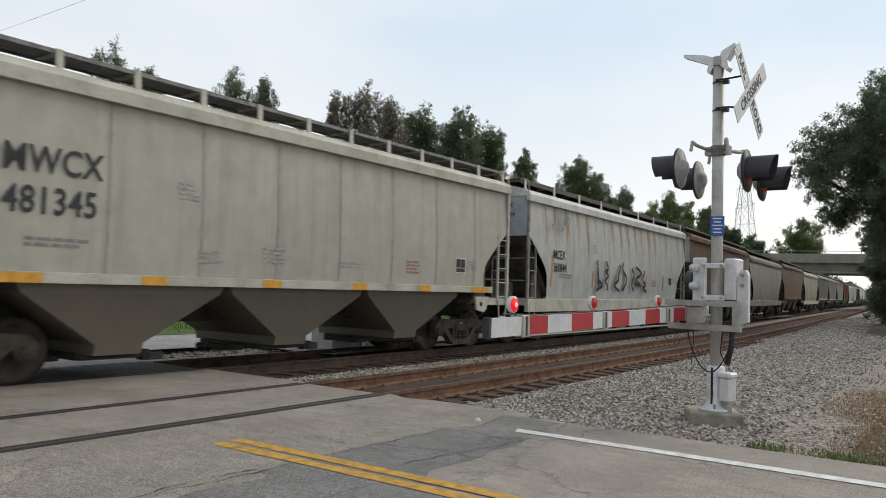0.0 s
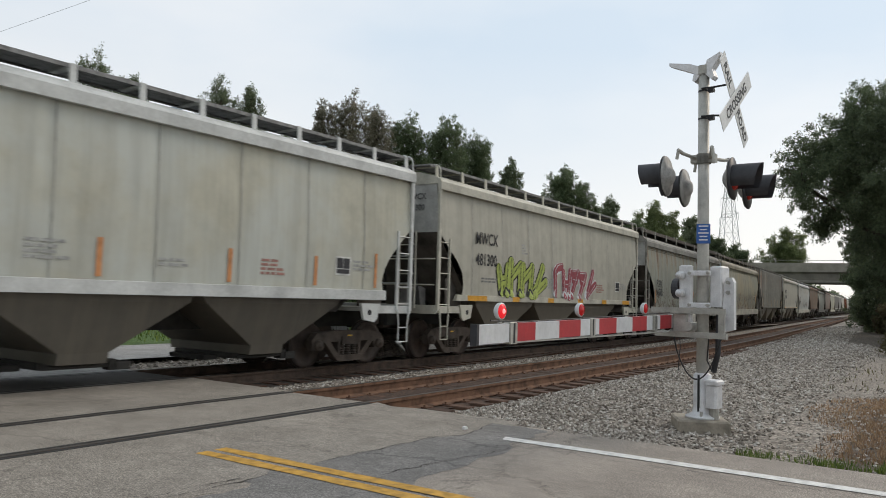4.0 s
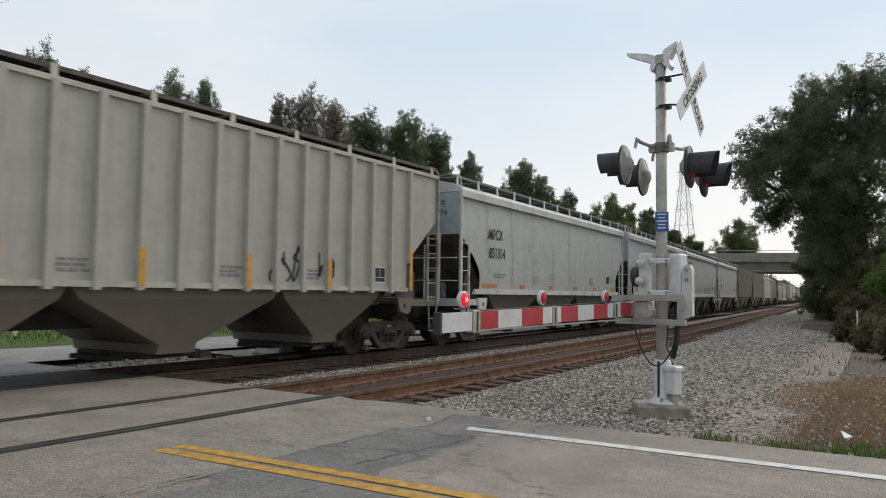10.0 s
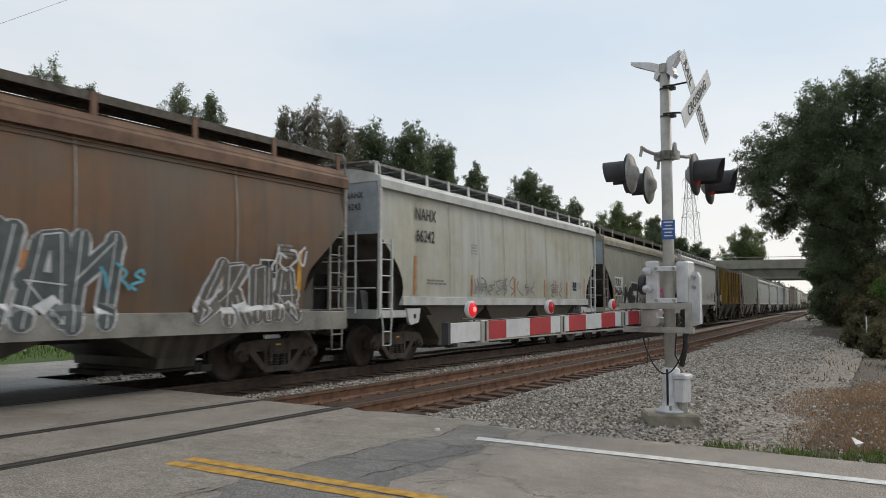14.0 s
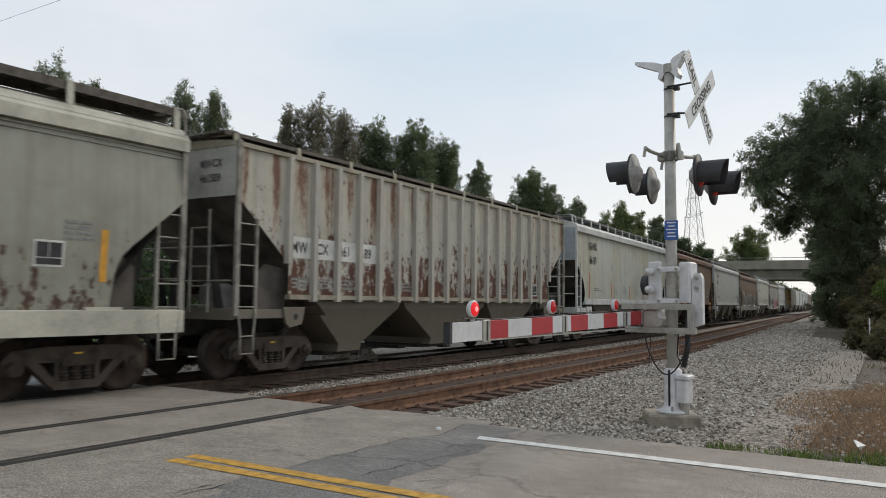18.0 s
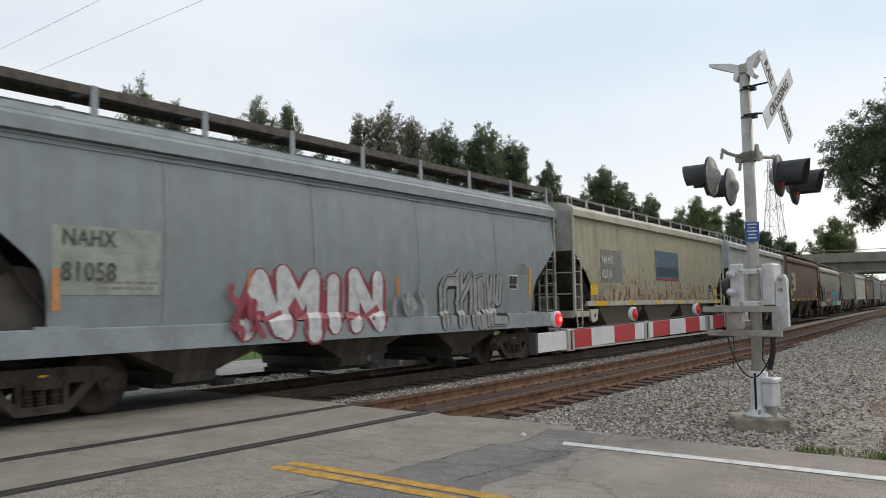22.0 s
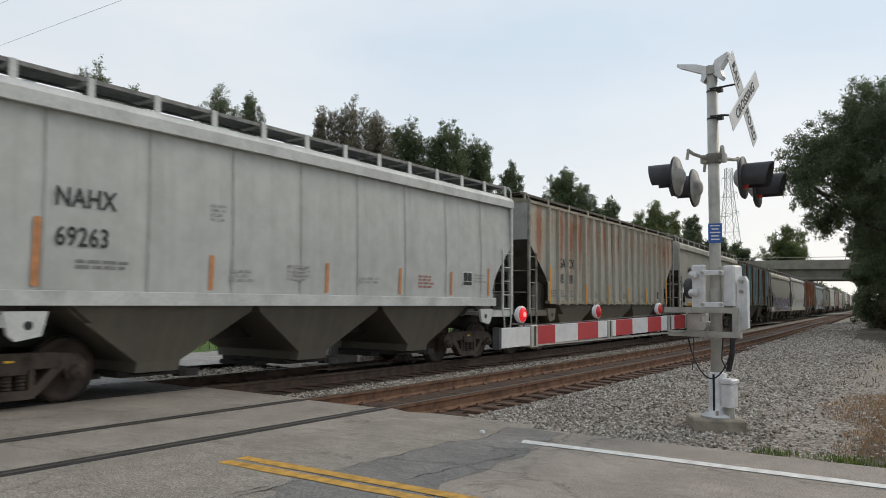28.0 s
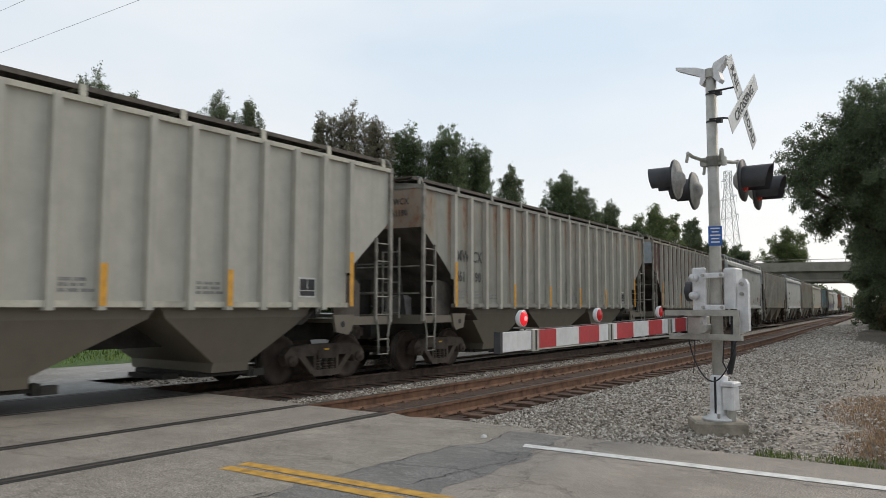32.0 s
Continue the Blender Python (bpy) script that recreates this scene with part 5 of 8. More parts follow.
            light_unit(sg, dx, 0.36 if s > 0 else -0.44, z, s, M["red_dim"], level)
    # blue notice, its writing too small to read
    bs = part("notice", B().bevel_box(-0.08, 0.08, -0.12, 0.12, 0, 0.004, 0.002, pose(-0.10, -0.045, 2.33, 90, 0, -68)), M["sign_blue"], sg, "small blue notice")
    nm = pose(-0.10, -0.045, 2.33, 90, 0, -68)
    for k, w in enumerate((0.11, 0.08, 0.12, 0.09, 0.10)):
        part("lettering_bar", B().box(-w / 2, w / 2, 0.085 - 0.042 * k, 0.10 - 0.042 * k, 0.004, 0.006, nm), M["sign_white"], bs, "white line of small lettering")
    # gate mechanism
    mc = part("gate_mechanism", B().bevel_box(-0.04, 0.20, -0.25, -0.10, 1.44, 1.94, 0.02).bevel_box(-0.10, -0.04, 0.10, 0.27, 1.16, 1.95, 0.015), M["silver"], sg, "silver gate mechanism housing")
    for z in (1.82, 1.60):
        part("boss", B().cyl((-0.20, 0.22, z), (-0.08, 0.22, z), 0.048, 12).cyl((-0.23, 0.22, z), (-0.20, 0.22, z), 0.03, 12), M["silver"], mc, "round silver boss", True)
    for z in (1.85, 1.46):
        part("strap", B().bevel_box(-0.13, -0.08, -0.14, 0.13, z - 0.03, z + 0.03, 0.01), M["silver"], mc)
        for y in (-0.12, 0.11):
            part("bolt", B().cyl((-0.16, y, z), (-0.12, y, z), 0.02, 6), M["grey_steel"], mc)
    part("motor_disc", B().cyl((0.0, 0.28, 1.66), (0.0, 0.36, 1.66), 0.13, 20).cyl((0.0, 0.36, 1.66), (0.0, 0.39, 1.66), 0.06, 14), M["hood"], mc, "dark round motor housing")
    for z, y0, y1 in ((1.39, -0.33, 0.60), (1.10, -0.36, 0.55)):
        part("support_bar", B().box(-0.17, -0.11, y0, y1, z - 0.035, z + 0.035), M["grey_steel"], sg, "grey support channel")
    part("side_plate", B().box(-0.16, -0.12, -0.33, -0.26, 1.10, 1.40), M["grey_steel"], sg)
    part("counterweight", B().prism([(-0.39, 1.18), (-0.27, 1.14), (-0.25, 1.3), (-0.27, 1.74), (-0.30, 1.80), (-0.36, 1.80), (-0.39, 1.74)], "x", -0.02, 0.05), M["silver"], sg, "pale counterweight paddle")
    for z in (1.74, 1.62):
        part("weight_bolt", B().cyl((-0.06, -0.325, z), (-0.02, -0.325, z), 0.022, 8), M["grey_steel"], sg)
    part("conversion_bracket", B().bevel_box(-0.12, 0.12, 0.14, 0.34, 1.12, 1.36, 0.02).cyl((-0.2, 0.1, 1.2), (0.1, 0.1, 1.2), 0.055, 12), M["mast"], sg, "cast arm bracket")
    part("conduit", B().tube([(0.0, -0.20, 1.36), (-0.02, -0.2, 0.9), (-0.03, -0.15, 0.66)], 0.035, 8), M["hood"], sg, "dark flexible conduit", True)
    loop = []
    for k in range(17):
        u = k / 16
        loop.append((-0.16, 0.30 - 0.62 * u, 1.08 - 0.52 * math.sin(math.pi * min(1, u * 1.05)) ** 0.7 + 0.02 * u))
    part("cable", B().tube(loop, 0.009, 6), M["cable"], sg, "black cable hanging in a loop")
    part("cable", B().tube([(-0.1, -0.12, 1.06), (-0.1, -0.10, 0.8), (-0.08, -0.16, 0.66)], 0.008, 6), M["cable"], sg, "black cable")

    # gate arm, lowered across the lane
    ga = thing("gate_arm", pose(0, 2.89, 0), "lowered red and white striped crossing gate arm", "gate arm")
    def zc(x):
        return 1.195 + 0.06 * (x - 4.81) / 5.1
    edges = [(4.81, 5.27, "w"), (5.40, 5.72, "r"), (5.72, 6.18, "w"), (6.18, 6.64, "r"), (6.64, 6.86, "w"), (6.98, 7.09, "w"), (7.09, 7.55, "r"), (7.55, 8.02, "w"), (8.02, 8.48, "r"),
             (8.48, 8.68, "w"), (8.86, 8.96, "w"), (8.96, 9.39, "r"), (9.39, 9.95, "w")]
    for x0, x1, c in edges:
        h0, h1 = 0.072 + 0.002 * (x0 - 4.8), 0.072 + 0.002 * (x1 - 4.8)
        b = B().prism([(x0, zc(x0) - h0), (x1, zc(x1) - h1), (x1, zc(x1) + h1), (x0, zc(x0) + h0)], "y", -0.025, 0.025)
        part("stripe", b, M["gate_white"] if c == "w" else M["gate_red"], ga, "white stripe" if c == "w" else "red stripe")
    part("tip_cap", B().box(4.775, 4.81, -0.028, 0.028, 1.115, 1.275), M["hood"], ga, "dark end cap")
    part("edge_trim", B().box(5.27, 9.95, -0.028, 0.028, 1.118, 1.13, None), M["grey_steel"], ga)
    for x in (5.335, 6.92, 8.77):
        jt = part("joint", B().bevel_box(x - 0.06, x + 0.06, -0.035, 0.035, zc(x) - 0.09, zc(x) + 0.085, 0.008), M["grey_steel"], ga, "grey arm joint")
        part("joint_slot", B().box(x - 0.012, x + 0.012, -0.038, -0.034, zc(x) - 0.08, zc(x) + 0.075), M["black"], jt)
    for x, z, lens in ((5.16, 1.37, M["red_lit"]), (6.67, 1.385, M["red_lens"]), (8.46, 1.405, M["red_lens"])):
        gl = part("gate_light", B().rev([(0.0, -0.03), (0.05, -0.028), (0.064, -0.014), (0.068, 0.014), (0.058, 0.02)], 20, pose(x, 0, z, 90, 0, -4)), M["gate_white"], ga, "pale ring of a gate light", True)
        part("lens", B().rev([(0.058, 0.018), (0.046, 0.030), (0.0, 0.036)], 20, pose(x, 0, z, 90, 0, -4)), lens, gl, "red glass lens", True)
        if lens is M["red_lit"]:
            part("lamp_core", B().rev([(0.02, 0.036), (0.013, 0.044), (0.0, 0.046)], 10, pose(x, 0, z, 90, 0, -4)), M["red_core"], gl, "glowing bulb", True)
        part("lamp_foot", B().cyl((x, 0, z - 0.12), (x, 0, z - 0.08), 0.018, 8), M["grey_steel"], gl)
    part("wire", B().tube([(5.0, -0.01, 1.30), (5.5, -0.01, 1.285), (6.67, -0.01, 1.305), (8.46, -0.01, 1.34), (9.6, -0.01, 1.36)], 0.006, 5), M["cable"], ga, "thin black lamp wire")
    # guy wire hanging below the arm near the mast
    part("drop_wire", B().tube([(9.75, -0.02, 1.17), (9.74, -0.03, 0.9), (9.76, 0.0, 0.62)], 0.006, 5), M["cable"], ga, "thin hanging wire")


# ---- the train: covered hopper wagons ----
SILL, HALF = 1.46, 1.60
EAVE, WALK = 4.06, 4.50      # heights of the eave and the roof walkway; each wagon type sets its own


def truck_meshes():
    """Wheel, side frame and bolster of a truck, shared by all wagons. The truck's centre is at the origin, on the rail head."""
    whl = B().rev([(0.0, 0.06), (0.10, 0.065), (0.12, 0.03), (0.33, 0.0), (0.37, 0.03), (0.455, 0.035), (0.457, -0.06), (0.49, -0.065), (0.485, -0.10), (0.38, -0.095), (0.33, -0.05), (0.12, -0.03), (0.0, -0.03)], 28, pose(0, 0, 0, 90))
    tread = B().rev([(0.4585, 0.03), (0.4588, -0.06)], 28, pose(0, 0, 0, 90))
    fr = B()
    y0, y1 = -1.12, -0.96
    fr.prism([(-1.08, 0.56), (-0.95, 0.70), (-0.45, 0.74), (0.45, 0.74), (0.95, 0.70), (1.08, 0.56), (1.05, 0.36), (0.80, 0.36), (0.74, 0.52), (-0.74, 0.52), (-0.80, 0.36), (-1.05, 0.36)], "y", y0, y1)
    fr.prism([(-0.76, 0.54), (-0.58, 0.54), (-0.26, 0.20), (-0.40, 0.18)], "y", y0, y1)
    fr.prism([(0.76, 0.54), (0.58, 0.54), (0.26, 0.20), (0.40, 0.18)], "y", y0, y1)
    fr.prism([(-0.42, 0.25), (0.42, 0.25), (0.34, 0.13), (-0.34, 0.13)], "y", y0 - 0.01, y1 + 0.01)
    fr.box(-0.34, -0.27, y0, y1, 0.22, 0.55).box(0.27, 0.34, y0, y1, 0.22, 0.55)
    spr = B().rev([(0.05, 0.24)] + [(0.075 if k % 2 else 0.055, 0.245 + 0.025 * k) for k in range(10)] + [(0.05, 0.48)], 10, pose(0, -1.06, 0))
    bol = B().box(-0.24, 0.24, -1.14, 1.14, 0.46, 0.62).box(-0.3, 0.3, -0.3, 0.3, 0.6, 0.95)
    bol.cyl((-0.915, -1.05, 0.457), (-0.915, 1.05, 0.457), 0.08, 8).cyl((0.915, -1.05, 0.457), (0.915, 1.05, 0.457), 0.08, 8)
    cap = B().cyl((0, -1.19, 0.0), (0, -1.10, 0.0), 0.105, 12).cyl((0, -1.21, 0.0), (0, -1.19, 0.0), 0.05, 8)
    tab = B().box(-0.06, 0.06, -1.125, -1.118, 0.60, 0.65)
    return {"wheel": whl.mesh("wheel", M["wheel"], True), "wheel_rust": whl.mesh("wheel", M["wheel_rust"], True), "tread": tread.mesh("tread", M["tread"], True), "frame": fr.mesh("side_frame", M["truck"]),
            "spring": spr.mesh("spring", M["truck"]), "bolster": bol.mesh("bolster", M["truck"]), "cap": cap.mesh("bearing_cap", M["truck"], True), "tab": tab.mesh("tab", M["reflector_bright"])}


def add_truck(car, x, T, rust, simple):
    tr = part("truck", T["bolster"], None, car, "dirty cast steel truck", at=pose(x, 0, 0))
    for side in (0, 180):
        if side and simple:
            continue
        part("side_frame", T["frame"], None, tr, at=pose(0, 0, 0, 0, 0, side))
        if not simple:
            for dx in (-0.18, 0.0, 0.18):
                if not side:
                    part("spring", T["spring"], None, tr, at=pose(dx, 0, 0))
    for dx in (-0.915, 0.915):
        w = part("wheel", T["wheel_rust"] if rust else T["wheel"], None, tr, at=pose(dx, -0.76, 0.457))
        part("wheel", T["wheel_rust"] if rust else T["wheel"], None, tr, at=pose(dx, 0.76, 0.457, 0, 0, 180))
        if not simple:
            part("bearing_cap", T["cap"], None, tr, at=pose(dx, 0, 0.457))
            part("tread", T["tread"], None, tr, "polished tread", at=pose(dx, -0.76, 0.457))
    if not simple:
        part("marker", T["tab"], None, tr, "small yellow tab")


def inset_at(z, sty):
    """How far in from the end the side sheet starts at a height."""
    z_hi, z_lo, deep = sty["cut"]
    if z >= z_hi:
        return 0.0
    if "edge" in sty:
        return float(np.interp(z, [p[0] for p in sty["edge"]], [p[1] for p in sty["edge"]]))
    if z <= z_lo:
        return deep
    return deep * (z_hi - z) / (z_hi - z_lo)


RIB_IN = 1.30       # the first rib's distance from the end


STYLE = {
    "smooth": dict(cut=(2.97, 1.98, 1.25), edge=((1.46, 0.92), (1.80, 1.00), (2.15, 0.84), (2.45, 0.57), (2.97, 0.0)), sill=0.19, drop=0.0, hop=3, ribs=0, panels=9, walk=14, bulge=0.05),
    "seamed": dict(cut=(3.00, 1.75, 1.15), edge=((1.46, 1.10), (1.72, 1.17), (2.05, 1.10), (2.30, 0.88), (3.00, 0.0)), sill=0.14, drop=0.0, hop=3, ribs=0, panels=9, walk=13, bulge=0.06),
    "round": dict(cut=(3.00, 1.55, 1.25), edge=((1.06, 1.25), (1.30, 1.25), (1.85, 1.20), (2.09, 1.08), (3.00, 0.0)), sill=0.34, drop=0.40, hop=3, ribs=0, panels=5, walk=9, bulge=0.10),
    "ribbed": dict(cut=(3.25, 2.1, 1.35), sill=0.05, drop=0.0, hop=3, ribs=18, panels=1, walk=10, bulge=0.0),
}


def build_shell(b, L, sty, ribbed):
    """The two side sheets, with their sloped end cut, slightly bulged; panels are dished between the welds."""
    h = L / 2
    zs = [SILL - sty["drop"]] + [z for z in (1.3, 1.6, 1.75, 1.9, 2.05, 2.2, 2.35, 2.65) if z > SILL - sty["drop"]] + [sty["cut"][0], 3.3, 3.55, 3.75, EAVE]
    n = max(2, sty["panels"]) * 8
    for sgn in (-1, 1):
        def fn(u, v):
            k = v * (len(zs) - 1)
            i = min(int(k), len(zs) - 2)
            z = zs[i] + (zs[i + 1] - zs[i]) * (k - i)
            ins = inset_at(z, sty)
            x = (-h + ins) + (L - 2 * ins) * u
            f = (z - SILL) / (EAVE - SILL)
            y = HALF - 0.06 + sty["bulge"] * math.sin(math.pi * min(1, max(0, f * 0.9 + 0.08))) - (0.05 * f if not ribbed else 0.0)
            if sty["panels"] > 1 and not ribbed:
                ph = (x / L + 0.5) * sty["panels"]
                y -= 0.02 * max(0, 1 - abs(ph - round(ph)) * 9) * (0 if round(ph) in (0, sty["panels"]) else 1)
            return (x, sgn * y, z)
        b.sheet(n if not ribbed else 8, len(zs) - 1, fn)
    return b


def end_sheets(L, sty):
    """End wall above and sloped floor sheet below, at both ends."""
    h = L / 2
    z_hi, z_lo, deep = sty["cut"]
    w = HALF - 0.07
    upper = B().add([(-h + 0.02, -w, z_hi - 0.03), (-h + 0.02, w, z_hi - 0.03), (-h + 0.02, w, EAVE), (-h + 0.02, w * 0.6, EAVE + 0.7 * roof_rise()), (-h + 0.02, 0, EAVE + roof_rise()), (-h + 0.02, -w * 0.6, EAVE + 0.7 * roof_rise()), (-h + 0.02, -w, EAVE)], [tuple(range(7))])
    far = deep * (z_hi - 1.15) / (z_hi - z_lo)
    slope = B().add([(-h + 0.03, -w, z_hi - 0.02), (-h + 0.03, w, z_hi - 0.02), (-h + far, w, 1.13), (-h + far, -w, 1.13)], [(0, 1, 2, 3)])
    return upper, slope


def roof_rise():
    """Height of the roof's ridge over the eave: it stays below the walkway."""
    return max(0.10, min(0.46, WALK - EAVE - 0.08))


def roof_mesh(L):
    h = L / 2
    q = roof_rise()
    prof = [(-HALF + 0.02, EAVE - 0.02), (-HALF + 0.015, EAVE + 0.2 * q), (-1.42, EAVE + 0.48 * q), (-1.0, EAVE + 0.8 * q), (-0.4, EAVE + q), (0.4, EAVE + q), (1.0, EAVE + 0.8 * q), (1.42, EAVE + 0.48 * q), (HALF - 0.015, EAVE + 0.2 * q), (HALF - 0.02, EAVE - 0.02)]
    return B().prism(prof, "x", -h, h)


def hopper_mesh(w, top_z=1.47, bot_z=0.40, outer=0):
    """One discharge bay: a tapering box with sloped ends."""
    b = B()
    t, o = w / 2, 0.38
    lo, hi = (-t if outer < 0 else -o), (t if outer > 0 else o)
    if outer:
        lo, hi = (lo, lo + 1.25) if outer < 0 else (hi - 1.25, hi)
    vs = [(-t, -1.42, top_z), (t, -1.42, top_z), (t, 1.42, top_z), (-t, 1.42, top_z), (-t * (1 if outer < 0 else 0.93), -1.41, top_z - 0.2), (t * (1 if outer > 0 else 0.93), -1.41, top_z - 0.2), (t * (1 if outer > 0 else 0.93), 1.41, top_z - 0.2), (-t * (1 if outer < 0 else 0.93), 1.41, top_z - 0.2),
          (lo, -1.16, bot_z + 0.16), (hi, -1.16, bot_z + 0.16), (hi, 1.16, bot_z + 0.16), (lo, 1.16, bot_z + 0.16),
          (lo, -1.12, bot_z), (hi, -1.12, bot_z), (hi, 1.12, bot_z), (lo, 1.12, bot_z)]
    fs = [(12, 15, 14, 13)]
    for k in (0, 4, 8):
        fs += [(k + i, k + (i + 1) % 4, k + 4 + (i + 1) % 4, k + 4 + i) for i in range(4)]
    return b.add(vs, fs)


def gate_mesh():
    b = B().box(-0.50, 0.50, -0.84, 0.84, 0.28, 0.37).box(-0.85, -0.55, -0.5, 0.5, 0.25, 0.33).box(0.5, 0.62, -0.98, -0.8, 0.24, 0.40)
    b.cyl((-0.5, -0.94, 0.31), (0.66, -0.94, 0.31), 0.03, 6)
    b.box(0.60, 0.85, -1.0, -0.86, 0.24, 0.36)
    return b


def ladder_mesh(h0, h1, wide, rungs, axis, post_top, r=0.022):
    """Two stiles and rungs, in the x or y direction. The first stile may rise higher."""
    b = B()
    def at(u, z):
        return (u, 0, z) if axis == "x" else (0, u, z)
    b.tube([at(0, h0), at(0, post_top)], r, 6)
    b.tube([at(wide, h0), at(wide, h1)], r, 6)
    for k in range(rungs):
        z = h0 + 0.12 + (h1 - h0 - 0.14) * k / (rungs - 1)
        b.tube([at(0, z), at(wide, z)], r * 0.7, 5)
    return b


def side_ladder_mesh():
    """Flat corner post with a short second stile and rungs between them."""
    b = B().box(-0.02, 0.07, -0.03, 0.03, 1.15, EAVE + 0.06)
    b.box(0.45, 0.50, -0.025, 0.025, 1.15, 2.85)
    b.tube([(0.02, 0, EAVE - 0.1), (0.02, 0.02, WALK - 0.12), (0.03, 0.08, WALK - 0.02), (0.06, 0.22, WALK + 0.02), (0.10, 0.42, WALK + 0.02)], 0.018, 6)
    for k in range(5):
        z = 1.3 + 0.36 * k
        b.tube([(0.05, 0, z), (0.47, 0, z)], 0.014, 5)
    return b


SHARED = {}


def shared(key, make):
    key = (key, EAVE, WALK)
    if key not in SHARED:
        SHARED[key] = make()
    return SHARED[key]


def squiggle(b, rng, x0, x1, z0, z1, y, width, letters, fat=1.0):
    """A painted tag: bulbous closed strokes that stand for letters nobody can read."""
    step = (x1 - x0) / letters
    for k in range(letters):
        cx = x0 + step * (k + 0.5)
        hgt = (z1 - z0) * rng.uniform(0.75, 1.0)
        pts = []
        turns = rng.integers(5, 8)
        for i in range(turns):
            f = i / (turns - 1)
            pts.append((cx + step * rng.uniform(-0.46, 0.46), z0 + hgt * (f if rng.random() < 0.75 else rng.random())))
        curve = []
        for i in range(len(pts) - 1):
            p0, p1, p2, p3 = pts[max(0, i - 1)], pts[i], pts[i + 1], pts[min(len(pts) - 1, i + 2)]
            for j in range(5):
                t = j / 5
                curve.append(tuple(0.5 * (2 * p1[d] + (p2[d] - p0[d]) * t + (2 * p0[d] - 5 * p1[d] + 4 * p2[d] - p3[d]) * t * t + (3 * p1[d] - p0[d] - 3 * p2[d] + p3[d]) * t ** 3) for d in (0, 1)))
        curve.append(pts[-1])
        w = width * fat
        vs = []
        for i, (x, z) in enumerate(curve):
            a, c = curve[max(0, i - 1)], curve[min(len(curve) - 1, i + 1)]
            dx, dz = c[0] - a[0], c[1] - a[1]
            n = math.hypot(dx, dz) + 1e-6
            vs += [(x - dz / n * w / 2, y - 0.0003 * k, z + dx / n * w / 2), (x + dz / n * w / 2, y - 0.0003 * k, z - dx / n * w / 2)]
        b.add(vs, [(2 * i, 2 * i + 1, 2 * i + 3, 2 * i + 2) for i in range(len(curve) - 1)])
    return b


# letter skeletons: points as pairs of digits on a grid of 4 by 6, strokes parted by bars
STROKES = {"A": "002640|1333", "D": "00063645413000", "E": "46060040|0333", "F": "000646|0333", "I": "2026", "J": "46411001", "L": "060040", "M": "0006234640", "N": "00064046", "O": "1030414536160501", "P": "00063645433303",
           "R": "00063645433303|2340", "S": "003041433304061646", "U": "060110304146", "V": "062046", "W": "0610233046", "X": "0046|0640", "Y": "062346|2320", "K": "0006|460340", "H": "0006|4046|0343"}
WILD = ("00063603|2340", "060040|2623", "46160510", "0006|0346|4640", "100626304036", "0026|2046", "0610|3046|1333", "46230063", "0016364003|0343", "064600|1434")


def spray(glyphs, seed, x0, x1, z0, z1, width, at):
    """Painted letters drawn with a fat round stroke, each a little turned and shifted. at(x, z, lift) lays a point on the wagon's side."""
    rng = np.random.default_rng(seed)
    b = B()
    step = (x1 - x0) / len(glyphs)
    for k, g in enumerate(glyphs):
        lines = STROKES.get(g) if isinstance(g, str) else WILD[g]
        inset = min(0.18, width * 0.35)
        hgt, low, lean = (z1 - z0) * rng.uniform(0.84, 1.0), rng.uniform(0, 0.08) * (z1 - z0), rng.uniform(-0.10, 0.16)
        lift = 0.0
        for line in lines.split("|"):
            pts = []
            for i in range(0, len(line), 2):
                fx, fz = int(line[i]) / 4 + rng.uniform(-0.06, 0.06), int(line[i + 1]) / 6 + rng.uniform(-0.04, 0.04)
                pts.append((x0 + step * (k + 0.12 + 0.76 * fx + lean * (fz - 0.5)), z0 + low + inset + (hgt - 2 * inset) * fz))
            for i, (px, pz) in enumerate(pts):
                r = width / 2 * rng.uniform(0.85, 1.15)
                lift += 0.0003
                b.add([at(px + r * math.cos(j * 0.6283), pz + r * math.sin(j * 0.6283), lift) for j in range(10)], [tuple(range(10))])
                if i:
                    qx, qz = pts[i - 1]
                    n = math.hypot(px - qx, pz - qz) + 1e-6
                    nx, nz = -(pz - qz) / n * width / 2, (px - qx) / n * width / 2
                    lift += 0.0003
                    m = max(1, int(n / 0.09))
                    for j in range(m):
                        a, c = j / m, (j + 1) / m
                        b.add([at(qx + (px - qx) * a - nx, qz + (pz - qz) * a - nz, lift), at(qx + (px - qx) * c - nx, qz + (pz - qz) * c - nz, lift), at(qx + (px - qx) * c + nx, qz + (pz - qz) * c + nz, lift), at(qx + (px - qx) * a + nx, qz + (pz - qz) * a + nz, lift)], [(0, 1, 2, 3)])
    return b


def side_y(z, sty, ribbed):
    f = (z - SILL) / (EAVE - SILL)
    return HALF - 0.06 + sty["bulge"] * math.sin(math.pi * min(1, max(0, f * 0.9 + 0.08))) - (0.05 * f if not ribbed else 0.0)


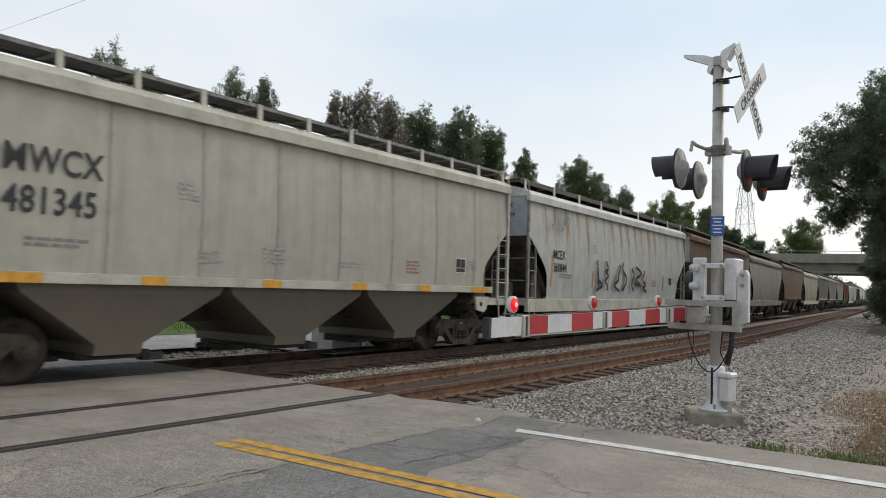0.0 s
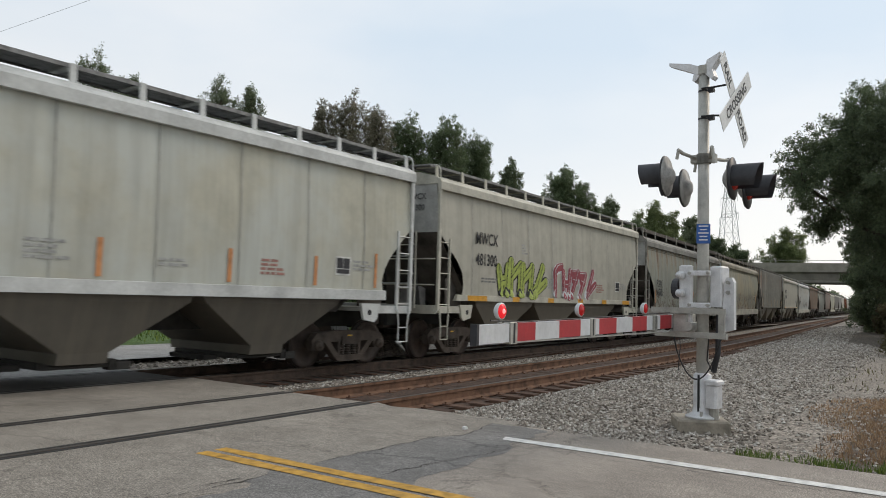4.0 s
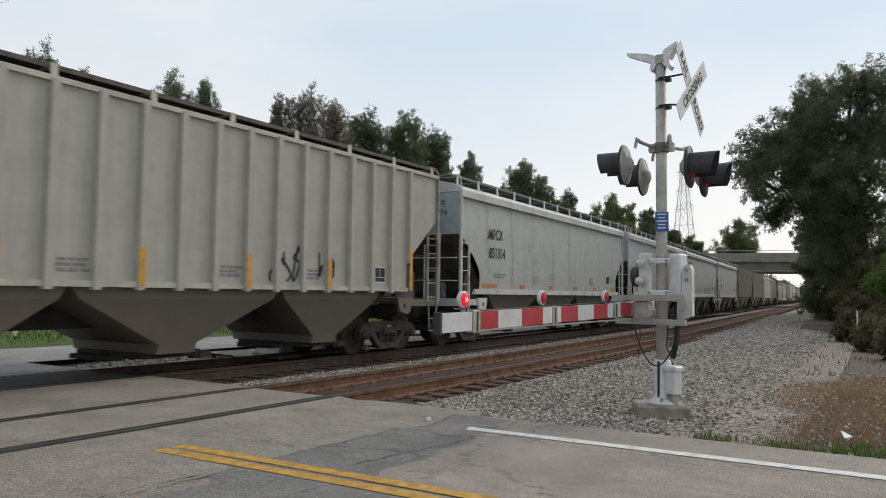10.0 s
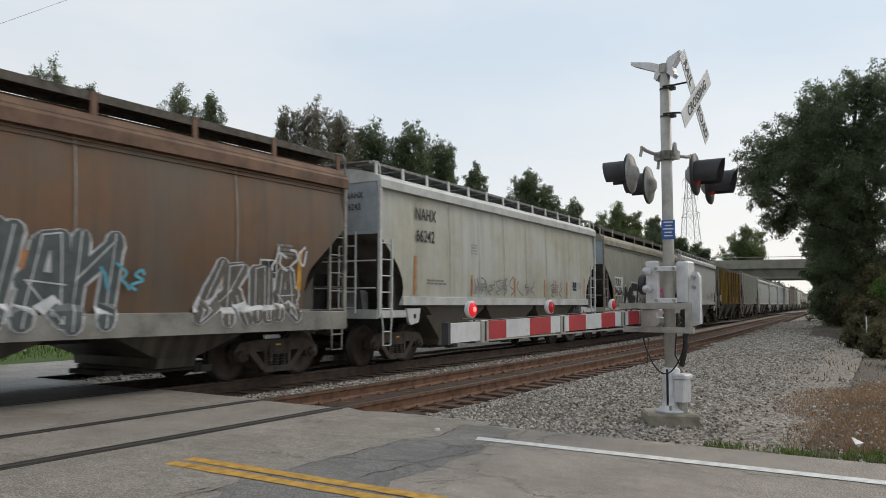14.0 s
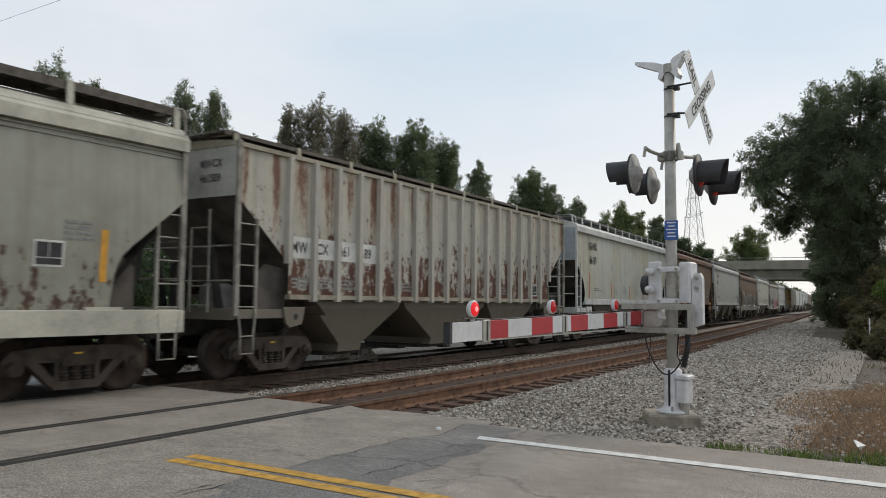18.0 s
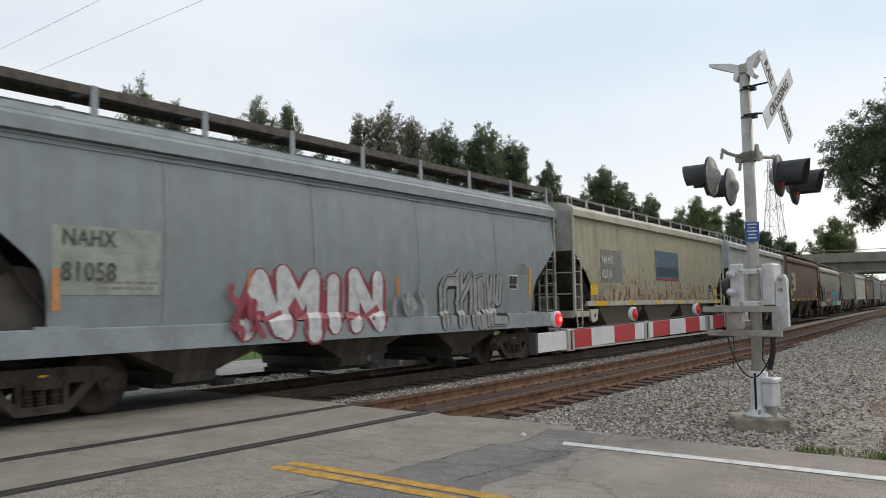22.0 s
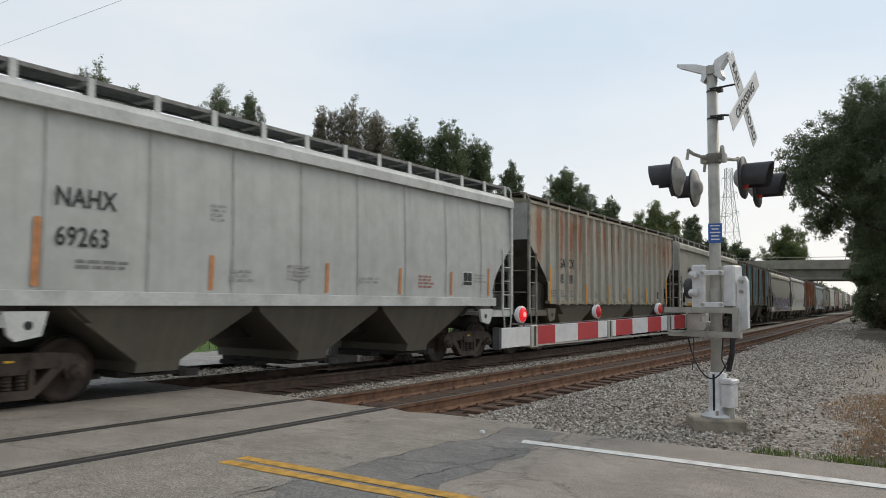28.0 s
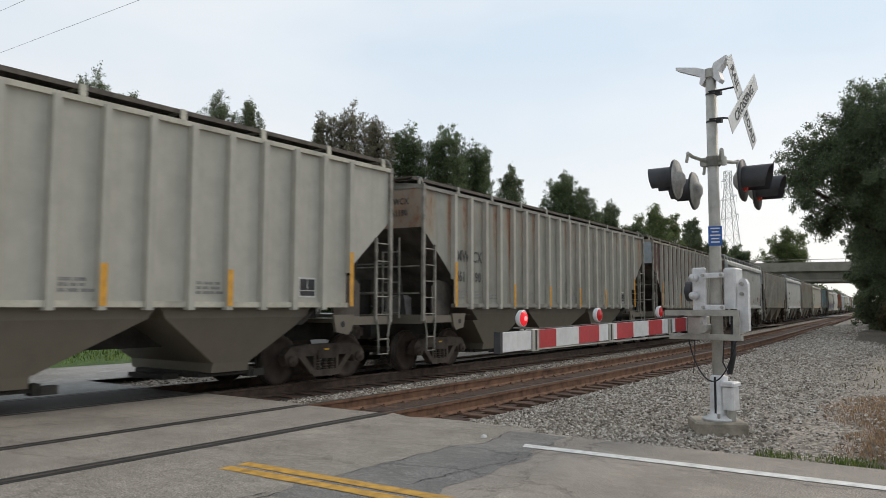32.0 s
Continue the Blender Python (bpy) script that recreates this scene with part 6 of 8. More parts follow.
def build_wagon(spec, T, simple=False):
    """One covered hopper. spec: see TRAIN."""
    global EAVE, WALK
    EAVE, WALK = spec.get("heights", (3.92, 4.48) if spec["kind"] == "round" else (4.12, 4.54))
    kind = spec["kind"]
    sty = STYLE[kind]
    ribbed = kind == "ribbed"
    L = spec["L"]
    h = L / 2
    seed = spec["seed"]
    rng = np.random.default_rng(1000 + seed)
    car = thing("hopper_wagon", pose(0, 0, 0), spec["label"], "freight wagon", "hopper wagons of the train")
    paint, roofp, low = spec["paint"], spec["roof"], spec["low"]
    part("body", build_shell(B(), L, sty, ribbed), paint, car, "", not ribbed)
    up, sl = end_sheets(L, sty)
    # the slope sheet's colour carries the shade under the end wall
    up, sl = up.mesh("end_wall", spec["endp"]), sl.mesh("slope_sheet", M["end_shade"])
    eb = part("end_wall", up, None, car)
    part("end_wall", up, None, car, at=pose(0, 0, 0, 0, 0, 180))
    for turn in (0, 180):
        part("slope_sheet", sl, None, car, "sloped end sheet, darkened for the shade below the end", at=pose(0, 0, 0, 0, 0, turn))
        if not simple:
            for y in (-0.75, 0.75):
                part("end_brace", shared("end_brace", lambda: B().prism([(0.0, 2.75), (0.08, 2.75), (0.42, 1.2), (0.25, 1.2)], "y", -0.02, 0.02).mesh("end_brace", M["under"])), None, car, at=pose(0, 0, 0, 0, 0, turn) @ pose(-h + 0.1, y, 0))
    part("roof", roof_mesh(L), roofp, car)
    z_lo = SILL - sty["drop"]
    for sgn in (-1, 1):
        y = sgn * HALF
        ins = sty["cut"][2]
        if ribbed:
            part("side_sill", B().box(-h + ins, h - ins, min(y, y - sgn * 0.14), max(y, y - sgn * 0.14), z_lo - 0.02, z_lo + 0.07), roofp, car)
            part("top_chord", B().box(-h, h, min(y, y - sgn * 0.12), max(y, y - sgn * 0.12), EAVE - 0.05, EAVE + 0.03), roofp, car)
        else:
            long = sty["sill"] > 0.2
            e = 0.0 if long else ins - 0.35
            part("side_sill", B().prism([(y - sgn * 0.10, z_lo - sty["sill"] * 0.45), (y + sgn * 0.015, z_lo - sty["sill"] * 0.45), (y + sgn * 0.015, z_lo + sty["sill"] * 0.55), (y - sgn * 0.03, z_lo + sty["sill"] * 0.6)], "x", -h + e, h - e), spec["sillp"], car, "long side sill")
            part("eave_strip", B().prism([(y * 0.955, EAVE - 0.16), (y * 0.985 + sgn * 0.045, EAVE - 0.16), (y * 0.985 + sgn * 0.045, EAVE + 0.02), (y * 0.985, EAVE + 0.085), (y * 0.955, EAVE + 0.085)], "x", -h - 0.01, h + 0.01), roofp, car)
            if kind == "round" and not spec.get("plain_eave"):
                for dz in (0.20, 0.27):
                    yb = side_y(EAVE - dz, sty, False)
                    part("eave_bead", B().prism([(sgn * (yb - 0.01), EAVE - dz - 0.02), (sgn * (yb + 0.022), EAVE - dz - 0.012), (sgn * (yb + 0.022), EAVE - dz + 0.012), (sgn * (yb - 0.01), EAVE - dz + 0.02)], "x", -h + 0.02, h - 0.02), paint, car, "pressed bead below the roof")
        if simple:
            break
    # bays, gates, underframe
    nh = sty["hop"]
    span = L - (4.3 if ribbed else 3.9)
    wbay = span / nh
    gm = shared("gate", lambda: gate_mesh().mesh("outlet_gate", M["under"]))
    for k in range(nh):
        x = -span / 2 + wbay * (k + 0.5)
        if ribbed:
            wbay = span * (0.40 if k == 1 else 0.30)
            x = (k - 1) * span * 0.35
        o = 0
        # bays wear the lower paint, whose colour already holds their shade
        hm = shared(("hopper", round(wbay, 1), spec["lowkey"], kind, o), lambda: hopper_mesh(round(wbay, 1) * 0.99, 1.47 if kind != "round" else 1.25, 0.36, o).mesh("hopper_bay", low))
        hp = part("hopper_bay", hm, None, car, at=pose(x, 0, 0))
        if not simple:
            part("outlet_gate", gm, None, hp)
    part("centre_sill", B().box(-h - 0.2, h + 0.2, -0.32, 0.32, 0.78, 1.12).box(-h + 0.9, h - 0.9, -0.3, 0.3, 1.12, 1.45), M["under"], car)
    for s in (-1, 1):
        # ribbed wagons: the grimy platform reuses the bays' shade-darkened paint
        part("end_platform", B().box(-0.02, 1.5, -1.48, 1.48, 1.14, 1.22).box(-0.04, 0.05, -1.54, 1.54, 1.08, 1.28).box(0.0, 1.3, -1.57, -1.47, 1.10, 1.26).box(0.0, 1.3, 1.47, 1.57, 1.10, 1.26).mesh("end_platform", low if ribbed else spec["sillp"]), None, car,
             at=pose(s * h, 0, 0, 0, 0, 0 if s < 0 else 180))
        cp = part("coupler", shared("coupler", lambda: B().box(-0.5, 0.1, -0.09, 0.09, 0.80, 0.98).bevel_box(-0.58, -0.36, -0.16, 0.14, 0.74, 1.04, 0.03).box(-0.2, 0.05, -0.22, 0.22, 0.72, 1.06).mesh("coupler", M["truck"])), None, car, at=pose(s * h, 0, 0, 0, 0, 0 if s < 0 else 180))
        if not simple:
            part("air_hose", shared("hose", lambda: B().tube([(-0.1, 0.35, 0.85), (-0.35, 0.36, 0.6), (-0.6, 0.3, 0.42), (-0.72, 0.12, 0.5)], 0.025, 6).mesh("air_hose", M["cable"])), None, cp)
        add_truck(car, s * (h - 1.42), T, seed % 3 == 0, simple)
    # pull eye plates below the sill ends
    if not simple:
        for s in (-1, 1):
            lug = B().prism([(-0.28, 1.30), (0.30, 1.30), (0.22, 0.98), (-0.10, 0.92), (-0.2, 1.0)], "y", -HALF - 0.01, -HALF + 0.05)
            lg = part("jacking_pad", lug, low if ribbed else spec["sillp"], car, at=pose(s * (h - sty["cut"][2] - 0.1), 0, 0, 0, 0, 0) @ Matrix.Diagonal((s * -1 if s > 0 else 1, 1, 1, 1)))
            part("pull_hole", B().cyl((0.05, -HALF - 0.014, 1.12), (0.05, -HALF - 0.009, 1.12), 0.06, 10), M["black"], lg, "dark hole")
    # ribs
    if ribbed and not simple:
        n = spec.get("ribs", sty["ribs"])
        d = 0.105
        for k in range(n):
            x = -h + RIB_IN + (L - 2 * RIB_IN) * k / (n - 1)
            ins = abs(x) - (h - sty["cut"][2])
            z0 = z_lo - 0.05
            if ins > 0:
                z_hi, zl, deep = sty["cut"]
                z0 = zl + (z_hi - zl) * (ins / deep)
            rw = spec.get("ribw", 0.72)
            key = ("rib", round(z0, 1), spec["ribkey"], rw)
            zq = round(z0, 1)
            me = shared(key, lambda: B().prism([(-0.105 * rw, 0), (0.105 * rw, 0), (0.078 * rw, -d), (-0.078 * rw, -d)], "z", zq, EAVE - 0.02).mesh("rib", spec["ribp"]))
            if k in spec.get("rusty_ribs", ()):
                me = shared(("rib_rusty", round(z0, 1)), lambda: B().prism([(-0.105 * rw, 0), (0.105 * rw, 0), (0.078 * rw, -d), (-0.078 * rw, -d)], "z", zq, EAVE - 0.02).mesh("rib", M["rib_rusty"]))
            part("rib", me, None, car, at=pose(x, -HALF + 0.065, 0))
    elif ribbed:
        b = B()
        for k in range(18):
            x = -h + RIB_IN + (L - 2 * RIB_IN) * k / 17
            b.box(x - 0.06, x + 0.06, -HALF - 0.005, -HALF + 0.07, z_lo if abs(x) < h - 1.2 else 2.6, EAVE)
        part("ribs", b, spec["ribp"], car)
    # welds between the side panels
    if not simple and sty["panels"] > 4:
        z0, z1 = SILL - sty["drop"] + 0.08, EAVE - 0.10
        me = shared(("seam", kind), lambda: B().sheet(1, 10, lambda u, v: (-0.011 + 0.022 * u, -(side_y(z0 + (z1 - z0) * v, sty, False) + 0.003), z0 + (z1 - z0) * v)).mesh("weld_seam", M["seam"]))
        for k in range(1, sty["panels"]):
            x = -h + L * k / sty["panels"]
            if abs(x) < h - sty["cut"][2]:
                part("weld_seam", me, None, car, at=pose(x, 0, 0))
    # walkway on the roof with its brackets
    zw = WALK
    drop = 0.07 if ribbed else 0.13 if kind == "round" else 0.06
    wm = M["mesh_walk"] if kind in ("smooth", "seamed") else M["walk_dark"]
    for sgn in (-1, 1):
        y = sgn * 1.10
        part("roof_walkway", B().prism([(y - 0.30, zw - drop), (y - 0.285, zw - drop), (y - 0.285, zw - 0.025), (y + 0.285, zw - 0.025), (y + 0.285, zw - drop), (y + 0.30, zw - drop), (y + 0.30, zw), (y - 0.30, zw)], "x", -h - 0.15, h + 0.15), wm, car, "grated roof walkway")
    for s in (-1, 1):
        part("end_walkway", shared("end_walkway", lambda: B().box(-0.28, 0.28, -0.87, 0.87, zw - 0.03, zw - 0.005).mesh("end_walkway", M["mesh_walk"])), None, car, at=pose(s * (h - 0.1), 0, 0))
    # loading hatches
    hb = B().box(-h + 0.8, h - 0.8, -0.42, 0.42, EAVE + 0.9 * roof_rise(), min(EAVE + 0.42, zw))
    for k in range(4):
        x = -h + 1.8 + (L - 3.6) * k / 3
        hb.box(x - 0.06, x + 0.06, -0.6, 0.6, EAVE + 0.9 * roof_rise(), min(EAVE + 0.50, zw + 0.03))
    part("trough_hatch", hb, spec["endp"] if not ribbed else roofp, car, "long roof hatch")
    if not simple:
        n = sty["walk"]
        me = shared(("bracket", spec["roofkey"]), lambda: B().prism([(-1.43, EAVE + 0.4 * roof_rise()), (-1.40, EAVE + 0.4 * roof_rise()), (-1.385, zw - 0.05), (-0.85, zw - 0.05), (-0.85, zw - 0.028), (-1.385, zw - 0.028), (-1.385, zw + 0.008), (-1.415, zw + 0.008)], "x", -0.05, 0.05).mesh("walkway_bracket", roofp))
        for k in range(n):
            part("walkway_bracket", me, None, car, at=pose(-h + 0.1 + (L - 0.2) * k / (n - 1), 0, 0))
    # ladders, posts and hand rails at both ends
    if not simple:
        lp, lpk = (roofp, spec["roofkey"]) if kind in ("smooth", "seamed") else (M["ladder_grey"], "ladder_grey")
        for s in (-1, 1):
            corner = shared(("ladder_side", lpk), lambda: side_ladder_mesh().mesh("side_ladder", lp))
            part("side_ladder", corner, None, car, at=pose(s * (h - 0.02), -HALF + 0.03, 0, 0, 0, 0) @ Matrix.Diagonal((-s, 1, 1, 1)))
            part("end_ladder", shared(("ladder_end", lpk), lambda: ladder_mesh(1.2, 2.7, 0.46, 5, "y", 3.0, 0.025).mesh("end_ladder", lp)), None, car, at=pose(s * (h + 0.05), -HALF + 0.52 + 0.1, 0) if s < 0 else pose(s * (h + 0.05), HALF - 1.08, 0))
            part("corner_post", shared(("post", lpk), lambda: B().box(-0.05, 0.05, -0.05, 0.05, 1.2, EAVE + 0.3).mesh("corner_post", lp)), None, car, at=pose(s * (h - 0.02), HALF - 0.08, 0))
            part("hand_rail", shared(("rail", lpk), lambda: B().tube([(0, -1.5, 2.35), (0, 1.5, 2.35)], 0.018, 5).tube([(0, -1.5, 1.75), (0, 0.2, 1.75)], 0.018, 5).mesh("hand_rail", lp)), None, car, at=pose(s * (h + 0.02), 0, 0))
            part("stirrup", shared(("stirrup", lpk), lambda: B().tube([(0.06, 0, 1.2), (0.12, 0, 0.85), (0.12, 0, 0.50), (0.42, 0, 0.50), (0.42, 0, 0.85), (0.46, 0, 1.2)], 0.02, 6).tube([(0.12, 0, 0.80), (0.42, 0, 0.80)], 0.014, 5).mesh("stirrup", lp)), None, car, at=pose(s * (h - 0.02), -HALF + 0.0, 0) @ Matrix.Diagonal((-s, 1, 1, 1)))
            part("shear_plate", shared("shear", lambda: B().prism([(0.72, 1.24), (1.45, 1.24), (1.62, 2.0), (0.95, 2.08), (0.72, 1.9)], "y", -1.34, -1.31).mesh("shear_plate", M["end_shade"])), None, car, "plain upright side plate below the slope", at=pose(s * h, 0, 0) @ Matrix.Diagonal((-s, 1, 1, 1)))
        part("brake_cylinder", shared("brake_cyl", lambda: B().cyl((0.55, 0.5, 1.22), (0.55, 0.5, 2.1), 0.16, 12).mesh("brake_cylinder", M["under"])), None, car, at=pose(-h, 0, 0))
        part("air_tank", shared("air_tank", lambda: B().bevel_box(0.4, 0.8, -0.75, -0.2, 1.22, 1.72, 0.06).mesh("air_tank", M["pipe_grey"])), None, car, "grey air valve box", at=pose(-h, 0, 0))
        part("brake_wheel", shared("brake_wheel", lambda: B().rev([(0.27, -0.02), (0.29, 0.0), (0.27, 0.02), (0.25, 0.0), (0.27, -0.02)], 18, pose(0.04, 0.7, 2.2, 0, 90, 0)).mesh("brake_wheel", M["under"])), None, car, at=pose(-h, 0, 0))
    # writing and marks on the camera's side
    def yo(z, lift=0.006):
        return -(side_y(z, sty, ribbed) + lift)
    if not simple:
        t0 = -h + spec.get("tx", 1.75)
        if spec.get("plate"):
            px0, px1, pz0, pz1, pm = spec["plate"]
            part("number_panel", B().sheet(1, 8, lambda u, v: (-h + px0 + (px1 - px0) * u, yo(pz0 + (pz1 - pz0) * v), pz0 + (pz1 - pz0) * v)), M[pm], car, "repainted panel behind the number")
        for words, x, z, size, mat in spec.get("text", ()):
            me = text_mesh(words, size, M[mat], 0.001, "LEFT", spec.get("squeeze", 0.80), 0.006 * size / 0.4)
            part("lettering", me, None, car, "stencilled wagon lettering", at=pose(-h + x, min(yo(z, 0.014), yo(z + 0.36 * size, 0.014), yo(z + 0.72 * size, 0.014)), z, 90, 0, 0))
        if spec.get("endtext"):
            for k, words in enumerate(spec["endtext"]):
                part("end_lettering", text_mesh(words, 0.20, M["letter_soft"], 0.001, "LEFT", 0.85, 0.003), None, eb, "small end lettering", at=pose(-h + 0.005, -0.62, 3.75 - 0.26 * k, 90, 0, -90))
        # small data blocks: lines too fine to read
        for x, z, w, n, mat in spec.get("data", ()):
            b = B()
            for k in range(n):
                zz = z - 0.075 * k
                ww = w * (0.7 + 0.3 * rng.random())
                xx = -h + x
                while xx < -h + x + ww:
                    seg = rng.uniform(0.08, 0.22)
                    b.add([(xx, yo(zz), zz), (xx + seg, yo(zz), zz), (xx + seg, yo(zz + 0.045), zz + 0.045), (xx, yo(zz + 0.045), zz + 0.045)], [(0, 1, 2, 3)])
                    xx += seg + 0.03
            part("stencil_block", b, M[mat], car, "block of fine stencilled data")["kind"] = "stuff"
        # reflector tabs
        for x, z0, z1, w, mat in spec.get("tabs", ()):
            yy = yo(z0, 0.012) if z0 > SILL + 0.1 else -(HALF + 0.022)
            if ribbed:
                yy = -(HALF + 0.046)
            part("reflector", B().add([(-h + x, yy, z0), (-h + x + w, yy, z0), (-h + x + w, yo(z1, 0.012) if not ribbed and z0 > SILL + 0.1 else yy, z1), (-h + x, yo(z1, 0.012) if not ribbed and z0 > SILL + 0.1 else yy, z1)], [(0, 1, 2, 3)]), M[mat], car, "yellow reflector tab")
        # consolidated label box near the leading end
        lx = spec.get("label_x", L - 2.4)
        lz = 1.62 if ribbed else 1.84
        def tile(x0, x1, z0, z1, lift):
            return ([(-h + lx + x0, yo(lz + z0, lift), lz + z0), (-h + lx + x1, yo(lz + z0, lift), lz + z0), (-h + lx + x1, yo(lz + z1, lift), lz + z1), (-h + lx + x0, yo(lz + z1, lift), lz + z1)], [(0, 1, 2, 3)])
        pl = part("data_plate", B().add(*tile(0, 0.42, 0, 0.36, 0.008)), M["plate_white"], car, "white-framed data plate")
        for x0, x1, z0, z1 in ((0.03, 0.20, 0.13, 0.33), (0.215, 0.39, 0.13, 0.33), (0.03, 0.39, 0.03, 0.115)):
            part("data_plate_block", B().add(*tile(x0, x1, z0, z1, 0.012)), M["letter"], pl, "black block of fine print")
        for g in spec.get("tags", ()):
            mode, x0, x1, z0, z1, n, mat, line = g
            yy = -(HALF + 0.045 + sty["bulge"] * 0.35) if not ribbed else -(HALF - 0.048)
            def on(px, pz, up, base=0.004):
                return (px, -(max(side_y(pz, sty, ribbed), HALF + 0.018 if not ribbed and pz < z_lo + 0.75 * sty["sill"] else 0.0) + base + up), pz)
            if mode in ("word", "wild"):
                glyphs = list(n) if mode == "word" else [int(v) for v in np.random.default_rng(seed * 7 + int(x0 * 10)).integers(0, len(WILD), n)]
                sd = seed * 31 + int(x0 * 10)
                fat = min(0.34, (0.34 if mode == "word" else 0.38) * (x1 - x0) / len(glyphs))
                gl = part("graffiti_outline", spray(glyphs, sd, -h + x0, -h + x1, z0, z1, fat + (0.20 if mode == "word" else 0.085), on), M[line], car, "spray-painted outline")
                gl["kind"] = "stuff"
                part("graffiti_fill", spray(glyphs, sd, -h + x0, -h + x1, z0, z1, fat, lambda px, pz, up: on(px, pz, up, 0.014)), M[mat], gl, "spray-painted letter bodies")["kind"] = "stuff"
                if mode == "wild":
                    part("graffiti_shine", spray(glyphs, sd, -h + x0, -h + x1, z0, z1, 0.022, lambda px, pz, up: on(px, pz, up, 0.024)), M[line], gl, "thin painted lines")["kind"] = "stuff"
            else:
                part("graffiti_tag", squiggle(B(), rng, -h + x0, -h + x1, z0, z1, yy, 0.045 if mode == "tag" else 0.10, n), M[mat], car, "spray-painted tag")["kind"] = "stuff"
        for x0, x1, z0, z1, mat, lab in spec.get("panels", ()):
            part("paint_panel", B().add([(-h + x0, yo(z0, 0.009), z0), (-h + x1, yo(z0, 0.009), z0), (-h + x1, yo(z1, 0.009), z1), (-h + x0, yo(z1, 0.009), z1)], [(0, 1, 2, 3)]), M[mat], car, lab)
        for lift, (poly, mat, lab) in enumerate(spec.get("shapes", ())):
            part("emblem", B().add([(-h + x, yo(z, 0.010 + 0.004 * lift), z) for x, z in poly], [tuple(range(len(poly)))]), M[mat], car, lab)
    return car


# ---- paints ----
def paints():
    P = {}
    P["white"] = car_paint("paint_white", (0.56, 0.575, 0.55), 0.0, 0.14, 0, 1)
    P["white_b"] = car_paint("paint_white_b", (0.555, 0.575, 0.555), 0.0, 0.12, 0, 2)
    P["cream_white"] = car_paint("paint_cream_white", (0.545, 0.525, 0.42), 0.0, 0.22, 0, 3, (0.51, 0.525, 0.475))
    P["beige"] = car_paint("paint_beige", (0.50, 0.48, 0.40), 0.0, 0.22, 0, 4)
    P["mfc"] = car_paint("paint_pale_grey", (0.515, 0.53, 0.495), 0.0, 0.10, 0, 5)
    P["rib_rust"] = car_paint("paint_ribbed_rusty", (0.50, 0.48, 0.41), 0.16, 0.30, 1.15, 6)
    P["rib_rust_b"] = car_paint("paint_ribbed_rusty_b", (0.48, 0.45, 0.38), 0.10, 0.32, 1.25, 7, None, (0.22, 0.07, 0.025))
    P["rib_trim"] = car_paint("paint_rib_trim", (0.52, 0.50, 0.44), 0.06, 0.30, 0.45, 41)
    P["rib_clean"] = car_paint("paint_ribbed_cream", (0.50, 0.485, 0.425), 0.0, 0.14, 0, 8)
    P["rib_white_spot"] = car_paint("paint_ribbed_spotted", (0.55, 0.53, 0.45), 0.05, 0.35, 0.12, 9, None, (0.13, 0.042, 0.02), 1.45)
    P["rib_red"] = car_paint("paint_ribbed_red_rust", (0.42, 0.37, 0.29), 1.15, 0.35, 1.3, 10, None, (0.24, 0.075, 0.03))
    P["rib_brown"] = car_paint("paint_ribbed_brown", (0.085, 0.042, 0.022), 0.1, 0.4, 0, 11, (0.105, 0.064, 0.020), (0.10, 0.04, 0.018), 0.0, (0.05, 0.038, 0.028))
    P["rib_yellow"] = car_paint("paint_rib_yellow", (0.30, 0.19, 0.022), 0.10, 0.4, 0.4, 12, grime=(0.07, 0.05, 0.03))
    P["rib_teal"] = car_paint("paint_ribbed_teal", (0.15, 0.29, 0.29), 0.25, 0.55, 0.4, 13, (0.09, 0.13, 0.14), (0.10, 0.045, 0.025), 0.0, (0.08, 0.07, 0.06))
    P["rib_teal_pale"] = car_paint("paint_rib_teal", (0.24, 0.38, 0.40), 0.15, 0.4, 0.3, 14)
    P["rib_patchy"] = car_paint("paint_ribbed_patchy", (0.47, 0.475, 0.435), 0.16, 0.45, 0.12, 15, (0.42, 0.40, 0.29), (0.15, 0.06, 0.03), 0.85)
    P["rib_maroon"] = car_paint("paint_ribbed_maroon_runs", (0.50, 0.49, 0.43), 0.0, 0.4, 2.35, 16, None, (0.065, 0.022, 0.018), sharp=True)
    P["rib_mwcx"] = car_paint("paint_ribbed_weathered", (0.325, 0.325, 0.285), 0.30, 0.85, 0.4, 17, None, (0.20, 0.08, 0.035))
    P["furx"] = car_paint("paint_furx_grey_green", (0.37, 0.375, 0.305), 0.16, 0.4, 0.0, 18, (0.42, 0.38, 0.26), (0.17, 0.075, 0.03), 0.40)
    P["furx_b"] = car_paint("paint_furx_grey", (0.345, 0.345, 0.285), 0.03, 0.35, 0.0, 19, None, (0.10, 0.05, 0.03), 0.30)
    P["acf_grey"] = car_paint("paint_acf_grey", (0.37, 0.38, 0.32), 0.06, 0.4, 0.25, 20, None, (0.14, 0.06, 0.03), 0.3)
    P["brown"] = car_paint("paint_brown", (0.195, 0.098, 0.045), 0.15, 0.45, 0, 21, (0.125, 0.095, 0.068), (0.16, 0.055, 0.03), 0.0, (0.075, 0.06, 0.045))
    P["brown_red"] = car_paint("paint_brown_red", (0.19, 0.095, 0.055), 0.42, 0.35, 0, 22, (0.145, 0.105, 0.075), (0.15, 0.035, 0.02))
    P["cream_rust"] = car_paint("paint_cream_rusty", (0.44, 0.41, 0.29), 0.12, 0.35, 0.0, 23, None, (0.26, 0.11, 0.05), 0.75)
    P["blue_grey"] = car_paint("paint_blue_grey", (0.28, 0.325, 0.345), 0.0, 0.22, 0, 24)
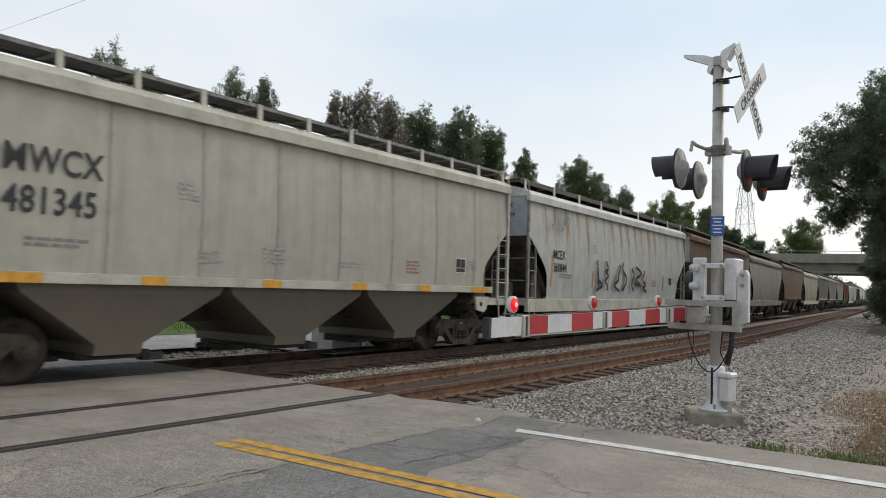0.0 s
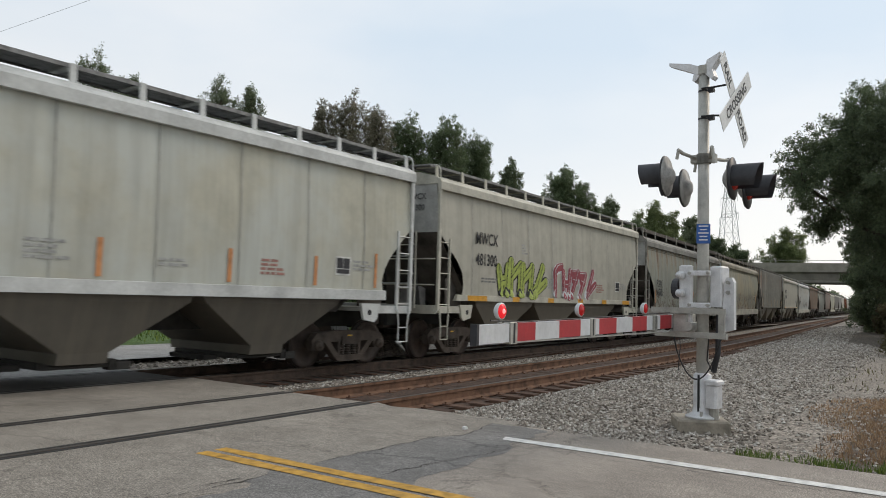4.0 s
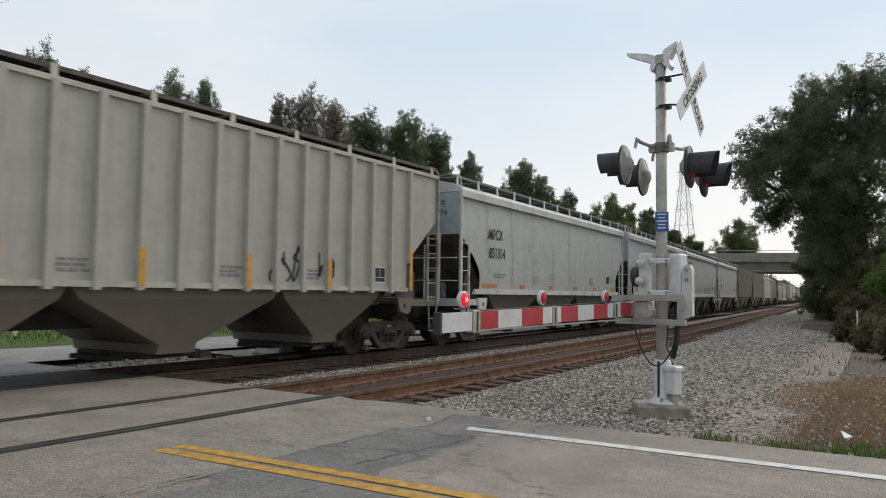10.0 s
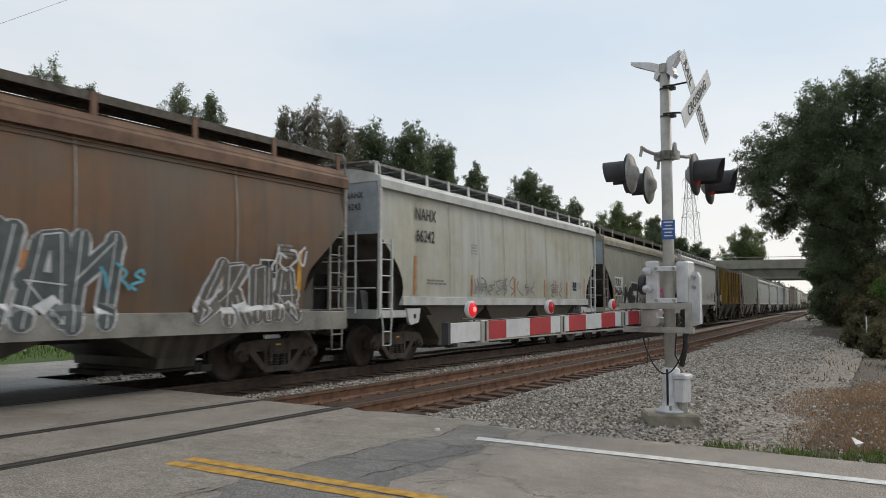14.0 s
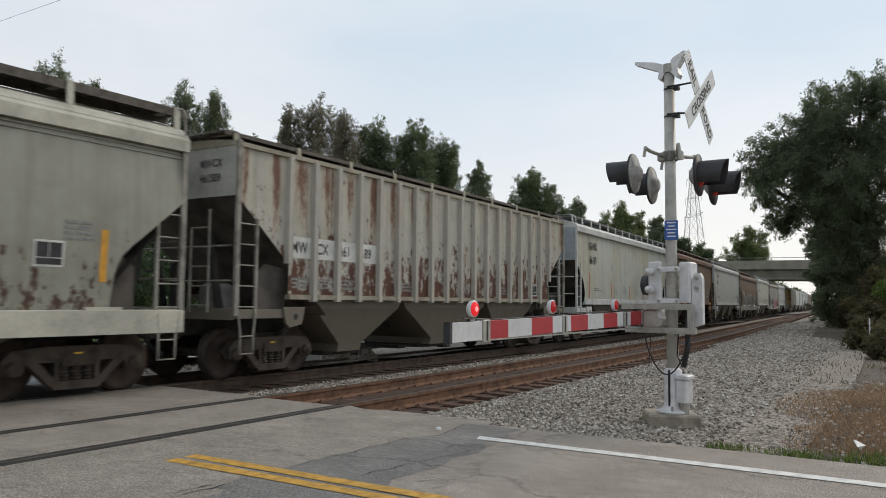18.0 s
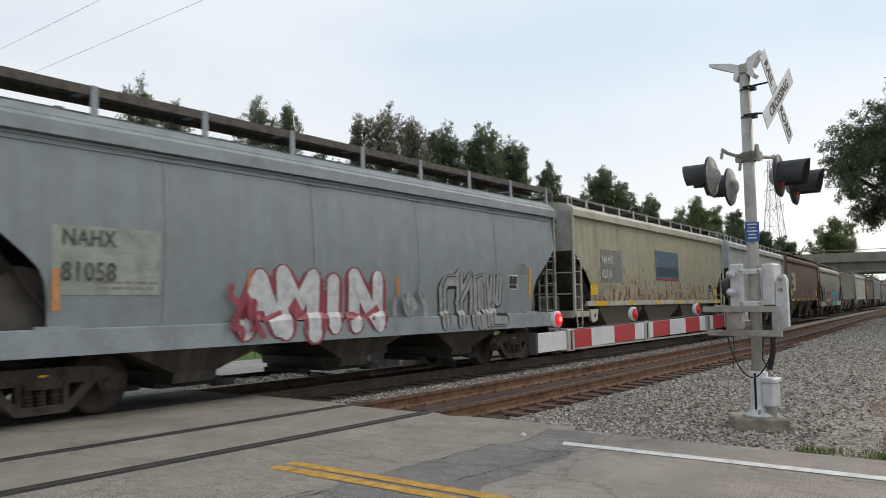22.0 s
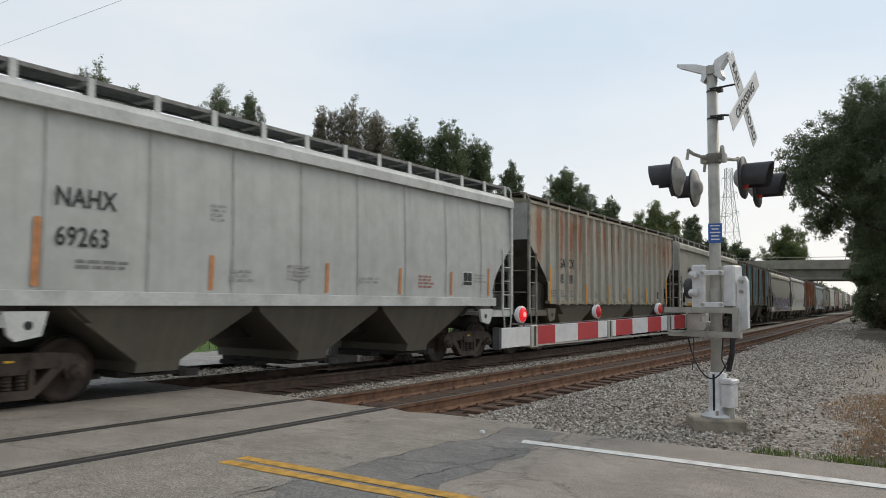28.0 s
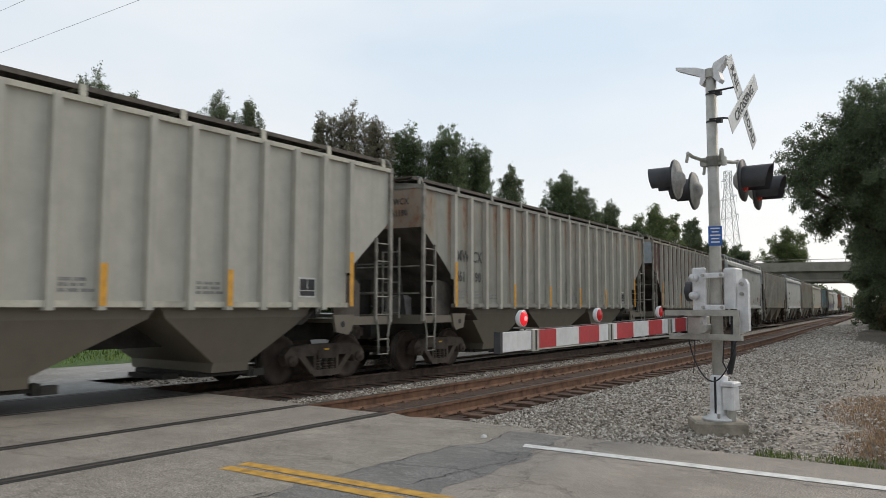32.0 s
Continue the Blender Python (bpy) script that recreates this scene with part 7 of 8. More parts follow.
    # two dark paints that hold the shade on the distant wagons' sides
    P["coal"] = car_paint("paint_shade_coal_grey", (0.085, 0.08, 0.072), 0.05, 0.4, 0, 26)
    P["coal_b"] = car_paint("paint_shade_dark_grey", (0.16, 0.155, 0.14), 0.05, 0.4, 0, 27)
    P["mcex"] = car_paint("paint_mcex", (0.55, 0.57, 0.54), 0.0, 0.25, 0.35, 25, None, (0.25, 0.2, 0.13))
    P["roof_white"] = plain("roof_white", (0.60, 0.61, 0.59), 0.55, 0, 0.12, 2)
    P["roof_cream"] = plain("roof_cream", (0.52, 0.50, 0.42), 0.6, 0, 0.15, 2)
    P["roof_grey"] = plain("roof_grey", (0.28, 0.27, 0.24), 0.7, 0, 0.2, 2)
    P["roof_brown"] = plain("roof_brown", (0.19, 0.11, 0.07), 0.7, 0, 0.25, 2)
    P["roof_tan"] = plain("roof_tan", (0.35, 0.32, 0.245), 0.7, 0, 0.2, 2)
    P["roof_dark"] = plain("roof_dark", (0.10, 0.085, 0.07), 0.75, 0, 0.25, 2)
    P["roof_blue"] = plain("roof_blue_grey", (0.30, 0.34, 0.36), 0.6, 0, 0.12, 2)
    # bay paints: the shade under the body is put into these darker colours
    P["low_tan"] = car_paint("lower_tan_shade_grime", (0.18, 0.16, 0.124), 0.0, 0.55, 0, 31)
    P["low_white"] = car_paint("lower_grey_shade", (0.13, 0.118, 0.096), 0.0, 0.55, 0, 32)
    P["low_dark"] = car_paint("lower_dark_shade_grime", (0.042, 0.036, 0.030), 0.1, 0.5, 0, 33)
    P["end_blue"] = plain("end_pale_blue", (0.40, 0.46, 0.50), 0.6, 0, 0.12, 2)
    P["end_grey"] = plain("end_grey", (0.43, 0.43, 0.405), 0.6, 0, 0.15, 2)
    P["end_rust"] = car_paint("end_rusty", (0.36, 0.30, 0.24), 0.5, 0.4, 0.8, 34)
    for key, col in (("g_black", (0.02, 0.02, 0.022)), ("g_white", (0.66, 0.67, 0.68)), ("g_pink", (0.62, 0.10, 0.24)), ("g_red", (0.33, 0.06, 0.08)), ("g_cyan", (0.10, 0.42, 0.55)), ("g_purple", (0.17, 0.11, 0.25)),
                     ("g_green", (0.33, 0.40, 0.08)), ("g_teal", (0.12, 0.30, 0.30)), ("g_grey", (0.22, 0.22, 0.21)), ("g_wine", (0.30, 0.09, 0.12)), ("g_rose", (0.70, 0.34, 0.42)), ("g_scar", (0.17, 0.08, 0.035)), ("g_slate_pale", (0.15, 0.135, 0.115)), ("g_pale_grey", (0.36, 0.37, 0.37)), ("g_emblem", (0.055, 0.06, 0.06)), ("g_slate", (0.10, 0.12, 0.12)), ("g_lime", (0.40, 0.48, 0.10)), ("g_mural", (0.09, 0.15, 0.20)), ("g_mural_dark", (0.04, 0.07, 0.10)), ("g_navy", (0.06, 0.07, 0.12))):
        M[key] = plain("spray_" + key[2:], col, 0.55, 0, 0.15, 5)
    return P


# ---- the wagons, from the front of the train to its tail ----
K = 1.08


def base_spec(P, T, L, kind, paint, roof, low, end, sill, label, seed, **more):
    s = dict(u=K * (T + L) / 2, L=K * (L - T), kind=kind, paint=P[paint], roof=P[roof], roofkey=roof, low=P[low], lowkey=low, endp=P[end], endkey=end, sillp=P[sill], label=label, seed=seed, ribp=P[paint], ribkey=paint)
    s.update(more)
    return s


def strips(L, mat="reflector_orange", first=1.42, z0=1.62, z1=2.32):
    """Slim upright reflector strips, as on the smooth-sided wagons."""
    return [(first, z0, z1 + 0.2, 0.10, mat)] + [(L * f, z0, z1 - 0.15, 0.09, mat) for f in (0.30, 0.49, 0.65, 0.79)] + [(L - 1.25, z0, z1, 0.08, mat)]


def sill_tabs(L, mat="reflector", z0=1.40, z1=1.53):
    return [(1.30, z0, z1, 0.95, mat)] + [(L * f, z0, z1, 0.42, mat) for f in (0.26, 0.42, 0.58, 0.73)] + [(L - 1.75, z0, z1, 0.75, mat)]


def rib_tabs(L, mat="reflector", n=18):
    pitch = (L - 2 * RIB_IN) / 17
    out = []
    for k in (0, 4, 7, 10, 13, 17):
        out.append((RIB_IN + pitch * k - 0.055, 1.46, 2.05 if 0 < k < 17 else 2.5, 0.11, mat))
    return out


def smooth(P, T, L, mark, num, seed, paint="white", end="end_blue", label="", roof="roof_white", low="low_white", strip_mat="reflector_orange", **more):
    LL = K * (L - T)
    high = num.startswith("66")
    sz = more.pop("size", 0.50)
    z = more.pop("tz", 2.83)
    gap, tx = 0.53, 1.68
    if high:
        sz, z, gap, tx = 0.40, 3.40, 0.52, 1.48
    if mark == "MCEX":
        sz, z, gap, tx = 0.36, 2.42, 0.37, 1.52
    return base_spec(P, T, L, more.pop("kind", "smooth"), paint, roof, low, end, more.pop("sill", "roof_white"), label or "white smooth-sided covered hopper wagon with black lettering", seed,
                     text=[(mark, tx, z, sz, "letter"), (num, tx + 0.02, z - gap, sz, "letter")], endtext=(mark, num),
                     tabs=more.pop("tabs", None) or strips(LL, strip_mat),
                     data=[(2.0, 1.95, 0.9, 2, "stencil"), (LL * 0.33, 1.92, 0.5, 3, "stencil_pale"), (LL * 0.42, 2.05, 0.55, 4, "stencil_pale"), (LL * 0.56, 1.9, 0.5, 2, "stencil_pale"), (LL * 0.70, 2.0, 0.5, 4, "stencil_red"), (LL - 1.9, 2.1, 0.5, 3, "stencil_pale"), (LL * 0.30, 2.95, 0.3, 4, "stencil_pale")], **more)


def ribbed(P, T, L, mark, num, seed, paint, roof, label, plate=None, lets="letter", low="low_tan", end="end_grey", tabs=True, tx=None, **more):
    """Marks are split over the panels between the ribs: two letters to a panel."""
    LL = K * (L - T)
    pitch = (LL - 2 * RIB_IN) / 17
    tx = (0 if mark == "MWCX" else 1) if tx is None else tx
    text = []
    z = more.pop("tz", 2.54)
    half = len(num) // 2
    words = [(mark[:2], num[:half]), (mark[2:], num[half:])]
    if mark == "NAHX":
        words = [(mark[:2], num[:2]), (mark[2:], num[2:4]), ("", num[4:])]
    for k, (pair, digits) in enumerate(words):
        if pair:
            text.append((pair, RIB_IN + pitch * (tx + k) + 0.15, z, 0.38, lets))
        text.append((digits, RIB_IN + pitch * (tx + k) + (0.15 if len(digits) < 3 else 0.12), z - 0.48, 0.40 if len(digits) < 3 else 0.34, lets))
    more.setdefault("heights", (4.12, 4.34) if mark == "MWCX" else (4.29, 4.53))
    if paint in ("rib_rust", "rib_rust_b", "rib_mwcx", "rib_patchy", "rib_maroon", "rib_white_spot") and "ribp" not in more:
        more.update(ribp=P["rib_trim"], ribkey="rib_trim")
    if mark == "GACX":
        more.update(ribw=0.42, ribp=P[paint], ribkey=paint)
    more.setdefault("label_x", LL - RIB_IN - 2 * pitch + 0.15)
    pl = None
    if plate:
        pl = (RIB_IN + pitch * tx + 0.05, RIB_IN + pitch * (tx + 2) - 0.05, z - 0.60, z + 0.44, plate)
    data = [(RIB_IN + pitch * k + 0.14, 1.80, 0.42, 3, "stencil") for k in (0, 1, 2, 5, 9, 12)]
    return base_spec(P, T, L, "ribbed", paint, roof, low, end, roof, label, seed, text=text, plate=pl, tabs=rib_tabs(LL) if tabs else [], data=data, endtext=(mark, num), **more)


def round_side(P, T, L, mark, num, seed, paint, roof, label, plate=None, end="end_grey", sill=None, **more):
    LL = K * (L - T)
    sz = 0.43
    return base_spec(P, T, L, "round", paint, roof, "low_dark", end, sill or roof, label, seed, text=[(mark, 1.42, 2.16, sz, more.get("lets", "letter")), (num, 1.40, 1.80, sz, more.get("lets", "letter"))],
                     plate=plate, endtext=(mark, num), tabs=more.pop("tabs", None) or [(1.27, 1.50, 2.05, 0.10, "reflector_orange"), (LL * 0.3, 1.70, 2.1, 0.1, "reflector_orange"), (LL * 0.55, 1.70, 2.1, 0.1, "reflector_orange"), (LL * 0.78, 1.70, 2.1, 0.1, "reflector_orange"), (LL - 1.45, 1.66, 2.4, 0.11, "reflector")],
                     data=[(1.9, 1.85, 0.8, 2, "stencil"), (LL * 0.4, 1.95, 0.6, 3, "stencil"), (LL - 2.0, 2.45, 0.45, 4, "stencil")], **more)


def train_specs(P):
    T = []
    a = T.append
    a(smooth(P, 5.46, 19.3, "MCEX", "360844", 1, "mcex", "end_blue", "grey-white hopper wagon with black graffiti along its lower side", kind="round", heights=(4.08, 4.52), plain_eave=True, sill="roof_cream", tags=[("wide", 4.6, 9.8, 1.55, 2.6, 7, "g_black", "g_black"), ("tag", 1.2, 2.6, 3.2, 3.9, 4, "g_grey", "g_grey")], size=0.34, tz=2.7))
    a(smooth(P, -8.64, 4.42, "MWCX", "481345", 2, "beige", "end_grey", "beige smooth-sided hopper wagon with yellow sill tabs", "roof_cream", "low_tan", kind="seamed", sill="roof_cream", tabs=sill_tabs(K * 13.06), size=0.50))
    a(ribbed(P, -23.55, -9.77, "NAHX", "100038", 3, "rib_rust", "roof_grey", "pale ribbed hopper wagon streaked with orange rust", end="end_rust", panels=[(5.55, 6.2, 1.62, 2.0, "plate_white", "white square panel")]))
    a(round_side(P, -38.43, -24.64, "FURX", "846300", 4, "furx", "roof_tan", "weathered grey-green hopper wagon with rust spots", (1.36, 2.75, 1.74, 2.52, "plate_white"), "end_blue", "roof_cream", tags=[("tag", 3.0, 12.5, 1.75, 2.3, 9, "g_grey", "g_grey"), ("tag", 2.8, 8.5, 1.2, 1.5, 6, "stencil_pale", "g_grey")]))
    a(round_side(P, -53.1, -39.43, "FURX", "846331", 5, "acf_grey", "roof_grey", "dull grey-green hopper wagon with rust smears", None, "end_grey", "roof_grey", lets="letter_soft", tags=[("tag", 9.0, 11.0, 2.0, 2.6, 3, "stencil_pale", "g_grey")]))
    a(smooth(P, -67.14, -54.2, "MWCX", "481300", 6, "beige", "end_grey", "beige hopper wagon with green and red graffiti", "roof_cream", "low_tan", kind="seamed", sill="roof_cream", tabs=sill_tabs(K * 12.94), tags=[("wild", 2.8, 5.6, 1.5, 2.5, 4, "g_lime", "g_black"), ("wild", 6.3, 9.5, 1.5, 2.5, 5, "g_red", "g_white")], size=0.42))
    a(smooth(P, -81.29, -68.15, "NAHX", "66246", 7, "cream_white", "end_blue", "cream-white smooth-sided hopper wagon with orange strips"))
    a(ribbed(P, -96.43, -82.41, "GACX", "9532", 8, "rib_rust", "roof_grey", "pale ribbed hopper wagon with rust runs below the roof", tags=[("tag", 6.9, 7.6, 1.6, 2.1, 2, "stencil_pale", "g_grey")], lets="letter_soft"))
    a(ribbed(P, -111.25, -97.61, "GACX", "9517", 9, "rib_rust_b", "roof_grey", "rust-streaked ribbed hopper wagon with pale green tags", end="end_rust", plate="plate_grey", tags=[("wide", 7.2, 9.6, 1.6, 2.6, 5, "g_teal", "g_white"), ("tag", 7.2, 9.6, 1.65, 2.6, 5, "g_white", "g_white"), ("tag", 6.1, 6.7, 1.6, 2.1, 3, "g_teal", "g_white")]))
    a(smooth(P, -125.35, -112.33, "NAHX", "69021", 10, "white", "end_grey", "white smooth-sided hopper wagon with orange strips", size=0.40, tz=2.68))
    a(smooth(P, -139.38, -126.36, "NAHX", "66228", 11, "white_b", "end_blue", "white hopper wagon with two small white graffiti tags", tags=[("tag", 6.9, 8.6, 1.62, 2.25, 5, "letter_soft", "g_white"), ("tag", 9.0, 10.6, 1.62, 2.3, 4, "stencil", "g_white")], size=0.44))
    a(smooth(P, -153.33, -140.44, "NAHX", "69317", 12, "white", "end_blue", "clean white smooth-sided hopper wagon", size=0.40, tz=2.68))
    a(smooth(P, -168.15, -154.34, "MFCX", "851314", 13, "mfc", "end_blue", "pale grey hopper wagon with orange sill tabs", kind="seamed", tabs=sill_tabs(K * 13.8, "reflector_orange", 1.58, 1.70), size=0.42, tz=2.95))
    a(ribbed(P, -183.05, -169.26, "ACEX", "95129", 14, "rib_clean", "roof_cream", "clean cream ribbed hopper wagon with small black tags", tags=[("tag", 9.1, 10.0, 1.6, 2.5, 3, "g_black", "g_black"), ("tag", 10.4, 11.0, 1.7, 2.2, 3, "g_black", "g_black")]))
    ring = [(13.75 + 0.30 * math.cos(k * 0.5236), 3.35 + 0.42 * math.sin(k * 0.5236)) for k in range(12)]
    hole = [(13.80 + 0.17 * math.cos(k * 0.5236), 3.35 + 0.25 * math.sin(k * 0.5236)) for k in range(12)]
    a(ribbed(P, -198.1, -184.14, "MWCX", "462133", 15, "rib_brown", "roof_dark", "dark brown and mustard ribbed hopper wagon with yellow ribs", "plate_white", low="low_dark", end="end_rust", tz=2.26, ribp=P["rib_yellow"], ribkey="rib_yellow", ribw=0.6, rusty_ribs=(6, 9, 11, 13, 16), shapes=[(ring, "reflector", "yellow ring emblem")], panels=[(7.55, 8.05, 1.75, 2.3, "plate_white", "white square panel")]))
    a(smooth(P, -211.96, -199.1, "NAHX", "69086", 16, "white_b", "end_blue", "pale grey-white smooth-sided hopper wagon with orange strips", size=0.40, tz=2.68, tags=[("tag", 3.3, 4.4, 1.95, 2.25, 4, "stencil_pale", "g_grey")]))
    a(round_side(P, -226.45, -213.01, "FURX", "846324", 17, "furx_b", "roof_tan", "grey-beige hopper wagon with black and pink graffiti", (1.36, 2.6, 1.74, 2.52, "plate_white"), "end_blue", "roof_cream", tags=[("tag", 2.65, 3.2, 1.4, 2.1, 2, "g_black", "g_black"), ("word", 2.9, 6.0, 0.92, 2.22, "MEL", "g_black", "g_white"), ("tag", 5.8, 6.3, 1.3, 1.9, 2, "g_black", "g_black"), ("wild", 8.1, 11.1, 0.98, 2.28, 5, "g_pink", "g_rose")], lets="letter", panels=[(7.4, 8.6, 2.80, 2.88, "g_scar", "rust scar"), (7.6, 8.5, 2.58, 2.64, "g_scar", "rust scar")]))
    a(smooth(P, -240.52, -227.51, "NAHX", "66242", 18, "cream_white", "end_blue", "cream-white hopper wagon with grey scribbled tags", tags=[("tag", 4.0, 8.3, 1.65, 2.2, 9, "g_grey", "g_grey"), ("tag", 9.4, 10.5, 1.65, 2.2, 3, "stencil", "g_grey")]))
    a(round_side(P, -255.21, -241.65, "NAHX", "61637", 19, "brown", "roof_brown", "brown hopper wagon with dark graffiti outlined in white", (1.55, 2.96, 1.78, 2.64, "plate_grey"), "end_rust", "roof_grey", tags=[("wild", 2.3, 5.3, 1.0, 2.2, 6, "g_slate_pale", "g_white"), ("wild", 5.25, 9.45, 1.0, 2.45, 6, "g_slate", "g_white"), ("wild", 10.9, 13.2, 1.05, 2.1, 4, "g_slate_pale", "g_white"), ("tag", 9.1, 9.9, 1.6, 2.0, 3, "g_cyan", "g_white"), ("tag", 12.4, 13.4, 2.0, 2.5, 4, "g_white", "g_white")]))
    a(smooth(P, -269.7, -256.13, "NAHX", "66215", 20, "white", "end_blue", "white smooth-sided hopper wagon with orange strips"))
    a(smooth(P, -284.17, -270.73, "NAHX", "62957", 21, "brown", "end_rust", "brown hopper wagon with a small pale number panel", "roof_brown", "low_dark", kind="seamed", sill="roof_brown", plate=(1.9, 3.0, 2.1, 3.2, "plate_pale"), size=0.30, tz=2.75, tabs=sill_tabs(K * 13.4)))
    a(smooth(P, -298.04, -285.12, "NAHX", "66191", 22, "cream_white", "end_blue", "cream-white smooth-sided hopper wagon with orange strips"))
    a(ribbed(P, -312.8, -299.23, "MWCX", "461589", 23, "rib_white_spot", "roof_tan", "cream ribbed hopper wagon with dark rust blisters", None, end="end_grey", tz=2.30, tabs=False, panels=[(1.32, 4.14, 2.22, 2.62, "plate_white", "white number band")]))
    T[-1]["text"] = [("MW", 1.40, 2.32, 0.30, "letter"), ("CX", 2.11, 2.32, 0.30, "letter"), ("461", 2.80, 2.32, 0.29, "letter"), ("589", 3.51, 2.32, 0.29, "letter")]
    a(round_side(P, -327.22, -313.85, "FURX", "846345", 24, "furx_b", "roof_cream", "grey-beige hopper wagon with wine-red and sky-blue graffiti", None, "end_grey", "roof_cream", tags=[("wild", 2.7, 6.4, 0.95, 1.3, 6, "g_wine", "g_wine"), ("wild", 2.85, 6.4, 1.0, 2.15, 5, "g_wine", "g_white"), ("word", 6.75, 11.3, 1.1, 2.3, "YOWER", "g_cyan", "g_wine"), ("wild", 6.8, 10.8, 0.92, 1.28, 7, "g_cyan", "g_teal"), ("wide", 2.5, 3.6, 1.2, 1.6, 3, "g_lime", "g_white"), ("tag", 4.4, 9.0, 2.6, 2.9, 9, "g_grey", "g_grey")]))
    a(smooth(P, -342.05, -328.35, "NAHX", "599615", 25, "brown_red", "end_rust", "reddish-brown faded hopper wagon with yellow tabs", "roof_brown", "low_dark", kind="seamed", sill="roof_brown", plate=(1.95, 3.35, 2.05, 3.25, "plate_pale"), size=0.34, tz=2.75, tabs=sill_tabs(K * 13.7, "reflector_bright") + [(1.35, 1.75, 2.1, 0.45, "reflector_bright"), (K * 13.7 - 1.6, 1.75, 2.1, 0.45, "reflector_bright")], tags=[("tag", 8.9, 10.0, 1.75, 2.5, 5, "g_black", "g_black")]))
    a(smooth(P, -356.66, -343.17, "MFCX", "851328", 26, "mfc", "end_blue", "pale grey hopper wagon with orange sill tabs", kind="seamed", tabs=sill_tabs(K * 13.5, "reflector_orange", 1.58, 1.70), size=0.42, tz=2.95))
    a(smooth(P, -371.9, -357.8, "NAHX", "62116", 27, "cream_rust", "end_grey", "cream rust-stained hopper wagon with a blue mural panel", "roof_cream", "low_tan", kind="seamed", sill="roof_cream", plate=(1.9, 3.5, 2.1, 3.1, "g_grey"), size=0.36, tz=2.65, tabs=sill_tabs(K * 14.1, "reflector_bright") + [(1.1, 1.72, 2.05, 0.5, "reflector_bright"), (K * 14.1 - 1.65, 1.72, 2.0, 0.4, "reflector_bright")],
             panels=[(6.6, 9.1, 2.24, 2.32, "g_red", "red line under the mural"), (6.6, 9.1, 2.32, 3.3, "g_mural", "blue-grey mural panel"), (6.7, 9.05, 2.38, 2.72, "g_mural_dark", "dark lower band of the mural")]))
    T[-1]["text"] = [("NAHX", 1.95, 2.68, 0.36, "letter_white"), ("62116", 1.95, 2.24, 0.36, "letter_white")]
    a(round_side(P, -386.4, -372.96, "NAHX", "81058", 28, "blue_grey", "roof_blue", "blue-grey hopper wagon with white and red graffiti", (1.25, 2.8, 1.70, 2.62, "plate_faded"), "end_grey", "roof_blue", heights=(3.95, 4.60), tags=[("wide", 3.95, 4.7, 1.0, 2.1, 2, "g_red", "g_red"), ("word", 4.2, 7.55, 0.95, 2.2, "AMIN", "g_white", "g_red"), ("wide", 7.7, 8.9, 1.3, 1.9, 4, "g_pale_grey", "g_grey"), ("wild", 9.4, 12.0, 0.95, 2.2, 4, "g_pale_grey", "g_black")]))
    T[-1]["text"] = [("NAHX", 1.38, 2.36, 0.31, "letter_soft"), ("81058", 1.38, 1.89, 0.36, "letter_soft")]
    a(ribbed(P, -401.3, -387.43, "GACX", "9541", 29, "rib_red", "roof_dark", "heavily rusted red-brown ribbed hopper wagon", "plate_grey", end="end_rust"))
    edge = [(2.82, 2.31), (3.07, 2.42), (3.15, 2.26), (3.22, 2.07), (3.34, 2.47), (3.65, 2.54), (3.63, 2.27), (3.54, 1.98), (3.68, 1.79), (3.69, 1.47), (3.77, 1.45), (3.73, 1.17), (3.07, 1.17), (2.90, 1.53)]
    body = [(2.87, 2.26), (3.04, 2.31), (3.11, 1.94), (3.22, 1.92), (3.37, 2.40), (3.56, 2.45), (3.43, 1.96), (3.60, 1.81), (3.63, 1.47), (3.48, 1.19), (3.11, 1.19), (2.94, 1.53)]
    eye = [(3.12, 1.64), (3.25, 1.72), (3.39, 1.64), (3.39, 1.45), (3.28, 1.32), (3.15, 1.47)]
    a(smooth(P, -416.04, -402.33, "MCEX", "350916", 30, "mcex", "end_blue", "grey-white hopper wagon with a white and black graffito", kind="round", heights=(4.08, 4.52), plain_eave=True, sill="roof_cream", size=0.40, tz=2.62, shapes=[(edge, "g_black", "black outline of the graffito"), (body, "g_white", "white body of the graffito"), (eye, "g_black", "black eye of the graffito")], tags=[("tag", 0.12, 1.5, 2.75, 3.95, 7, "g_black", "g_black"), ("tag", 0.3, 1.2, 3.1, 3.95, 5, "g_black", "g_black"), ("tag", 5.8, 6.5, 1.6, 2.0, 3, "g_grey", "g_grey"), ("tag", 9.0, 9.8, 1.6, 1.95, 3, "g_grey", "g_grey")]))
    a(round_side(P, -430.46, -417.09, "FURX", "846374", 31, "furx_b", "roof_cream", "grey-beige hopper wagon covered with purple and white graffiti", (1.36, 2.6, 1.74, 2.52, "plate_grey"), "end_grey", "roof_cream", tags=[("wide", 1.9, 3.2, 1.0, 1.9, 4, "g_teal", "g_white"), ("wide", 6.4, 8.4, 1.0, 1.95, 5, "g_teal", "g_white"), ("wide", 11.6, 13.4, 1.0, 2.0, 4, "g_teal", "g_white"), ("wild", 2.3, 7.0, 0.95, 2.15, 7, "g_purple", "g_white"), ("wild", 8.2, 13.1, 0.95, 2.15, 7, "g_purple", "g_white"), ("wild", 2.6, 6.6, 1.05, 1.4, 8, "g_wine", "g_white"), ("tag", 0.35, 1.4, 2.8, 3.1, 6, "g_grey", "g_grey")]))
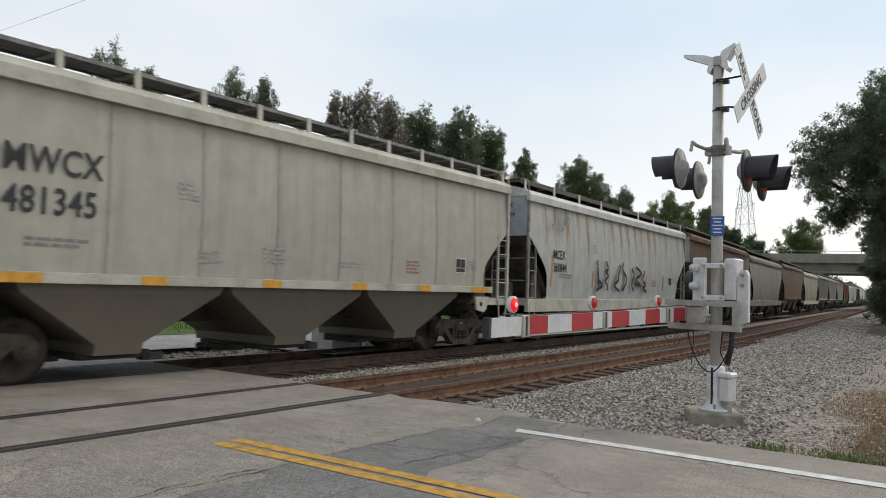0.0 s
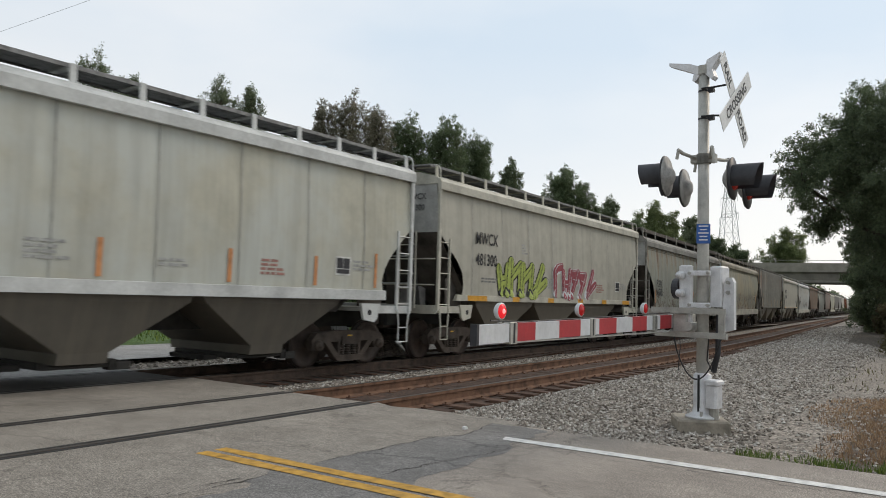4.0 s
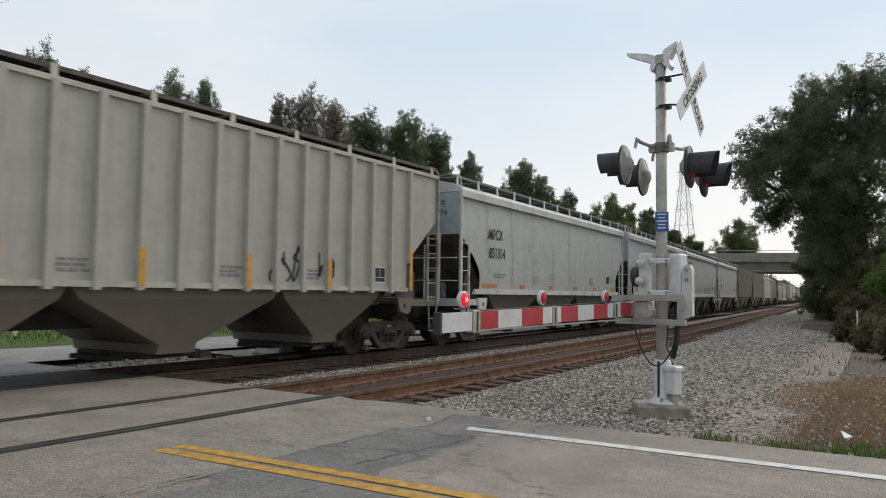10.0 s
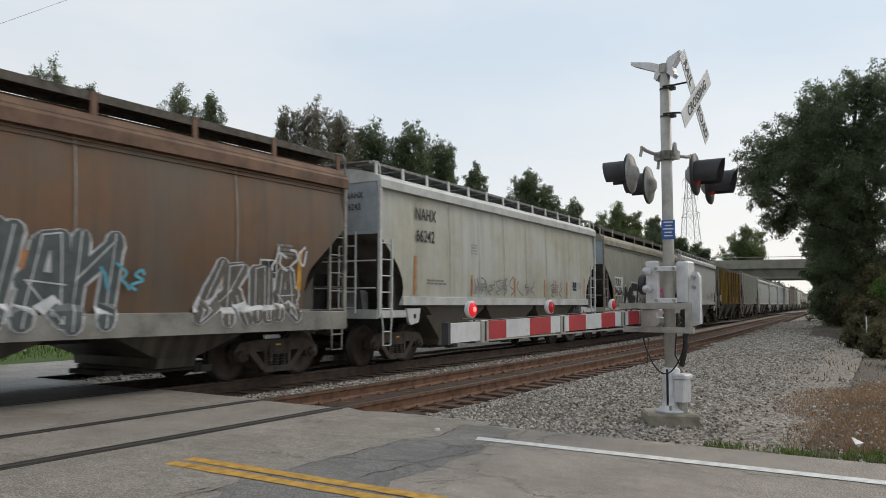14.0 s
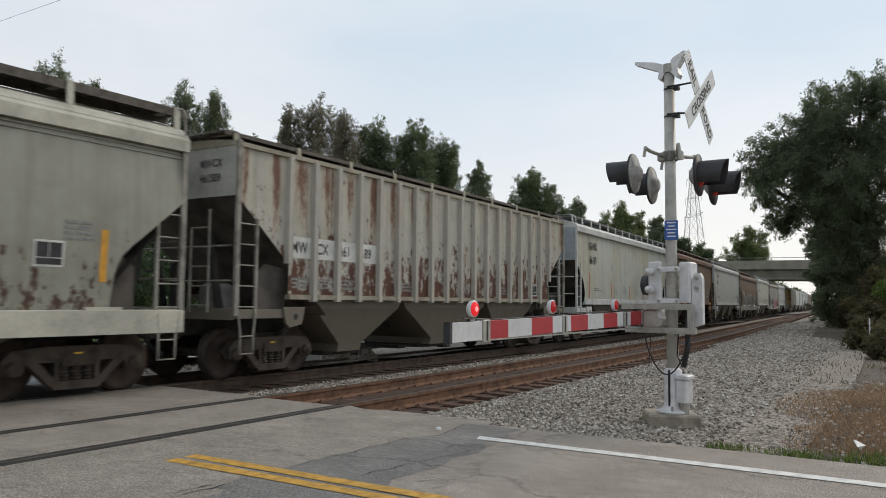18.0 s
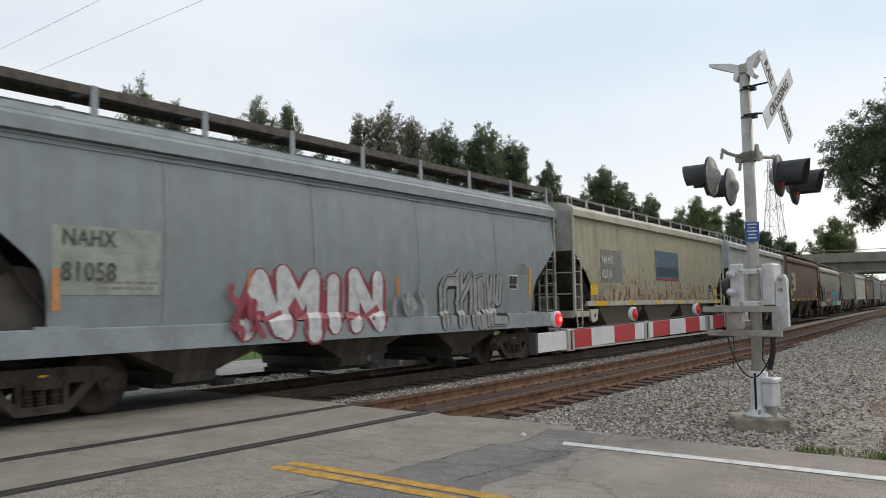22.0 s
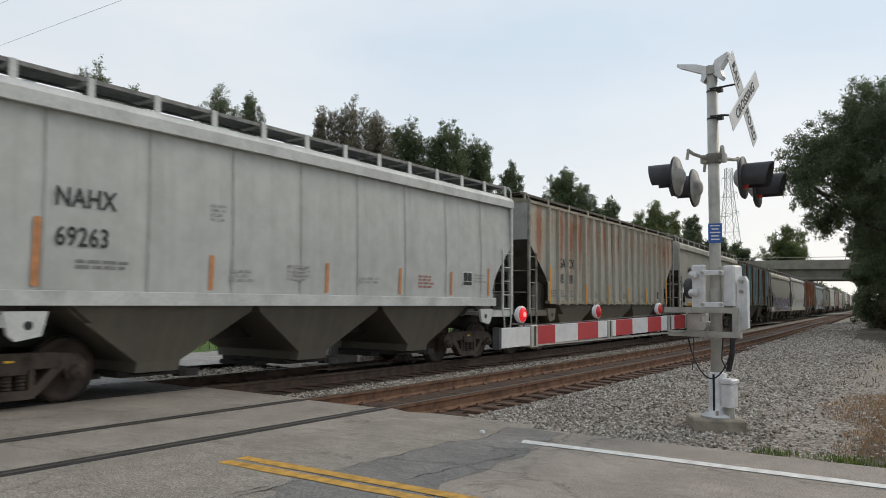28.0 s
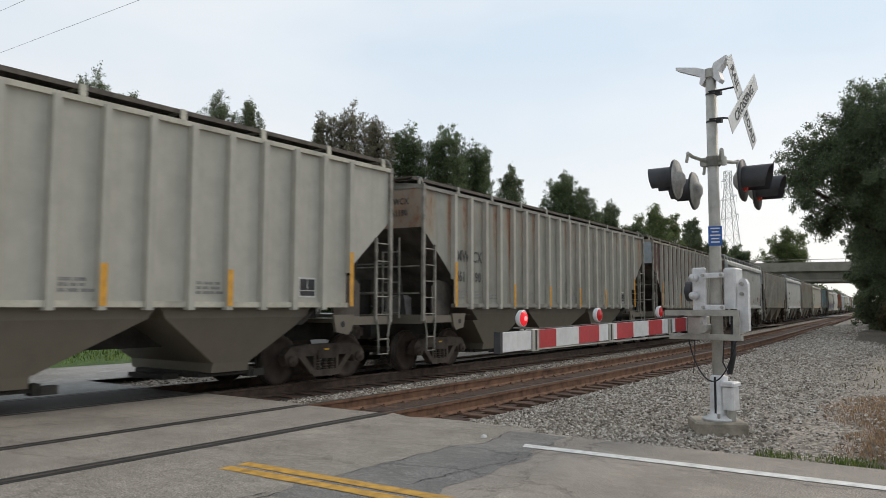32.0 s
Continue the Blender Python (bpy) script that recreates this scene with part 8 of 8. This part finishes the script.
    hexa = [(9.98, 1.55), (9.98, 3.34), (10.52, 3.72), (11.24, 3.36), (11.24, 2.55), (10.92, 2.33), (11.50, 1.55), (11.02, 1.55), (10.62, 2.12), (10.30, 2.12), (10.30, 1.55)]
    inner = [(10.27, 2.72), (10.27, 3.12), (10.55, 3.30), (10.95, 3.16), (10.95, 2.64), (10.65, 2.48)]
    a(ribbed(P, -444.75, -431.54, "MWCX", "462597", 32, "rib_teal", "roof_dark", "faded teal ribbed hopper wagon with a dark hexagon emblem", None, low="low_dark", end="end_rust", ribp=P["rib_teal_pale"], ribkey="rib_teal_pale", shapes=[(hexa, "g_emblem", "dark hexagonal emblem"), (inner, "plate_pale", "pale centre of the emblem")], ribs=16, rusty_ribs=(2, 5, 9, 12, 13),
             panels=[(2.3 + 0.83 * k, 2.3 + 0.83 * k + w, 3.42, 3.78, "plate_grey", "faded pale bar of lettering") for k, w in ((0, 0.5), (1, 0.35), (2, 0.4), (4, 0.45), (5, 0.4))]))
    a(smooth(P, -460.1, -445.8, "MWCX", "481372", 33, "beige", "end_grey", "beige smooth-sided hopper wagon with yellow sill tabs", "roof_cream", "low_tan", kind="seamed", sill="roof_cream", tabs=sill_tabs(K * 14.3)))
    a(ribbed(P, -474.4, -461.12, "GACX", "9548", 34, "rib_rust", "roof_tan", "cream ribbed hopper wagon with rust runs", end="end_grey"))
    a(smooth(P, -488.27, -475.35, "NAHX", "69263", 35, "white", "end_blue", "clean white smooth-sided hopper wagon with orange strips", size=0.37, tz=2.70))
    a(ribbed(P, -503.33, -489.33, "MWCX", "461477", 36, "rib_patchy", "roof_tan", "weathered cream and grey ribbed hopper wagon with red scribbles", end="end_grey", lets="letter_soft", tags=[("tag", 4.3, 6.3, 2.3, 2.9, 6, "g_wine", "g_wine"), ("tag", 8.0, 9.0, 2.2, 2.8, 3, "g_wine", "g_wine"), ("tag", 10.6, 11.5, 2.2, 2.7, 4, "g_wine", "g_wine")]))
    a(smooth(P, -517.51, -504.37, "NAHX", "66185", 37, "white_b", "end_blue", "white smooth-sided hopper wagon with a line-drawn face-like scribble", tags=[("tag", 9.0, 10.0, 3.1, 3.75, 4, "g_grey", "g_grey"), ("tag", 5.0, 6.0, 1.75, 2.3, 4, "stencil_pale", "g_grey")]))
    T[-1]["label"] = "white smooth-sided hopper wagon with grey line-drawn scribbles"
    a(ribbed(P, -532.57, -518.64, "MWCX", "462074", 38, "rib_maroon", "roof_tan", "cream ribbed hopper wagon with dark maroon rust runs", end="end_blue", lets="letter_soft"))
    a(ribbed(P, -547.74, -533.76, "MWCX", "461190", 39, "rib_mwcx", "roof_grey", "weathered grey-cream ribbed hopper wagon with rust stains", end="end_rust", lets="letter_soft", tags=[("tag", 7.6, 9.6, 1.6, 2.4, 4, "g_grey", "g_grey")]))
    a(ribbed(P, -562.6, -548.83, "ACEX", "95107", 40, "rib_clean", "roof_cream", "clean cream ribbed hopper wagon"))
    return T


def travel(t):
    """How far the train has run at t seconds."""
    q = t / 16.0
    return K * (276.349 * q + 2.612 * q * q - 4.421 * q ** 3 + 1.322 * q ** 4)


WAGONS = []


def build_train():
    P = paints()
    T = truck_meshes()
    specs = train_specs(P)
    for s in specs:
        WAGONS.append((build_wagon(s, T), s["u"]))
    # wagons already gone by at the start, further along the line
    # a palette kept dark, so the paints carry the far sides' shade
    ahead = ["brown", "coal", "furx", "acf_grey", "beige", "rib_red", "blue_grey", "coal_b", "rib_brown", "brown_red", "furx_b", "mcex"]
    u = 19.3 + 1.05
    models = []
    for k, key in enumerate(ahead):
        rib = key.startswith("rib")
        roof = {"brown": "roof_brown", "blue_grey": "roof_blue", "acf_grey": "roof_grey", "rib_red": "roof_dark", "brown_red": "roof_brown"}.get(key, "roof_cream")
        sp = base_spec(P, 0, 13.5, "ribbed" if rib else ("round" if "furx" in key or "acf" in key else "seamed"), key, roof, "low_dark", "end_grey", roof, "weathered covered hopper wagon further along the train", 60 + k)
        models.append(build_wagon(sp, T, True))
    order = [0, 3, 9, 2, 1, 7, 4, 0, 5, 10, 6, 8, 11]
    for k in range(36):
        c = u + 13.5 / 2
        m = order[k % len(order)]
        if k < 12:
            ob = models[[0, 3, 9, 2, 1, 7, 4, 5, 10, 6, 8, 11][k]]
        else:
            ob = copy_thing(models[m], pose(0, 0, 0))
        WAGONS.append((ob, K * c))
        u += 13.5 + 1.05


def motions():
    """The train runs along the far track."""
    for ob, u in WAGONS:
        rows, t = [], 0.0
        while True:
            s = u + travel(t)
            x, y, a = rail_pos(s, FAR_LAT)
            rows.append((t, pose(x, y, 0.0, 0, 0, math.degrees(a))))
            if t >= 32.0:
                break
            near = -75 < s < 55
            t = min(32.0, t + (0.5 if near else 1.0 if -110 < s < 90 else 4.0))
        walk(ob, rows)


# ---- build ----
build_ground()
build_road()
build_bridge()
build_tower()
build_wires()
build_far_side()
build_signal()
build_train()
build_trees()
build_grass()
build_track("near_track", 0.0, "rusty unused railway track with brown ties")
build_track("train_track", FAR_LAT, "railway track on which the train runs")
scatter_stones()
motions()
